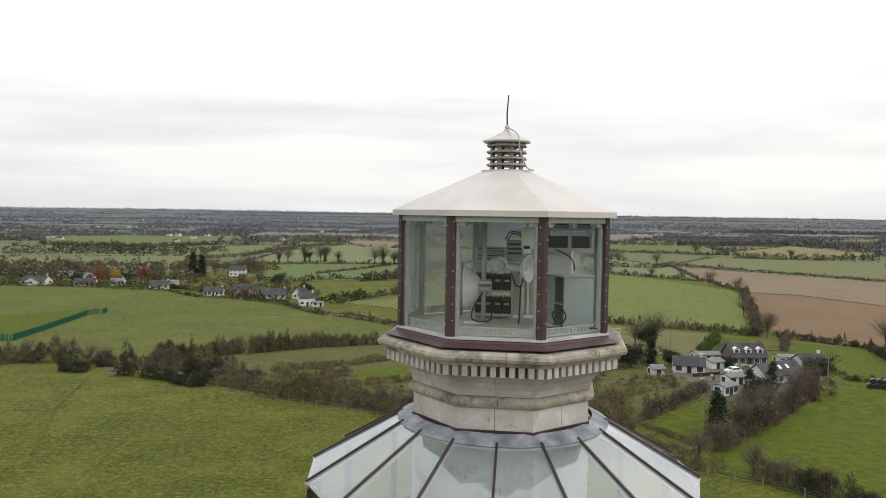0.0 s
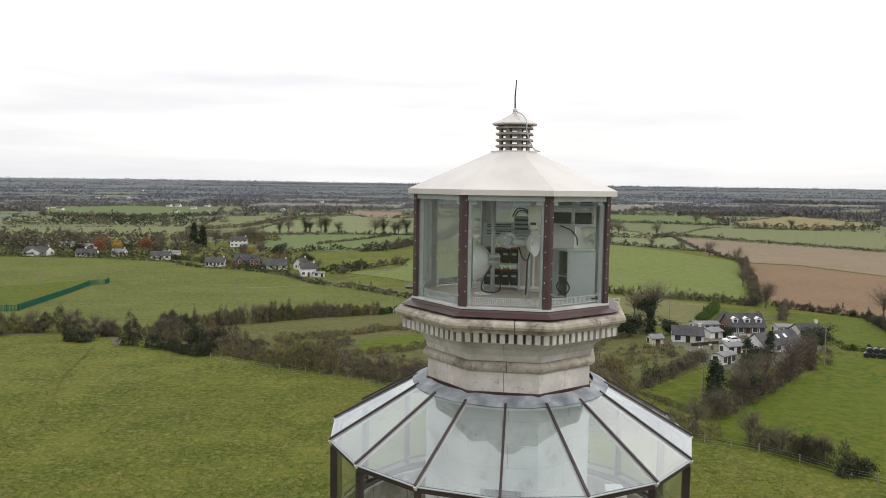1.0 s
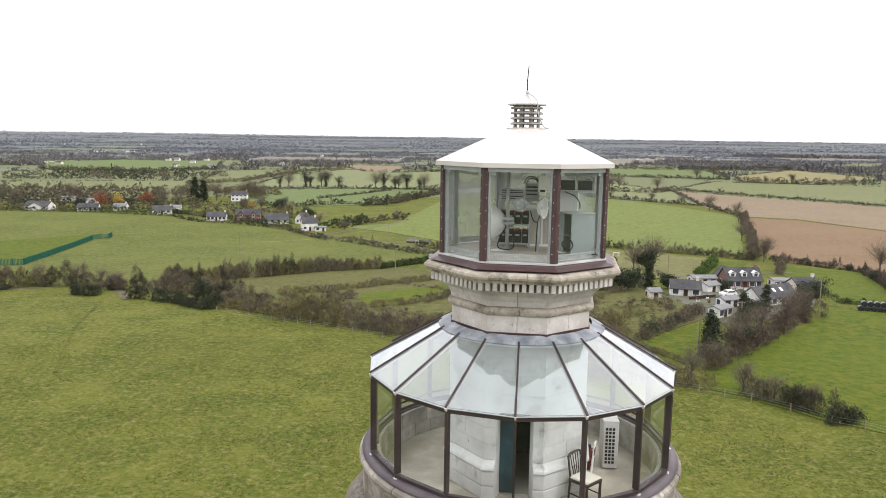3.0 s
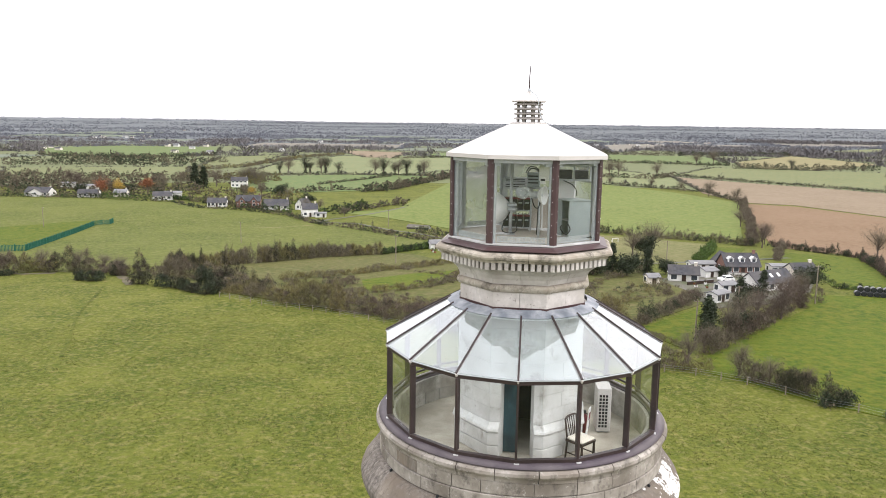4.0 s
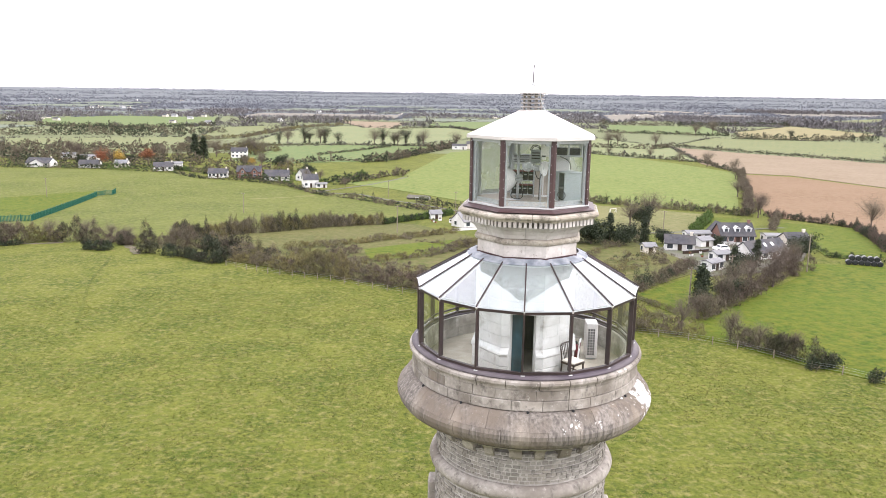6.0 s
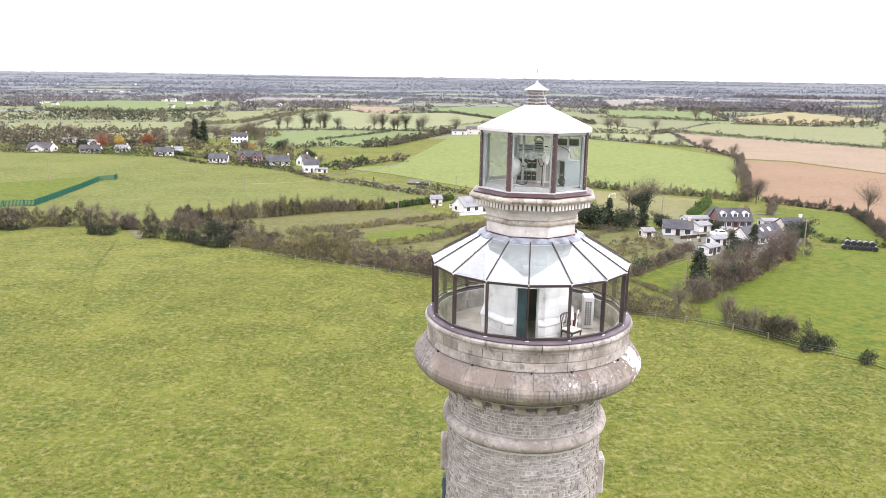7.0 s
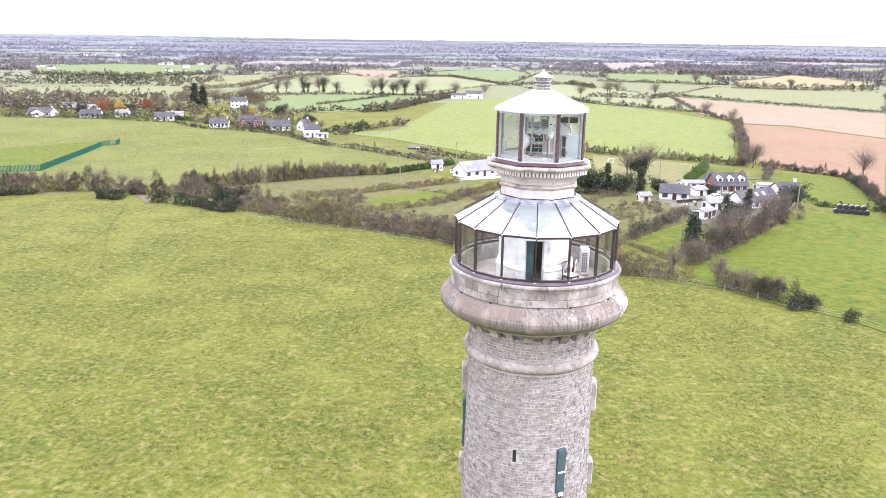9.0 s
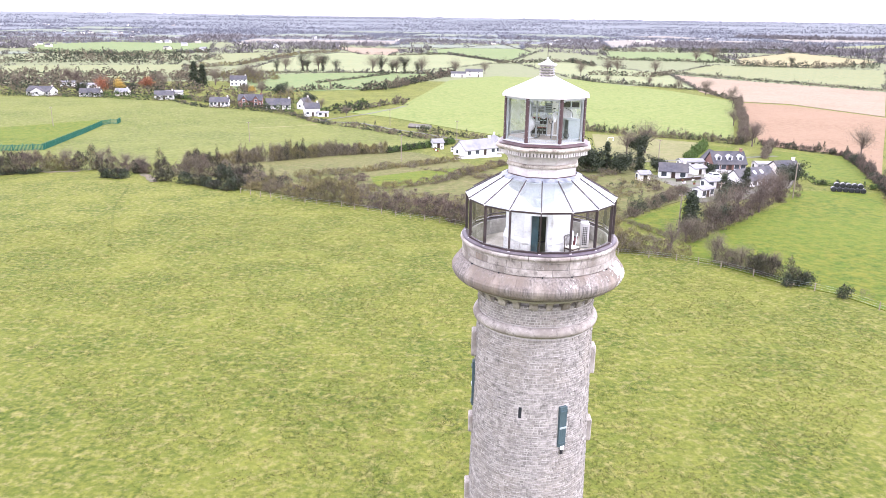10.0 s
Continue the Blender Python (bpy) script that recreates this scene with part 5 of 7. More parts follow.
        for s in (-1, 1):
            beam_z = (eave + gr) / 2 + 0.12
            bm = bmesh.new()
            beam(bm, (xx + s * gw * 0.52, -W - 1.3, beam_z), (xx + s * gw * 0.52, -W * 0.25, beam_z), math.hypot(gw, gr - eave) * 1.12, 0.14, (s * (gr - eave) / gw, 0, 1))
            part("gable_roof", bm, M[roof], ob)
        window(ob, xx, -W - 1.0, 1.5, 1.3, 1.1, 0)
        if eave > 3:
            window(ob, xx, -W - 1.0, eave - 0.1, 1.1, 1.0, 0)
    return ob


BW = "white rendered bungalow with a dark slate roof"
house(77.6, 191.3, 4, 9.2, 6.0, 2.4, 5.2, "wall_brick", label="red brick house with a slate roof and three white dormers", wins=5, dormers=3)
house(75.8, 196.6, 94, 5.4, 4.4, 2.4, 4.6, "wall_brick", label="brick rear wing with a slate roof", wins=2, chimney=0, door=False, name="house_wing")
house(68.6, 193.5, 4, 6.5, 3.6, 2.0, 2.5, "wall_white", "roof_grey", "long low white annexe with a flat grey roof", chimney=0, name="annexe")
house(57.2, 172.4, -12, 6.8, 4.2, 2.1, 3.7, "wall_white", "slate", "white rendered bungalow with a dark slate roof", 3)
house(65.5, 180, 25, 4.0, 3.6, 1.9, 2.5, "wall_white", "roof_grey", "white garage with a grey roof", 1, 0, name="garage")
house(73.4, 164.0, 30, 12.4, 5.2, 2.1, 4.3, label="white house with a long slate roof and three pale skylights", wins=4, chimney=0, skylights=3)
house(88.3, 192, 0, 4.6, 4.0, 2.3, 2.6, "wall_white", "roof_grey", "white flat-roofed outbuilding by the house", chimney=0, name="outbuilding")
house(90.5, 184, 12, 6.4, 5.0, 2.3, 4.0, "wall_cream", label="cream rendered house with a slate roof", wins=3)
house(55.8, 146, 38, 4.4, 2.5, 1.9, 2.3, "wall_white", "roof_grey", "white mobile home with a grey roof", 3, 0, name="mobile_home")
house(61.6, 157.4, 20, 4.0, 2.6, 1.9, 2.4, "wall_white", "roof_grey", "white shed with a grey roof", 2, 0, name="shed")
house(48, 166, 10, 2.8, 2.6, 1.8, 2.4, "wall_cream", "roof_grey", "small grey metal garden shed", 1, 0, name="shed")
house(-227, 427, -6, 14, 8, 2.3, 4.8, label="white bungalow with a projecting front gable", wins=4, gables=1)
house(-198, 424, 10, 11, 6, 2.2, 4.2, label=BW, wins=4)
house(-216, 464, 10, 10, 6, 3.0, 3.8, "wall_white", "roof_grey", "white farm shed with a pale roof", 2, 0, name="farm_shed")
house(-236, 480, 0, 9, 6, 3.0, 3.8, "wall_white", "roof_grey", "white farm shed with a pale roof", 2, 0, name="farm_shed")
house(-182, 429, 4, 7, 6, 2.2, 4.0, "wall_cream", "roof_grey", "cream bungalow with a grey roof", 2)
house(-153, 414, 14, 10, 6.5, 2.4, 4.4, label=BW, wins=3)
house(-150, 422, 14, 9, 5, 3.2, 4.0, "wall_white", "roof_grey", "white flat-roofed house extension", 2, 0, name="annexe")
house(-134, 503, 10, 10.5, 7, 4.4, 6.6, label="white two-storey farmhouse with slate roof", wins=4)
house(-114, 383, 6, 9.5, 5, 2.4, 4.4, label="white terrace cottage with a slate roof", wins=5)
house(-98, 383, 6, 12, 6, 3.4, 6.0, "wall_brick", "slate", "red brick house with two front gables and a slate roof", wins=4, gables=2)
house(-82, 374, 8, 12, 7, 2.2, 5.0, label=BW, wins=4)
house(-69, 376, 66, 7, 5, 2.6, 5.4, label=BW, wins=3)
house(-61, 347, 20, 7, 5, 3.8, 6.0, label="white two-storey house with a slate roof", wins=3)
house(-55.5, 345.5, 10, 5, 3.0, 1.8, 2.2, "wall_white", "roof_grey", "low white annexe beside the house", 2, 0, name="annexe")
house(-258, 424, 0, 11, 7, 2.4, 4.6, label=BW, wins=3)
house(29, 620, -4, 14, 9, 4.2, 6.0, "wall_cream", "slate", "grey farm shed with a dark roof", 2, 0, name="farm_shed")
house(16, 614, -4, 12, 7, 3.0, 4.2, "wall_white", "slate", "low farm shed with a dark roof", 2, 0, name="farm_shed")
house(9.5, 213, 35, 12, 6, 2.3, 4.6, "wall_white", "roof_grey", "white bungalow with a pale grey roof", wins=4)
house(16.5, 221, 100, 8, 5.5, 2.5, 5.0, "wall_white", "roof_grey", "white bungalow wing with a pale grey roof", wins=2)
house(-2, 232, 20, 3.6, 2.8, 1.9, 2.8, "wall_white", "roof_grey", "small white garden shed with a grey roof", 1, 0, name="shed")
house(-9, 305, -20, 9, 4, 0.8, 1.6, "gravel", "gravel", "low grey stack under a pale cover", 1, 0, door=False, name="silage_stack")


def far_houses():
    rng = np.random.default_rng(9)
    spots = [(-585, 1060, 5), (-620, 1150, 6), (-300, 1060, 4), (-300, 1200, 9), (-880, 1890, 9), (-830, 1960, 9), (-530, 1540, 9), (-470, 1300, 7), (490, 1890, 10), (430, 1920, 9), (750, 2270, 9), (-90, 1640, 6), (-200, 1760, 7), (300, 1850, 8), (-1340, 2650, 7), (-1050, 2790, 7), (120, 1500, 5)]
    for cx, cy, n in spots:
        for i in range(int(n * 0.65)):
            x, y = cx + rng.normal() * 60, cy + rng.normal() * 40
            z = land(x, y)
            ob = thing("house", "small distant pale house with a grey roof", "house", "far village", pose(x, y, z, 0, 0, rng.uniform(-40, 40)))
            L, W, e, r = rng.uniform(3, 5), rng.uniform(2.5, 3.5), rng.uniform(2, 3.4), rng.uniform(4, 5.6)
            vs = [(-L, -W, -0.5), (L, -W, -0.5), (L, W, -0.5), (-L, W, -0.5), (-L, -W, e), (L, -W, e), (L, W, e), (-L, W, e), (-L, 0, r), (L, 0, r)]
            raw("wall", vs, [(0, 1, 5, 4), (2, 3, 7, 6), (1, 2, 6, 9, 5), (3, 0, 4, 8, 7)], M["wall_white" if i % 3 == 0 else "wall_cream"], ob)
            rv = [(-L - .3, -W - .4, e - .2), (L + .3, -W - .4, e - .2), (L + .3, 0, r + .1), (-L - .3, 0, r + .1), (L + .3, W + .4, e - .2), (-L - .3, W + .4, e - .2)]
            raw("roof", rv, [(0, 1, 2, 3), (3, 2, 4, 5)], M["slate" if i % 3 else "roof_grey"], ob)


far_houses()


# ---- fences, poles, bales ----
def post_fence(pts, step, label):
    ob = thing("fence", label, "fence")
    bmw = bmesh.new()
    line = along(pts, step)
    for i, (x, y) in enumerate(line):
        bm = bmesh.new()
        beam(bm, (x, y, land(x, y) - 0.3), (x + random.uniform(-.05, .05), y, land(x, y) + 1.15), 0.11, 0.11, (0, 1, 0))
        part("post", bm, M["timber"], ob)
    for h in (0.4, 0.75, 1.05):
        for (x0, y0), (x1, y1) in zip(line, line[1:]):
            beam(bmw, (x0, y0, land(x0, y0) + h), (x1, y1, land(x1, y1) + h), 0.010)
    part("wire", bmw, M["galv"], ob, "thin galvanised fence wire")


post_fence([(-44, 143), (-34, 136), (-21, 130), (-10, 123), (1, 117), (10, 110), (20, 102), (26.6, 99.8), (31.2, 98.6), (35.1, 97.1), (40.9, 93.7), (44.4, 90), (47.4, 85.7), (50.6, 84), (53.1, 81.5), (55.6, 76.7), (58.2, 72.5), (66, 62)], 2.8, "post and wire fence along the hedge")


def palisade():
    ob = thing("palisade_fence", "green painted steel palisade fence in the pasture", "fence")
    pts = [(-145.6, 226), (-140.7, 226.9), (-128.5, 228.3), (-130.3, 236.5), (-132.4, 246.6), (-136.4, 267.7), (-139.8, 289.5), (-142.2, 305.8), (-140.2, 309.6), (-137.7, 309.9), (-138.5, 315.4)]
    pale = None
    for i, (x, y) in enumerate(along(pts, 0.40)):
        z = land(x, y)
        if pale is None:
            bm = bmesh.new()
            beam(bm, (0, 0, 0), (0, 0, 2.0), 0.22, 0.04, (0, 1, 0))
            pale = part("pale", bm, M["fence_green"], ob)
            o = pale
        else:
            o = new("pale", pale.data)
            o.parent = ob
        o.matrix_basis = pose(x, y, z, 0, 0, (i * 37) % 20)
    for x, y in along(pts, 2.75):
        part("post", beam(bmesh.new(), (x, y, land(x, y) - 0.2), (x, y, land(x, y) + 2.35), 0.16, 0.16, (0, 1, 0)), M["fence_green"], ob)
    for h in (0.5, 1.8):
        bm = bmesh.new()
        for (x0, y0), (x1, y1) in zip(pts, pts[1:]):
            beam(bm, (x0, y0, land(x0, y0) + h), (x1, y1, land(x1, y1) + h), 0.08)
        part("rail", bm, M["fence_green"], ob)


palisade()


def utility_pole(x, y, h):
    ob = thing("utility_pole", "weathered timber utility pole", "utility pole", at=pose(x, y, land(x, y)))
    bm = bmesh.new()
    tube(bm, [(0, 0, -0.3), (0, 0, h)], [0.14, 0.10], 8)
    part("pole", bm, M["timber"], ob)
    bm = bmesh.new()
    beam(bm, (-0.55, 0, h - 0.3), (0.55, 0, h - 0.3), 0.09)
    part("crossarm", bm, M["timber"], ob)
    for s in (-0.5, 0, 0.5):
        bm = bmesh.new()
        tube(bm, [(s, 0, h - 0.26), (s, 0, h - 0.1)], [0.035, 0.03], 6)
        part("insulator", bm, M["grey"], ob)


for x, y, h in [(-12, 193, 7.5), (5, 252, 7.5), (-67, 248, 7), (40.6, 114, 7.0), (51.7, 125.4, 7.0), (75.9, 146.5, 8.0), (63, 205, 6.5), (-22, 312, 7), (-160, 300, 8)]:
    utility_pole(x, y, h)


def overhead_wire(p, q, sag, label="slack dark overhead wire between two poles"):
    """A wire that hangs from pole to pole."""
    (x0, y0, h0), (x1, y1, h1) = p, q
    z0, z1 = land(x0, y0) + h0, land(x1, y1) + h1
    pts = [(x0 + (x1 - x0) * t, y0 + (y1 - y0) * t, z0 + (z1 - z0) * t - 4 * sag * t * (1 - t)) for t in [i / 12 for i in range(13)]]
    ob = part("overhead_wire", tube(bmesh.new(), pts, 0.018, 4), M["wood_dark"])
    return tagged(ob, label, "wire")


for off in (-0.5, 0.5):
    overhead_wire((40.6 + off, 114, 6.9), (51.7 + off, 125.4, 6.9), 0.5)
    overhead_wire((51.7 + off, 125.4, 6.9), (75.9 + off, 146.5, 7.9), 0.8)


def car(x, y, rz, paint, label):
    """A small parked hatchback."""
    ob = thing("car", label, "car", at=pose(x, y, land(x, y) + 0.03, 0, 0, rz))
    bm = bmesh.new()
    prof = [(-1.9, 0.35), (-1.95, 0.75), (-1.75, 0.95), (-1.0, 1.0), (-0.45, 1.42), (1.1, 1.45), (1.75, 0.98), (1.9, 0.8), (1.9, 0.35)]
    a = [bm.verts.new((u, -0.82, v)) for u, v in prof]
    b = [bm.verts.new((u, 0.82, v)) for u, v in prof]
    for i in range(len(prof)):
        j = (i + 1) % len(prof)
        bm.faces.new((a[i], a[j], b[j], b[i]))
    bm.faces.new(a[::-1])
    bm.faces.new(b)
    part("body", bm, M[paint], ob)
    for s in (-1, 1):
        bm = bmesh.new()
        vs = [bm.verts.new((u, s * 0.826, v)) for u, v in ((-0.85, 1.02), (-0.4, 1.36), (1.02, 1.38), (1.45, 1.02))]
        vt = [bm.verts.new((v.co.x, v.co.y + s * 0.006, v.co.z)) for v in vs]
        bm.faces.new(vs)
        bm.faces.new(vt[::-1])
        for i in range(4):
            bm.faces.new((vs[i], vs[(i + 1) % 4], vt[(i + 1) % 4], vt[i]))
        part("side_window", bm, M["window_dark"], ob)
        for u in (-1.2, 1.2):
            w = part("wheel", lathe(bmesh.new(), [(0.12, -0.1), (0.30, -0.1), (0.32, -0.06), (0.32, 0.06), (0.30, 0.1), (0.12, 0.1)], 14), M["black"], ob)
            w.matrix_basis = pose(u, s * 0.76, 0.30, 90, 0, 0)
    part("windscreen", beam(bmesh.new(), (-0.98, 0, 1.04), (-0.50, 0, 1.41), 1.4, 0.012, (0.6, 0, 0.8)), M["window_dark"], ob)


car(86.0, 187.0, 70, "white", "small white hatchback parked by the house")
car(84.0, 178.5, 20, "black", "dark hatchback parked in the yard")
car(67.5, 172.5, 15, "white", "small white hatchback parked by the hedge")
car(28.0, 204.0, 10, "black", "dark hatchback parked by the bungalow")


def low_wall(pts, h, mat, label):
    ob = thing("garden_wall", label, "wall")
    bm = bmesh.new()
    for (x0, y0), (x1, y1) in zip(pts, pts[1:]):
        beam(bm, (x0, y0, land(x0, y0) + h / 2 - 0.1), (x1, y1, land(x1, y1) + h / 2 - 0.1), 0.25, h)
    part("wall", bm, M[mat], ob)
    bm = bmesh.new()
    for (x0, y0), (x1, y1) in zip(pts, pts[1:]):
        beam(bm, (x0, y0, land(x0, y0) + h - 0.06), (x1, y1, land(x1, y1) + h - 0.06), 0.32, 0.07)
    part("coping", bm, M["roof_grey"], ob)


low_wall([(62, 183), (70, 184), (79, 183), (84, 182)], 0.9, "wall_white", "low white rendered garden wall")
low_wall([(55.9, 165), (59.7, 167.4), (63.5, 169.8)], 0.9, "wood_dark", "low dark timber wall in front of the bungalow")
low_wall([(3, 199), (10, 203.5), (17, 208)], 0.8, "wall_white", "low white rendered garden wall")


def goal(x, y, rz):
    ob = thing("goal_frame", "small white goal frame on the grass", "goal", at=pose(x, y, land(x, y) + 0.1, 0, 0, rz))
    for s in (-1, 1):
        part("goal_post", tube(bmesh.new(), [(s * 1.2, 0, 0), (s * 1.2, 0, 1.5)], 0.06, 6), M["white"], ob)
        part("back_stay", tube(bmesh.new(), [(s * 1.2, 0, 1.5), (s * 1.2, 0.9, 0)], 0.04, 6), M["white"], ob)
    part("crossbar", tube(bmesh.new(), [(-1.2, 0, 1.5), (1.2, 0, 1.5)], 0.06, 6), M["white"], ob)


goal(62.5, 265, 20)


def garden_things():
    """Planters, pots and a bench in the gardens of the bungalows."""
    rng = random.Random(3)
    for i in range(16):
        x, y = (rng.uniform(-6, 8), rng.uniform(219, 228)) if i < 9 else (rng.uniform(52, 62), rng.uniform(160, 167))
        ob = thing("planter", "small pale garden planter with a low shrub", "planter", "garden planters", pose(x, y, land(x, y) + 0.03, 0, 0, rng.uniform(0, 90)))
        w = rng.uniform(0.5, 1.1)
        part("tub", box(bmesh.new(), 0, 0, 0, w, w * 0.6, 0.5, 0, 0.04), M["wall_white" if i % 3 else "leaf_red"], ob)
        g = np.random.default_rng(i)
        v, f = sprays(g, g.normal(size=(60, 3)) * (w * 0.25, w * 0.2, 0.16) + (0, 0, 0.72), 0.25, 0.4, 0.6)
        raw("shrub", v.tolist(), f.tolist(), M[("leaf_green", "leaf_dark", "twig_red")[i % 3]], ob)


garden_things()


def bale_row():
    for i in range(11):
        x, y = 91.0 + (i % 6) * 1.22 + 0.61 * (i // 6), 158.4 - (i % 6) * 0.35
        ob = thing("silage_bale", "round silage bale in black wrap in a stacked row", "bale", "row of bales", pose(x, y, land(x, y) + 0.60 + 1.02 * (i // 6), 90, 0, -16))
        bm = bmesh.new()
        lathe(bm, [(0.3, -0.62), (0.55, -0.6), (0.62, -0.5), (0.62, 0.5), (0.55, 0.6), (0.3, 0.62)], 16)
        part("wrap", bm, M["wrap"], ob, smooth=False)


bale_row()


# ---- the tower: a tall round stone column with a glazed gallery and a lantern ----
tower = thing("stone_tower", "tall round rubble-stone tower with an ashlar gallery at its head", "tower", at=Matrix.Translation((AX, AY, 0)))
tower.matrix_world = Matrix.Identity(4)


def shaft_r(z):
    return 2.07 + (26 - z) * 0.02


# core of the shaft, behind the stones
shaft = part("shaft", lathe(bmesh.new(), [(shaft_r(-0.5) - 0.016, -0.5), (shaft_r(25.4) - 0.016, 25.4), (2.054, 25.41), (2.054, 26.44), (1.90, 26.45), (1.90, 26.76)], 96, pose(AX, AY, 0)), M["mortar"], tower, "lime mortar core of the shaft")
astragal = part("astragal", sweep(bmesh.new(), [(2.0, 25.34), (2.14, 25.34), (2.22, 25.41), (2.25, 25.52), (2.21, 25.63), (2.12, 25.69), (2.0, 25.70)], arc(0, 360, 64)[:-1], True), M["stone"], tower, "projecting rounded stone ring", True)
gallery_core = part("gallery_core", sweep(bmesh.new(), [(1.9, 26.6), (2.2, 26.62), (2.6, 26.80), (2.9, 27.02), (2.99, 27.30), (2.92, 27.48), (2.66, 27.70), (2.64, 28.40), (2.45, 28.42), (2.45, 27.85), (1.9, 27.80)], arc(0, 360, 64)[:-1], True), M["mortar"], tower, "mortar core of the gallery")
floor_slab = part("gallery_floor", lathe(bmesh.new(), [(2.46, 27.70), (2.46, 27.90)], 64, pose(AX, AY, 0)), M["concrete"], tower, "stained concrete gallery floor")
dado = part("parapet_lining", sweep(bmesh.new(), rect(2.40, 2.455, 27.90, 28.44), arc(0, 360, 64)[:-1], True), M["mortar"], tower)

# slit window, boarded windows and projecting stones on the shaft
def on_shaft(az, z, r_off=0.0):
    c = circ(az)
    r = shaft_r(z) + r_off
    return pose(AX + r * c[0], AY + r * c[1], z, 0, 0, az + 90)


def slit(az, z0, z1, w):
    bm = bmesh.new()
    # a solid block; its near-black colour stands for shade in the slit
    box(bm, 0, 0, 0, w, 0.16, z1 - z0)
    ob = part("slit_window", bm, M["dark"], tower, "narrow dark slit window")
    ob.matrix_basis = on_shaft(az, z0, -0.088)


def boarded(az, z0, z1, w):
    bm = bmesh.new()
    box(bm, 0, 0, 0, w, 0.12, z1 - z0, 0, 0.01)
    ob = part("window_board", bm, M["teal"], tower, "tall narrow window closed with teal boards")
    ob.matrix_basis = on_shaft(az, z0, 0.0)
    for i in range(3):
        bm = bmesh.new()
        box(bm, 0, -0.075, 0.1 + i * (z1 - z0) * 0.4, w * 0.9, 0.03, 0.06)
        part("batten", bm, M["grey" if i == 1 else "teal"], ob)


def bracket(az, z0, z1, w, out):
    bm = bmesh.new()
    box(bm, 0, 0, 0, w, out * 2, z1 - z0, 0, 0.04)
    ob = part("stone_bracket", bm, M["stone"], tower, "projecting dressed stone block")
    ob.matrix_basis = on_shaft(az, z0, 0.0)


slit(-107, 22.28, 22.70, 0.11)
boarded(-65.5, 21.15, 22.72, 0.30)
boarded(-182, 21.7, 23.5, 0.30)
bracket(-183, 23.75, 24.75, 0.5, 0.16)
bracket(-183, 20.6, 21.3, 0.5, 0.14)
bracket(-3, 23.2, 24.3, 0.5, 0.16)
bracket(-3, 20.4, 21.3, 0.5, 0.16)
bracket(-183, 17.4, 18.4, 0.5, 0.16)
bm = bmesh.new()
box(bm, 0, 0, 0, 0.12, 0.05, 0.22, 0, 0.02)
ob = part("lamp", bm, M["black"], tower, "small black floodlight under the window board")
ob.matrix_basis = on_shaft(-65.5, 20.85, 0.05)
bm = bmesh.new()
box(bm, 0, 0, 0, 0.16, 0.06, 0.16, 0, 0.02)
ob = part("lamp_box", bm, M["white"], tower, "white box under the window board")
ob.matrix_basis = on_shaft(-65.0, 21.02, 0.05)

# drum under the lantern, in faces with a doorway; joints run between the blocks
drum = new("drum")
drum.parent = tower
DOOR0, DOOR1, DOOR_Z = 0.20, 0.83, 29.36
# lining coloured near-black so the doorway looks unlit
part("lining", sweep(bmesh.new(), rect(0.84, 0.86, 27.9, 31.3), [octv(k, 0) for k in range(2, 9)] + [octv(9, 0)], False), M["dark"], tower, "inner wall of the drum, coloured near-black for shade")
part("drum_floor", lathe(bmesh.new(), [(1.0, 27.895), (1.0, 27.91)], 8, pose(AX, AY, 0, 0, 0, A8)), M["concrete"], tower)
part("door_leaf", sweep(bmesh.new(), rect(0.985, 1.015, 27.93, 29.34), [octv(1, 0.12), octv(1, 0.50)]), M["door_blue"], tower, "blue-green inner door leaf, half closed")


def course(name, loop, mat, door=False, shift=0.5, gap=0.003, parent=None, label=""):
    """One course of eight stones that wrap the corners of the drum."""
    for k in range(8):
        lo, hi = -shift + gap, 1 - shift - gap
        if door and k == 1:
            hi = DOOR0
        if door and k == 2:
            lo = DOOR1 - 1
        sec = [octv(k, lo), octv(k, 0), octv(k, hi)]
        swept(name, loop, sec, mat, parent or drum, label)


for i, (z0, z1) in enumerate([(27.9, 28.13), (28.13, 28.38)]):
    course("plinth_stone", rect(1.0, 1.30, z0 + 0.004, z1 - 0.004, 0.012), M["stone_white"], True, (0.5, 0.42)[i])
course("plinth_moulding", [(1.0, 28.385), (1.31, 28.385), (1.335, 28.42), (1.325, 28.46), (1.27, 28.51), (1.235, 28.56), (1.0, 28.56)], M["stone_white"], True)
for i, (z0, z1) in enumerate([(28.565, 28.83), (28.83, 29.10), (29.10, 29.36)]):
    course("wall_stone", rect(1.0, 1.235, z0 + 0.0015, z1 - 0.0015, 0.003), M["stone_white"], True, (0.44, 0.52, 0.47)[i])
for i, (z0, z1) in enumerate([(29.36, 29.66), (29.66, 29.98), (29.98, 30.30), (30.30, 30.60)]):
    course("wall_stone", rect(1.0, 1.235, z0 + 0.0015, z1 - 0.0015, 0.003), M["stone_white"], False, (0.5, 0.42)[i % 2])
course("wall_stone", rect(1.0, 1.222, 30.60, 30.952, 0.008), M["stone_pale"])
course("torus_stone", [(1.0, 30.956), (1.245, 30.956), (1.27, 30.975), (1.295, 31.01), (1.30, 31.04), (1.285, 31.075), (1.245, 31.092), (1.0, 31.095)], M["stone_cornice"], shift=0.46)
course("cove_stone", [(1.0, 31.099), (1.235, 31.099), (1.25, 31.18), (1.30, 31.27), (1.39, 31.34), (1.50, 31.39), (1.0, 31.39)], M["stone_pale"], shift=0.5)
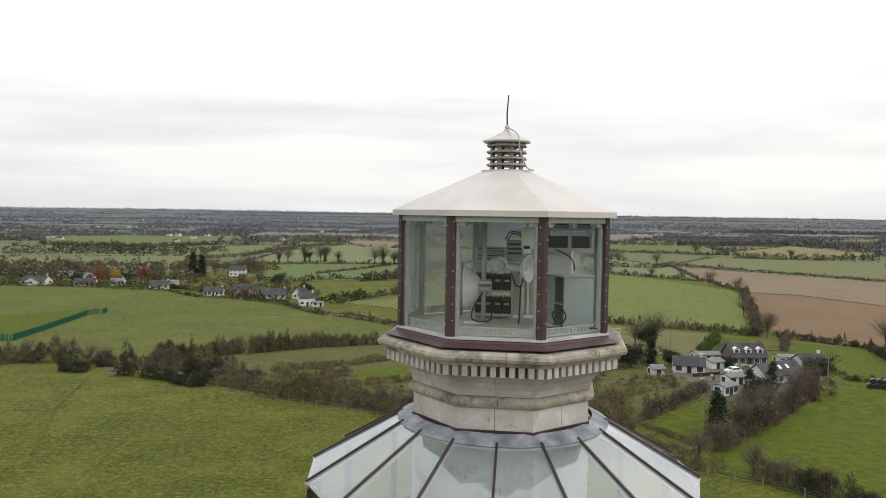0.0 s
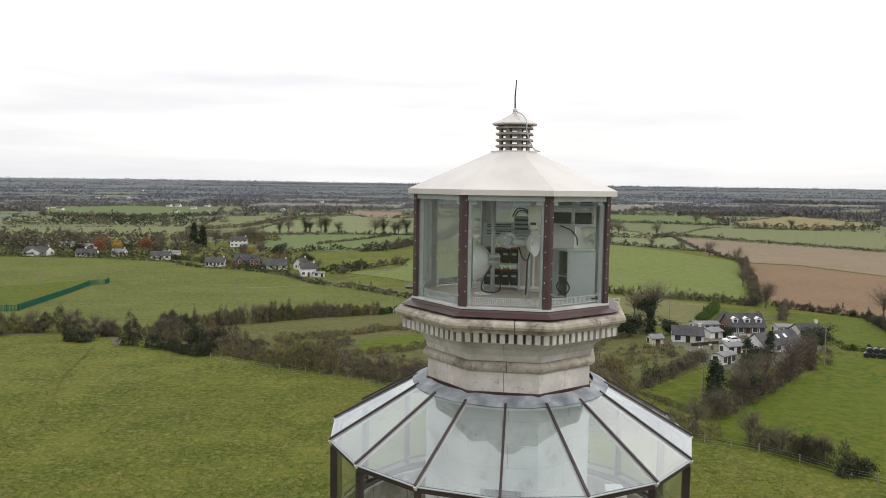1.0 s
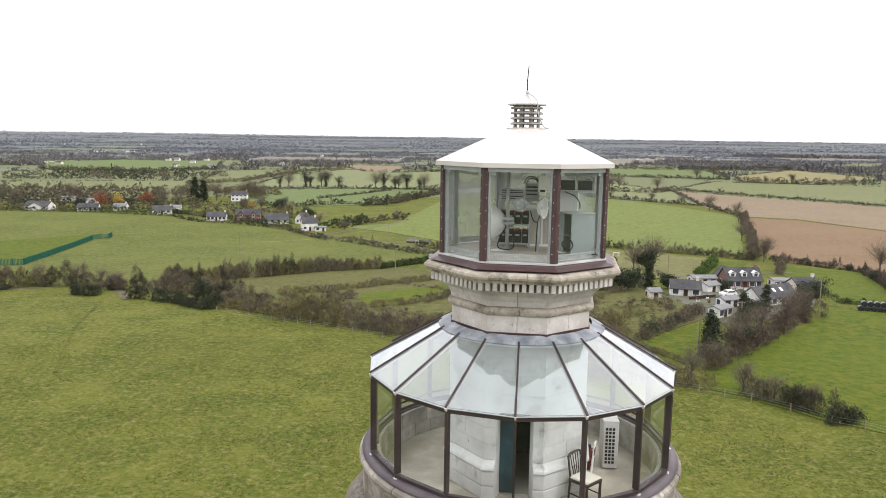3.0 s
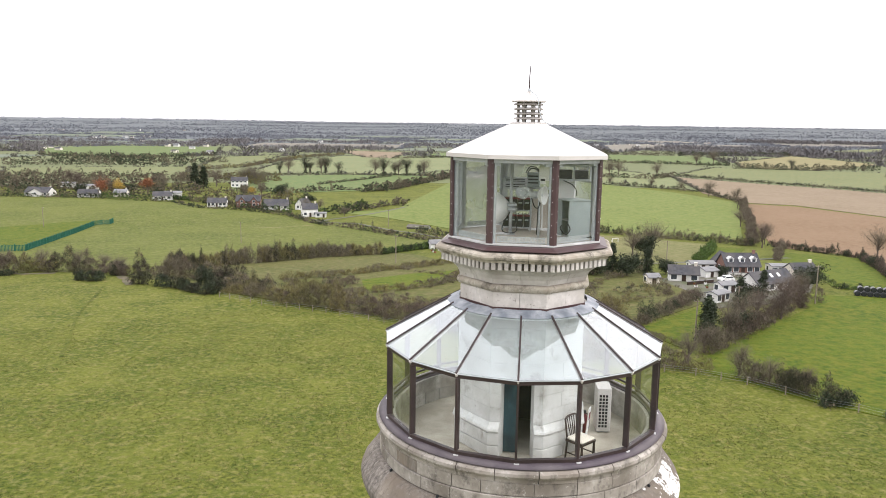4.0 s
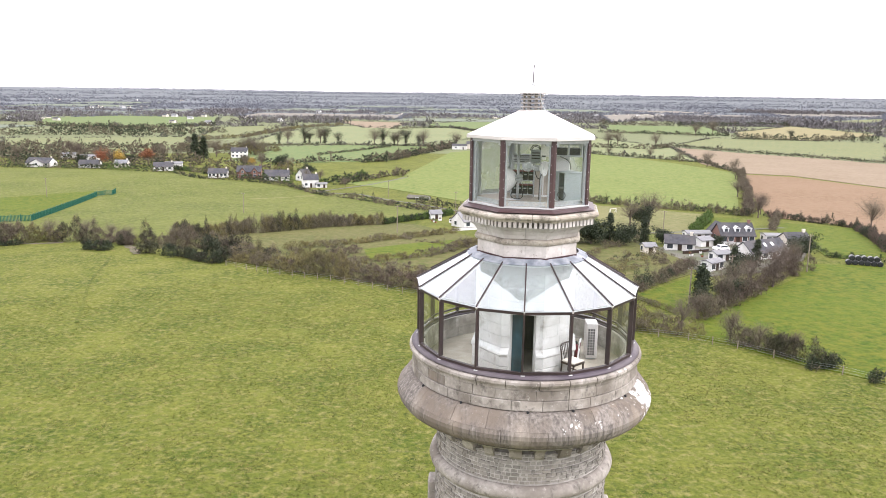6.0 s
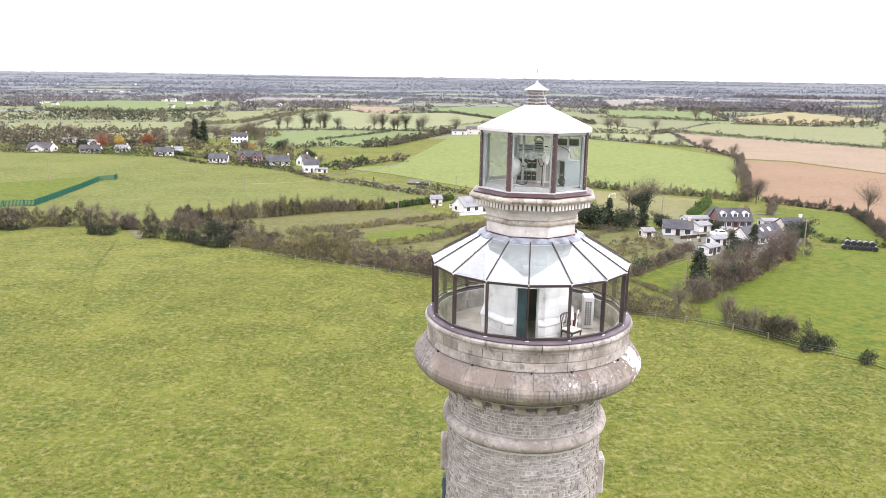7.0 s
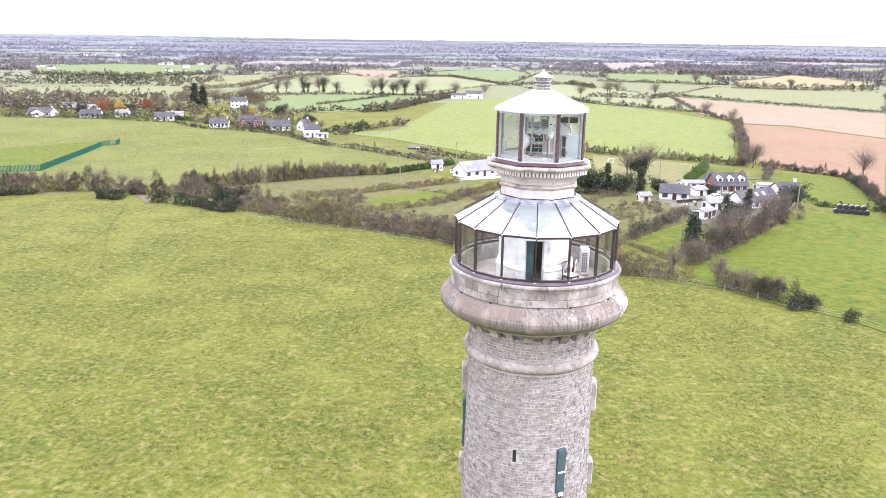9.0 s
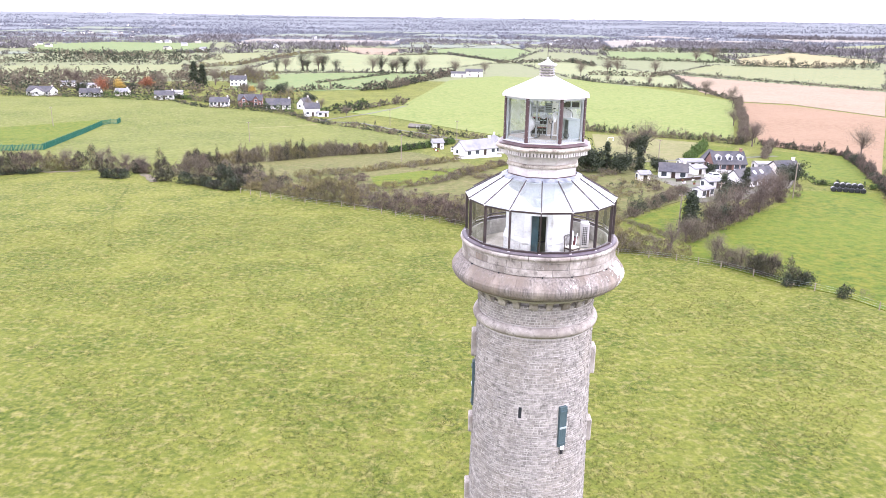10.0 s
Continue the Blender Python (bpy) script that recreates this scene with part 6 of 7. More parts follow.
# the frieze takes the dark stone as painted shade behind the dentils
course("frieze_stone", rect(1.0, 1.47, 31.393, 31.525), M["stone_dark"], shift=0.5)
course("cornice_stone", [(1.0, 31.53), (1.62, 31.53), (1.64, 31.575), (1.70, 31.595), (1.715, 31.63), (1.705, 31.665), (1.66, 31.695), (1.0, 31.72)], M["stone_cornice"], shift=0.38)

# dentils under the cornice: small blocks, gaps shaded by the dark frieze colour
for k in range(8):
    for j in range(11):
        f = (j + 0.5) / 11
        swept("dentil", rect(1.46, 1.60, 31.405, 31.528), [octv(k, f - 0.027), octv(k, f + 0.027)], M["stone_pale"], drum)

# lead apron and brown strip where the glass roof meets the drum
lead_ring = part("lead_apron", sweep(bmesh.new(), [(1.19, 30.60), (1.40, 30.555), (1.415, 30.568), (1.33, 30.610), (1.20, 30.665)], arc(0, 360, 48)[:-1], True), M["lead"], tower, "blotched grey lead apron at the foot of the drum")
course("flashing_strip", rect(1.22, 1.238, 30.60, 30.685), M["brown"], gap=0.001, parent=tower, label="brown metal flashing strip")

# ---- the glazed gallery: sixteen bays with a sloping glass roof ----
gallery = thing("glazed_gallery", "sixteen-sided glazed gallery with brown frames and a sloping glass roof", "glazed gallery")
ring16 = [hexv(k) for k in range(16)]
part("sill_flashing", sweep(bmesh.new(), [(2.46, 28.42), (2.70, 28.415), (2.71, 28.43), (2.60, 28.475), (2.46, 28.48)], arc(0, 360, 64)[:-1], True), M["purple"], gallery, "purple-grey sheet flashing on the parapet", True)
part("bottom_rail", sweep(bmesh.new(), rect(2.52, 2.60, 28.478, 28.532), ring16, True), M["dark_brown"], gallery)
part("handrail", sweep(bmesh.new(), rect(2.470, 2.500, 28.64, 28.68), [hexv(k) for k in range(7, 17)]), M["dark_brown"], gallery, "dark inner handrail along the back glazing")
part("top_rail", sweep(bmesh.new(), rect(2.52, 2.59, 29.78, 29.84), ring16, True), M["dark_brown"], gallery)
part("eaves_trim", sweep(bmesh.new(), [(2.60, 29.848), (2.616, 29.848), (2.616, 29.858), (2.60, 29.864)], ring16, True), M["galv"], gallery, "thin grey metal eaves trim")
part("apron_rail", sweep(bmesh.new(), [(1.36, 30.53), (1.40, 30.52), (1.40, 30.555), (1.36, 30.572)], ring16, True), M["white"], gallery)
for k in range(16):
    w = 0.019
    swept("post", rect(2.505, 2.61, 28.545, 29.78), [hexv(k, -w), hexv(k), hexv(k, w)], M["dark_brown"], gallery)
    swept("clip", rect(2.60, 2.628, 28.466, 28.480), [hexv(k, -0.03), hexv(k), hexv(k, 0.055)], M["sill"], gallery, "small pale fixing clip")
    g = swept("pane", rect(2.555, 2.563, 28.545, 29.78), [hexv(k, w), hexv(k + 1, -w)], M["glass_clear"], gallery)
    g.visible_shadow = False
    g = swept("roof_pane", [(1.37, 30.575), (2.605, 29.868), (2.605, 29.876), (1.37, 30.583)], [hexv(k, 0.02), hexv(k, 0.98)], M["glass_roof"], gallery, "large pale reflecting roof pane")
    g.visible_shadow = False
    c = hexv(k)
    p, q = Vector((AX + 1.36 * c[0], AY + 1.36 * c[1], 30.598)), Vector((AX + 2.625 * c[0], AY + 2.625 * c[1], 29.878))
    part("roof_rib", beam(bmesh.new(), p, q, 0.030, 0.026), M["dark_brown"], gallery)
    part("rafter", beam(bmesh.new(), p - Vector((0, 0, 0.045)), q - Vector((0, 0, 0.045)), 0.03, 0.05), M["cream"], gallery, "slim pale inner rafter")

# ---- the lantern: an eight-sided glass room with a cream metal roof ----
lantern = thing("lantern_room", "octagonal glazed lantern room with brown posts and a cream metal roof", "lantern room")
ring8 = [octv(k) for k in range(8)]
part("skirt", sweep(bmesh.new(), [(1.30, 31.722), (1.60, 31.722), (1.61, 31.732), (1.475, 31.775), (1.465, 31.80), (1.30, 31.80)], ring8, True), M["brown"], lantern, "dark brown sheet-metal skirt")
part("sill", sweep(bmesh.new(), rect(1.34, 1.466, 31.808, 31.834), ring8, True), M["sill"], lantern, "white metal sill")
part("lantern_floor", lathe(bmesh.new(), [(1.36, 31.77), (1.36, 31.83)], 8, pose(AX, AY, 0, 0, 0, A8)), M["wood_panel"], lantern, "dusty timber floor")
part("drum_cap", lathe(bmesh.new(), [(1.2, 31.66), (1.2, 31.70)], 8, pose(AX, AY, 0, 0, 0, A8)), M["concrete"], tower)
part("head_rail", sweep(bmesh.new(), rect(1.36, 1.44, 33.20, 33.268), ring8, True), M["galv"], lantern)
for k in range(8):
    w = 0.058
    po = swept("post", rect(1.415, 1.452, 31.815, 33.268), [octv(k, -w), octv(k), octv(k, w)], M["brown"], lantern)
    swept("inner_post", rect(1.355, 1.40, 31.832, 33.268), [octv(k, -0.078), octv(k), octv(k, 0.078)], M["galv"], lantern, "galvanised steel corner post")
    for s in (-1, 1):
        swept("bracket", rect(1.30, 1.40, 33.15, 33.20), [octv(k, s * 0.02), octv(k, s * 0.15)], M["galv"], lantern)
        for j in range(7):
            v = octv(k, s * 0.045)
            bm = bmesh.new()
            z = 31.98 + j * 0.195 + (0.05 if s > 0 else 0)
            c = octv(k, s * 0.5)
            d = Vector((c[0], c[1], 0)).normalized()
            b = Vector((AX + 1.452 * v[0], AY + 1.452 * v[1], z))
            tube(bm, [b, b + d * 0.006], [0.007, 0.005], 6)
            part("rivet", bm, M["white"], po)
    g = swept("pane", rect(1.402, 1.410, 31.841, 33.268), [octv(k, 0.05), octv(k, 0.95)], M["glass_dusty" if octv(k, 0.5)[1] > 0.1 else "glass"], lantern)
    g.visible_shadow = False
    for zz in (31.85, 31.935):
        swept("kerb_rail", rect(1.335, 1.345, zz, zz + 0.015), [octv(k, 0.1), octv(k, 0.9)], M["galv"], lantern)
    bm = bmesh.new()
    for j in range(34):
        f = 0.1 + 0.8 * (j + 0.5) / 34
        z = 31.865 + 0.035 * (j % 2)
        sweep(bm, rect(1.335, 1.345, 31.865, 31.935), [octv(k, f - 0.0045), octv(k, f + 0.0045)])
        sweep(bm, rect(1.336, 1.344, z + 0.012, z + 0.026), [octv(k, f - 0.011), octv(k, f + 0.011)])
    part("perforated_kerb", bm, M["galv"], lantern, "perforated galvanised kerb strip")
    # roof panel, folded down at the eaves
    loop = [(0.325, 33.845), (1.51, 33.315), (1.51, 33.27), (1.535, 33.268), (1.535, 33.338), (0.325, 33.868)]
    swept("roof_panel", loop, [octv(k, 0.001), octv(k, 0.999)], M["cream"], lantern)
part("ceiling_lining", lathe(bmesh.new(), [(1.44, 33.272), (0.4, 33.76), (0.2, 33.77)], 8, pose(AX, AY, 0, 0, 0, A8)), M["white"], lantern, "white lining under the roof")

vent = new("roof_vent")
vent.parent = lantern
tagged(vent, "octagonal louvred roof vent with a pointed cap")
part("collar", sweep(bmesh.new(), [(0.20, 33.85), (0.35, 33.855), (0.35, 33.88), (0.20, 33.89)], ring8, True), M["cream"], vent)
for i in range(4):
    z = 33.955 + i * 0.085
    part("louvre", sweep(bmesh.new(), [(0.19, z + 0.012), (0.275, z - 0.018), (0.285, z - 0.010), (0.275, z + 0.010), (0.19, z + 0.026)], ring8, True), M["louvre"], vent)
for k in range(8):
    swept("upright", rect(0.205, 0.23, 33.88, 34.255), [octv(k, -0.2), octv(k), octv(k, 0.2)], M["louvre"], vent)
part("cap", lathe(bmesh.new(), [(0.30, 34.245), (0.335, 34.255), (0.335, 34.268), (0.20, 34.325), (0.045, 34.41), (0.03, 34.44), (0.02, 34.445)], 8, pose(AX, AY, 0, 0, 0, A8)), M["cream"], vent)
part("finial", lathe(bmesh.new(), [(0.02, 34.43), (0.035, 34.45), (0.03, 34.475), (0.012, 34.49)], 10, pose(AX, AY, 0)), M["galv"], vent)
part("aerial", tube(bmesh.new(), [loc(0, 0, 34.46), loc(-0.005, 0, 34.65), loc(0.012, 0, 34.885)], [0.011, 0.010, 0.008], 6), M["dark_brown"], vent, "thin dark rod aerial")
part("conduit", tube(bmesh.new(), curve_pts([loc(0.02, -0.05, 34.44), loc(0.10, -0.25, 34.36), loc(0.13, -0.34, 34.27), loc(0.135, -0.33, 34.15), loc(0.19, -0.30, 34.0), loc(0.25, -0.29, 33.90), loc(0.33, -0.30, 33.87)], 5), 0.010, 6), M["galv"], vent, "bent grey cable conduit")

# ---- things inside the lantern ----
FZ = 31.832


def steel_pole(x, y, z1, r, label):
    ob = thing("steel_pole", label, "pole", at=Matrix.Translation(loc(x, y, FZ)))
    part("tube", tube(bmesh.new(), [(0, 0, 0), (0, 0, z1 - FZ)], r, 10), M["galv"], ob, smooth=True)
    part("foot_plate", box(bmesh.new(), 0, 0, 0, 0.16, 0.16, 0.012), M["galv"], ob)
    return ob


def dish(x, y, z, r, depth, aim, stand, label, name="satellite_dish"):
    """A drum-backed aerial dish on a short stand; aim: where its mouth looks, in degrees round."""
    m = Matrix.Translation(loc(x, y, z)) @ pose(0, 0, 0, 0, 0, aim) @ pose(0, 0, 0, 0, 90, 0)
    ob = thing(name, label, "dish aerial", at=Matrix.Identity(4))
    n = 8
    prof = [(0.02, -depth)] + [(r * (i / n), -depth * (1 - (i / n) ** 2)) for i in range(1, n + 1)]
    inner = [(a * 0.985, b + 0.012) for a, b in prof[::-1]]
    part("bowl", lathe(bmesh.new(), prof + [(r * 1.01, 0.006)] + inner, 32, m), M["dish"], ob, smooth=True)
    part("hub", lathe(bmesh.new(), [(0.075, -depth - 0.11), (0.075, -depth - 0.02), (0.05, -depth + 0.0)], 12, m), M["galv"], ob)
    part("feed", lathe(bmesh.new(), [(0.018, -depth), (0.018, -depth * 0.35), (0.035, -depth * 0.3)], 8, m), M["galv"], ob)
    if stand:
        a = m @ Vector((0, 0, -depth - 0.06))
        part("stand", tube(bmesh.new(), [(stand[0], stand[1], FZ), (stand[0], stand[1], a.z + 0.1)], 0.024, 8), M["galv"], ob, smooth=True)
        part("arm", beam(bmesh.new(), a, (stand[0], stand[1], a.z), 0.07), M["galv"], ob)
    return ob


steel_pole(-0.28, -0.06, 33.21, 0.033, "galvanised steel pole from floor to roof")
dish(-0.52, 0.05, 32.30, 0.30, 0.24, 172, loc(-0.28, 0.03, 0), "large white dish aerial on a grey pole")
steel_pole(-0.56, 0.62, 32.62, 0.02, "thin grey pole behind the dish")
dish(0.27, -0.47, 32.60, 0.175, 0.12, -28, loc(0.19, -0.45, 0), "small white dish aerial on a grey pole")


def drive_unit():
    ob = thing("aerial_drive", "round grey aerial drive unit on a bracket", "aerial drive")
    m = Matrix.Translation(loc(-0.10, -0.40, 32.64)) @ pose(0, 0, 0, 0, 0, -70) @ pose(0, 0, 0, 0, 90, 0)
    part("drum", lathe(bmesh.new(), [(0.06, -0.09), (0.115, -0.08), (0.12, 0.02), (0.105, 0.05), (0.055, 0.055), (0.05, 0.03), (0.02, 0.03)], 16, m), M["galv"], ob)
    part("arm", beam(bmesh.new(), loc(-0.02, -0.42, 32.63), loc(0.19, -0.45, 32.60), 0.06), M["galv"], ob)
    for i in range(6):
        a = i * 1.047
        p = m @ Vector((0.085 * math.cos(a), 0.085 * math.sin(a), 0.05))
        q = m @ Vector((0.085 * math.cos(a), 0.085 * math.sin(a), 0.07))
        part("bolt", tube(bmesh.new(), [p, q], 0.010, 6), M["dish"], ob)


drive_unit()


def pole_clamp():
    ob = thing("pole_clamp", "grey steel clamp with bolts on the pole", "clamp")
    for z in (32.28, 32.36):
        part("band", box(bmesh.new(), *loc(-0.27, -0.07, z), 0.17, 0.13, 0.05, 10, 0.008), M["galv"], ob)
    for i in range(4):
        part("bolt", tube(bmesh.new(), [loc(-0.34 + 0.05 * i, -0.17, 32.30 + 0.03 * (i % 2)), loc(-0.34 + 0.05 * i, 0.03, 32.30 + 0.03 * (i % 2))], 0.010, 6), M["galv"], ob)


pole_clamp()
for x, y in ((-0.41, -0.03), (0.67, -0.13)):
    ob = thing("floor_plate", "round white plate lying on the lantern floor", "plate", at=Matrix.Translation(loc(x, y, FZ)))
    part("disc", lathe(bmesh.new(), [(0.10, 0.0), (0.135, 0.004), (0.135, 0.012), (0.11, 0.016)], 20), M["white"], ob)

RX, RY, RZ_ = -0.09, 0.62, -10


def rack():
    ob = thing("battery_rack", "open steel rack with two shelves of batteries", "rack", at=Matrix.Translation(loc(RX, RY, FZ)) @ pose(0, 0, 0, 0, 0, RZ_))
    for sx in (-0.27, 0.27):
        for sy in (-0.15, 0.15):
            part("upright", box(bmesh.new(), sx, sy, 0, 0.03, 0.03, 0.80), M["galv"], ob)
    for z in (0.05, 0.38, 0.78):
        part("shelf", box(bmesh.new(), 0, 0, z, 0.56, 0.34, 0.02), M["galv"], ob)
    return ob


rack()
for row in range(2):
    for i in range(4):
        m = Matrix.Translation(loc(RX, RY, FZ)) @ pose(0, 0, 0, 0, 0, RZ_) @ pose(-0.195 + 0.13 * i, -0.06, 0.072 + 0.33 * row)
        ob = thing("battery", "black battery with a dark red lid on the rack", "battery", "batteries on the rack", m)
        part("case", box(bmesh.new(), 0, 0, 0, 0.115, 0.20, 0.20, 0, 0.008), M["black"], ob)
        part("lid", box(bmesh.new(), 0, 0, 0.20, 0.118, 0.203, 0.030, 0, 0.006), M["crimson"], ob)
        part("label_plate", box(bmesh.new(), 0, -0.102, 0.12, 0.07, 0.006, 0.03), M["grey"], ob, "small pale label")
        for s in (-1, 1):
            part("terminal", tube(bmesh.new(), [(s * 0.035, 0, 0.235), (s * 0.035, 0, 0.255)], 0.012, 6), M["galv"], ob)


def equipment(name, label, x, y, z, sx, sy, sz, rz, mat, slots=0, cat="equipment box"):
    """A cased unit with a front panel, a seam and slots."""
    ob = thing(name, label, cat, at=Matrix.Translation(loc(x, y, z)) @ pose(0, 0, 0, 0, 0, rz))
    part("case", box(bmesh.new(), 0, 0, 0, sx, sy, sz, 0, 0.008), M[mat], ob)
    part("front_panel", box(bmesh.new(), 0, -sy / 2 - 0.004, sz * 0.06, sx * 0.94, 0.012, sz * 0.88, 0, 0.003), M[mat], ob)
    for i in range(slots):
        part("slot", box(bmesh.new(), 0, -sy / 2 - 0.012, sz * (0.15 + 0.7 * (i + 0.5) / slots), sx * 0.8, 0.01, sz * 0.3 / slots), M["black"], ob)
    return ob


equipment("inverter", "grey metal inverter with slots on top of the rack", RX - 0.04, RY, FZ + 0.802, 0.46, 0.34, 0.11, RZ_, "galv", 2)
equipment("inverter", "grey metal inverter with slots on top of the rack", RX - 0.04, RY, FZ + 0.915, 0.46, 0.34, 0.09, RZ_, "galv", 2)
equipment("power_supply", "dark grey power supply with cables", RX + 0.29, RY - 0.06, FZ + 0.84, 0.24, 0.30, 0.27, RZ_, "grey", 3)
part_shelf = thing("wall_shelf", "grey steel shelf between the posts", "shelf")
part("board", box(bmesh.new(), *loc(0.15, 0.62, FZ + 0.80), 0.75, 0.3, 0.02, RZ_), M["galv"], part_shelf)


def window_panel():
    """A white framed panel standing behind the aerials."""
    ob = thing("framed_panel", "white framed door panel leaning with timber infill", "panel", at=Matrix.Translation(loc(0.34, 0.52, FZ)) @ pose(0, 0, 0, -4, 0, -6))
    w, h = 0.42, 0.70
    for s in (-1, 1):
        part("stile", box(bmesh.new(), s * (w / 2 - 0.02), 0, 0, 0.045, 0.04, h, 0, 0.004), M["white"], ob)
    for z in (0, h - 0.045):
        part("rail", box(bmesh.new(), 0, 0, z, w - 0.09, 0.038, 0.045, 0, 0.004), M["white"], ob)
    part("infill", box(bmesh.new(), 0, 0.005, 0.045, w - 0.09, 0.012, h - 0.09), M["wood_panel"], ob, "grey-brown timber infill")
    part("mullion", box(bmesh.new(), 0.04, -0.004, 0.045, 0.03, 0.02, h - 0.09), M["white"], ob)


window_panel()


def cabinet():
    ob = thing("steel_cabinet", "grey enamelled steel cabinet with an open back", "cabinet", at=Matrix.Translation(loc(0.86, -0.18, FZ)) @ pose(0, 0, 0, 0, 0, 22))
    part("side_panel", box(bmesh.new(), 0.215, 0, 0, 0.02, 0.40, 0.66), M["grey"], ob)
    part("side_panel", box(bmesh.new(), -0.215, 0.12, 0, 0.02, 0.16, 0.66), M["grey"], ob)
    part("front_panel", box(bmesh.new(), 0.0, -0.20, 0, 0.45, 0.02, 0.66, 0, 0.004), M["grey"], ob)
    part("back_panel", box(bmesh.new(), 0.0, 0.20, 0, 0.45, 0.02, 0.66), M["grey"], ob)
    part("top", box(bmesh.new(), 0, 0, 0.66, 0.47, 0.44, 0.02, 0, 0.004), M["grey"], ob)
    part("shelf", box(bmesh.new(), 0, 0, 0.3, 0.43, 0.38, 0.015), M["galv"], ob)


cabinet()
equipment("junction_box", "white junction box under the roof", 0.27, -0.42, 32.86, 0.19, 0.13, 0.27, -8, "white", 0)
equipment("junction_box", "small white junction box with a cable", 0.24, -0.46, 32.80, 0.10, 0.09, 0.12, -8, "white", 1)
part("hanger", beam(bmesh.new(), loc(0.28, -0.42, 33.12), loc(0.28, -0.42, 33.30), 0.03), M["galv"], lantern)
part("hanger", beam(bmesh.new(), loc(0.24, -0.43, 32.90), loc(0.24, -0.43, 33.30), 0.02), M["galv"], lantern)


def upper_rack():
    ob = thing("cable_tray", "galvanised hanging rack with dark equipment units", "hanging rack")
    for z in (32.83, 33.10):
        for y in (0.30, 0.62):
            part("rail", beam(bmesh.new(), loc(0.40, y, z), loc(1.24, y - 0.10, z), 0.035), M["galv"], ob)
    for x, y in ((0.60, 0.30), (0.60, 0.62), (0.92, 0.25), (1.22, 0.20), (1.22, 0.52)):
        part("upright", beam(bmesh.new(), loc(x, y, 32.81), loc(x, y, 33.27), 0.03), M["galv"], ob)


upper_rack()
equipment("radio_unit", "dark radio unit on the hanging rack", 0.77, 0.44, 32.85, 0.29, 0.28, 0.16, -9, "black", 1)
equipment("radio_unit", "dark radio unit on the hanging rack", 1.07, 0.39, 32.85, 0.27, 0.28, 0.16, -9, "black", 1)
equipment("loudspeaker", "grey box with a dark front under the roof", 0.82, 0.40, 33.12, 0.20, 0.18, 0.13, -9, "grey", 2)
equipment("loudspeaker", "grey box with a dark front under the roof", 1.12, 0.34, 33.12, 0.20, 0.18, 0.13, -9, "grey", 2)
equipment("white_cabinet", "white cabinet behind the grey cabinet", 0.80, 0.72, FZ, 0.46, 0.22, 0.98, -12, "white", 0, "cabinet")


def cable(label, pts, r=0.010):
    ob = part("cable", tube(bmesh.new(), curve_pts(pts, 6), r, 6), M["black"])
    return tagged(ob, label, "cable")


cable("black cable looped on the floor by the pole", [loc(-0.30, -0.10, 32.25), loc(-0.42, -0.18, 32.05), loc(-0.44, -0.26, 31.92), loc(-0.30, -0.30, 31.89), loc(-0.18, -0.22, 31.93), loc(-0.20, -0.10, 32.1)])
cable("black cable hanging from the small dish", [loc(0.05, -0.46, 32.55), loc(0.10, -0.50, 32.40), loc(0.17, -0.50, 32.38), loc(0.20, -0.48, 32.50)])
cable("black cable down the dish pole", [loc(0.17, -0.48, 32.40), loc(0.16, -0.49, 32.1), loc(0.15, -0.50, 31.89)])
cable("coil of black cable on the floor", [loc(0.98, -0.70, 31.88), loc(1.08, -0.64, 31.90), loc(1.14, -0.72, 31.88), loc(1.04, -0.80, 31.90), loc(0.94, -0.76, 31.89), loc(1.02, -0.66, 31.92)])
cable("black cable hanging by the cabinet", [loc(0.62, -0.35, 32.05), loc(0.58, -0.50, 32.0), loc(0.66, -0.62, 31.92), loc(0.74, -0.58, 32.0), loc(0.72, -0.46, 32.08)])
cable("black cable hanging from the rack to the cabinet", [loc(0.72, 0.22, 32.82), loc(0.86, 0.12, 32.76), loc(0.93, 0.02, 32.66), loc(0.93, -0.04, 32.56)])
cable("bundle of black cables on the power supply", [loc(0.08, 0.55, 32.93), loc(0.14, 0.52, 33.02), loc(0.24, 0.50, 33.01), loc(0.30, 0.50, 32.94)])
cable("bundle of black cables on the power supply", [loc(0.05, 0.58, 32.93), loc(0.12, 0.55, 33.05), loc(0.24, 0.53, 33.04), loc(0.32, 0.52, 32.95)])

# ---- things in the gallery ----
GZ = 27.902


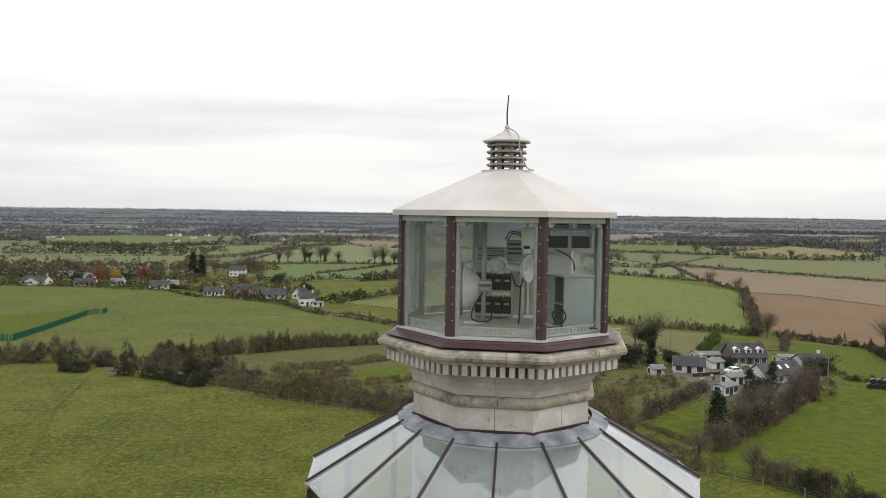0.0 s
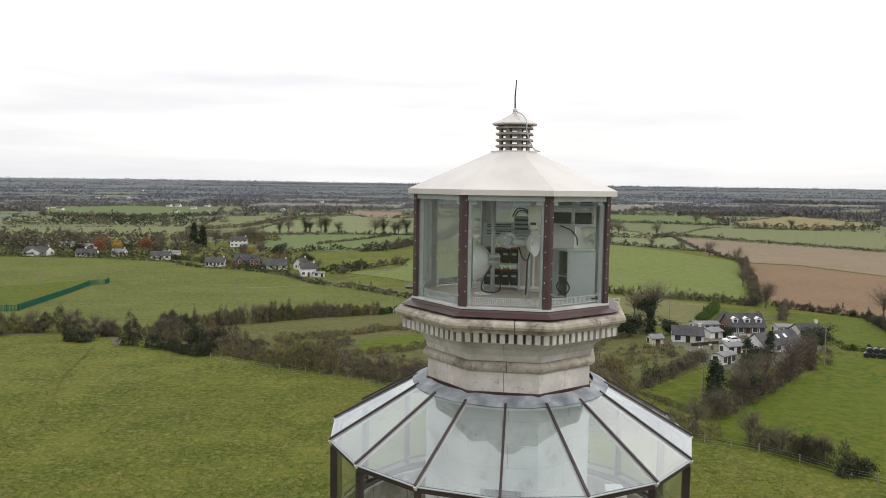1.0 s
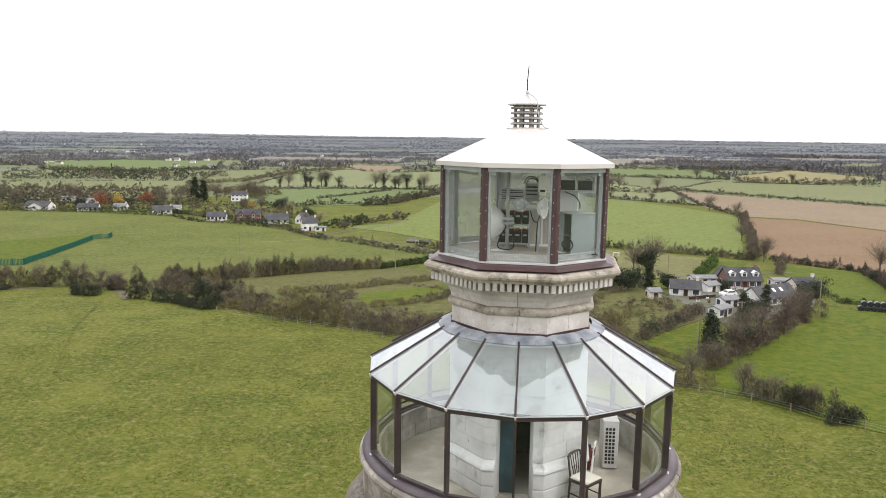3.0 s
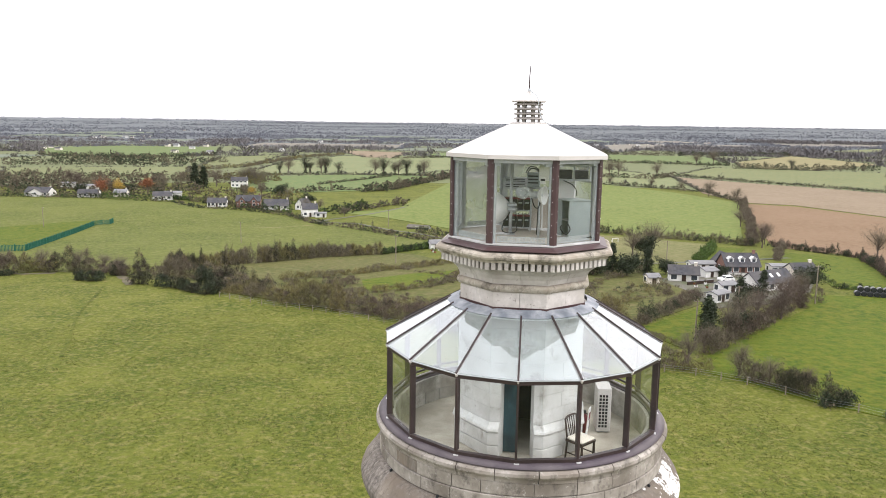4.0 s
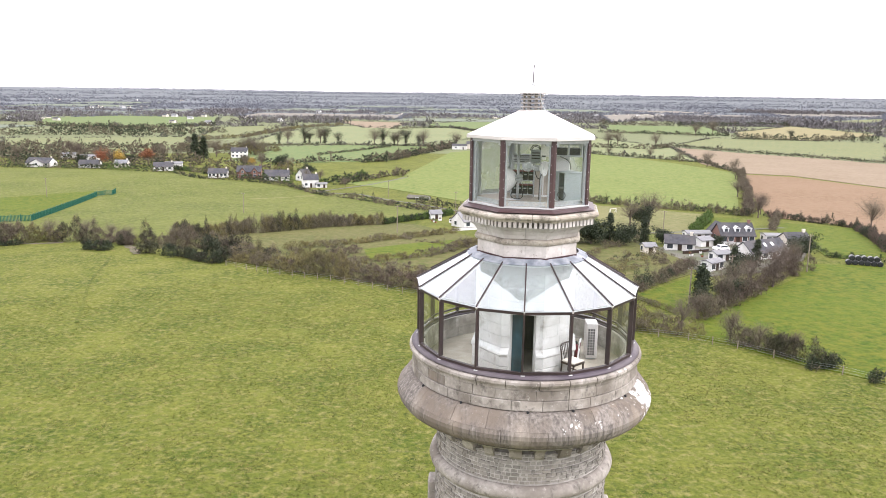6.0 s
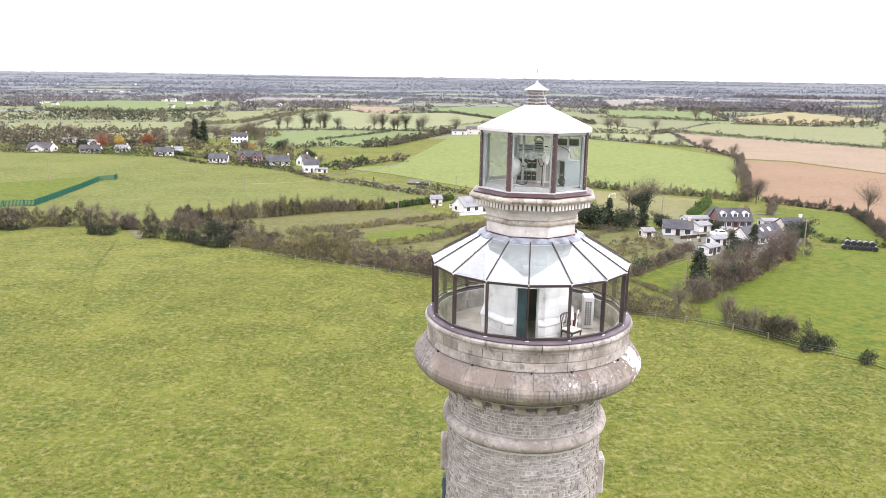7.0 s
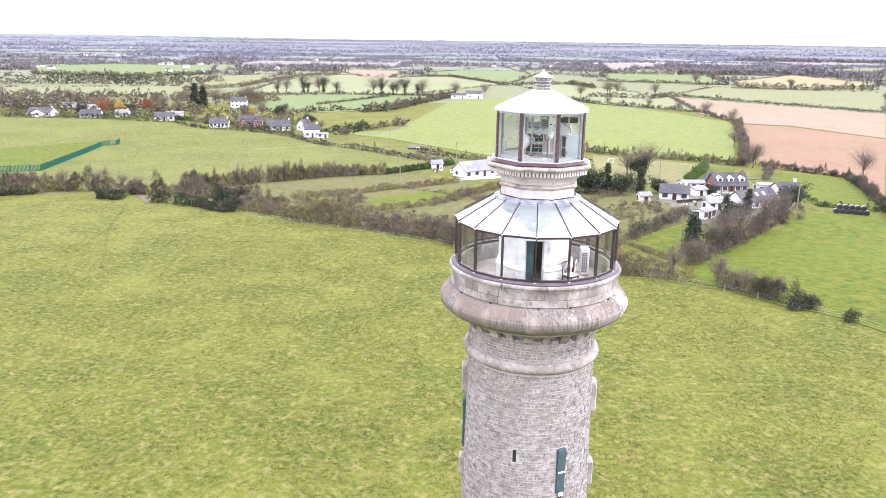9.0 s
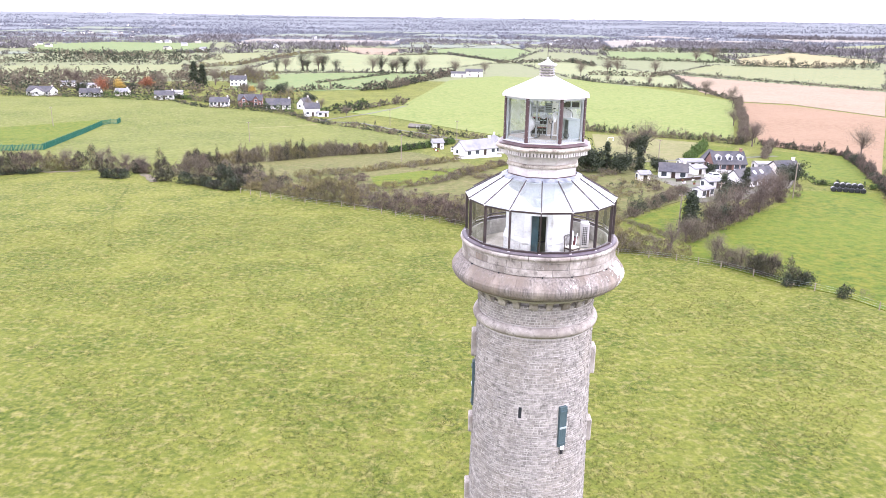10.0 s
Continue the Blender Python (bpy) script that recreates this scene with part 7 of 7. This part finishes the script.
def chair():
    ob = thing("dining_chair", "dark wooden chair with a slatted back and cream seat", "chair", at=Matrix.Translation(loc(1.00, -1.10, GZ)) @ pose(0, 0, 0, 0, 0, 42))
    w, d, sh, bh = 0.175, 0.165, 0.36, 0.76
    for s in (-1, 1):
        part("leg", beam(bmesh.new(), (s * w, -d, 0), (s * w, -d, sh), 0.032), M["wood_dark"], ob)
        part("leg", tube(bmesh.new(), [(s * w, d + 0.03, 0), (s * w, d, sh), (s * (w + 0.005), d + 0.02, 0.5), (s * (w - 0.01), d + 0.07, bh - 0.03)], 0.018, 6), M["wood_dark"], ob)
        part("stretcher", beam(bmesh.new(), (s * w, -d, 0.12), (s * w, d, 0.12), 0.018), M["wood_dark"], ob)
    part("seat_frame", box(bmesh.new(), 0, 0, sh - 0.03, 2 * w + 0.05, 2 * d + 0.05, 0.045, 0, 0.006), M["wood_dark"], ob)
    part("seat", box(bmesh.new(), 0, 0, sh + 0.014, 2 * w + 0.03, 2 * d + 0.03, 0.04, 0, 0.015), M["fabric"], ob, "cream padded seat")
    part("top_rail", tube(bmesh.new(), curve_pts([(-w, d + 0.065, bh - 0.05), (-w * 0.55, d + 0.07, bh), (w * 0.55, d + 0.07, bh), (w, d + 0.065, bh - 0.05)], 4), 0.018, 6), M["wood_dark"], ob)
    for i in range(5):
        t = (i - 2) / 2
        part("slat", tube(bmesh.new(), [(t * w * 0.45, d, sh + 0.04), (t * w * 0.62, d + 0.03, sh + 0.2), (t * w * 0.72, d + 0.065, bh - 0.015)], 0.009, 5), M["wood_dark"], ob)


chair()


def air_unit():
    ob = thing("air_conditioner", "white upright air unit with a perforated front", "air conditioner", at=Matrix.Translation(loc(1.68, 0.30, GZ)) @ pose(0, 0, 0, 0, 0, -4))
    part("body", box(bmesh.new(), 0, 0, 0.03, 0.27, 0.46, 0.86, 0, 0.012), M["cream"], ob)
    part("base", box(bmesh.new(), 0, 0, 0, 0.22, 0.36, 0.03), M["grey"], ob)
    for r in range(10):
        for c in range(3):
            part("hole", box(bmesh.new(), -0.075 + 0.06 * c, -0.233, 0.12 + 0.068 * r, 0.042, 0.012, 0.045), M["black"], ob)
    part("top_cover", box(bmesh.new(), 0, 0, 0.888, 0.275, 0.465, 0.012, 0, 0.004), M["cream"], ob)


air_unit()


def extinguisher():
    ob = thing("fire_extinguisher", "dark red fire extinguisher standing on the gallery floor", "fire extinguisher", at=Matrix.Translation(loc(1.30, 0.10, GZ)))
    part("cylinder", lathe(bmesh.new(), [(0.055, 0), (0.065, 0.01), (0.065, 0.32), (0.03, 0.38), (0.02, 0.40)], 14), M["crimson"], ob, smooth=True)
    part("valve", box(bmesh.new(), 0, 0, 0.40, 0.04, 0.08, 0.05), M["black"], ob)
    part("hose", tube(bmesh.new(), curve_pts([(0.0, -0.03, 0.42), (0.07, -0.05, 0.36), (0.08, -0.04, 0.2), (0.075, -0.02, 0.1)], 4), 0.01, 6), M["black"], ob)


extinguisher()
ob = thing("notice_board", "white folded notice board standing by the wall", "notice board", at=Matrix.Translation(loc(1.30, -0.10, GZ)) @ pose(0, 0, 0, 5, 0, 66))
part("board", box(bmesh.new(), 0, 0, 0, 0.14, 0.02, 0.60, 0, 0.004), M["white"], ob)
part("picture", box(bmesh.new(), 0, -0.013, 0.36, 0.09, 0.006, 0.14), M["crimson"], ob, "dark red printed panel")

# ---- gallery stones: cap, parapet courses, torus and lining blocks ----
rs = random.Random(4)


def ring_stones(name, loop, n, mat, parent, gap=0.25, a0=0.0, sub=3, jitter=0.25, odd=None):
    """A ring of stones of uneven length; every one a mesh of its own."""
    cuts = [a0 + 360 / n * (i + rs.uniform(-jitter, jitter)) for i in range(n)]
    for i in range(n):
        s, e = cuts[i], cuts[(i + 1) % n] + (360 if i == n - 1 else 0)
        dr = rs.uniform(-0.006, 0.006)
        m = odd if odd is not None and abs(((s + e) / 2 + 137 + 180) % 360 - 180) < 7 else mat
        swept(name, [(r + (dr if r > loop[0][0] + 0.03 else 0), z) for r, z in loop], arc(s + gap / 2, e - gap / 2, sub), m, parent)


stones = new("gallery_stones")
stones.parent = tower
ring_stones("cap_stone", [(2.60, 28.188), (2.70, 28.188), (2.705, 28.26), (2.742, 28.272), (2.762, 28.315), (2.755, 28.365), (2.715, 28.40), (2.60, 28.412)], 28, M["stone"], stones, 0.30)
ring_stones("parapet_stone", rect(2.60, 2.69, 27.958, 28.182, 0.012), 26, M["stone"], stones, 0.28, 5, odd=M["stone_dark"])
ring_stones("parapet_stone", rect(2.60, 2.695, 27.725, 27.948, 0.012), 25, M["stone"], stones, 0.28, 11)
ring_stones("torus_stone", [(2.60, 27.722), (2.74, 27.70), (2.84, 27.62), (2.93, 27.50), (3.01, 27.40), (2.60, 27.40)], 22, M["stone_dark"], stones, 0.14, 3, 7)
ring_stones("torus_stone", [(2.60, 27.395), (3.012, 27.395), (3.05, 27.31), (3.045, 27.22), (3.0, 27.10), (2.92, 27.0), (2.84, 26.95), (2.60, 26.93)], 22, M["stone_dark"], stones, 0.14, 9, 7)
ring_stones("corbel_stone", [(2.0, 26.925), (2.82, 26.925), (2.70, 26.86), (2.5, 26.78), (2.3, 26.72), (2.0, 26.70)], 22, M["stone"], stones, 0.2, 6, 6)
for i in range(24):
    swept("corbel_block", [(1.88, 26.34), (2.10, 26.34), (2.17, 26.42), (2.22, 26.56), (2.38, 26.71), (1.88, 26.71)], arc(i * 15 + 2, i * 15 + (9.5 if i % 2 else 7.5), 2), M["stone"], stones)
for z0, z1, a in ((27.905, 28.16, 0), (28.165, 28.44, 9)):
    ring_stones("lining_stone", [(2.385, z0), (2.40, z0), (2.40, z1), (2.385, z1)], 20, M["stone_lining"], stones, 0.3, a)
# small drain holes over the torus: solid blocks, their shade a near-black colour
for az in (-125.3, -94, -73.3, -152, -40, 0, 60, 120):
    c = circ(az)
    bm = bmesh.new()
    box(bm, 0, 0, 0, 0.045, 0.05, 0.06, 0, 0.012)
    ob = part("drain_hole", bm, M["dark"], tower, "small dark drain hole")
    ob.matrix_basis = pose(AX + 2.72 * c[0], AY + 2.72 * c[1], 27.685, 0, 0, az + 90)

# ---- rubble stones of the shaft ----
def rubble():
    rr = random.Random(8)
    near, verts, faces = [], [], []
    z = 26.45
    while z > -0.3:
        h = rr.uniform(0.065, 0.118) * (1 if z > 13 else 1.6)
        z0 = z - h
        if not (z > 25.33 and z0 < 25.71):
            r = shaft_r(z) if z < 25.4 else 2.07
            a = rr.uniform(0, 8)
            end = a + 360
            while a < end - 3:
                da = min(rr.uniform(2.2, 6.0) * (1 if z > 13 else 1.6), end - a)
                if end - a - da < 4:
                    da = end - a
                mid = (a + da / 2) % 360 - 360
                zc = (z + z0) / 2
                blocked = any(abs((mid - az + 180) % 360 - 180) < wa and za < zc < zb for az, wa, za, zb in ((-107, 3.2, 22.25, 22.72), (-65.5, 6, 21.1, 22.75), (-182, 6, 21.6, 23.5)))
                if not blocked:
                    o = rr.uniform(-0.018, 0.020)
                    g = 0.26
                    ri, ro = r - 0.07, r + o
                    quad = []
                    for aa in (a + g, a + da - g):
                        ca, sa = circ(aa)
                        quad.append([(AX + ri * ca, AY + ri * sa, z0 + 0.006), (AX + ro * ca, AY + ro * sa, z0 + 0.010 + rr.uniform(0, 0.012)), (AX + (ro - 0.004) * ca, AY + (ro - 0.004) * sa, z - 0.008 - rr.uniform(0, 0.012)), (AX + ri * ca, AY + ri * sa, z - 0.006)])
                    ca, sa = circ(a + da / 2)
                    rm = ro + 0.5 * ro * (1 - math.cos(radians(da / 2))) + 0.004
                    mid_q = [(AX + rm * ca, AY + rm * sa, quad[0][1][2]), (AX + rm * ca, AY + rm * sa, quad[0][2][2])]
                    vs = quad[0] + quad[1] + mid_q
                    fs = [(1, 8, 9, 2), (8, 5, 6, 9), (0, 1, 2, 3), (5, 4, 7, 6), (2, 9, 6, 7, 3), (1, 0, 4, 5, 8)]
                    if 22.9 < z < 25.3 and -135 < mid < -50 and len(near) < 300:
                        near.append((vs, fs))
                    else:
                        k = len(verts)
                        verts += vs
                        faces += [tuple(i + k for i in f) for f in fs]
                a += da
        z = z0
    ob = raw("rubble", verts, faces, M["rubble"], shaft, "coursed grey rubble stones")
    ob["kind"] = "stuff"
    for vs, fs in near:
        raw("stone", vs, fs, M["rubble"], shaft)


rubble()
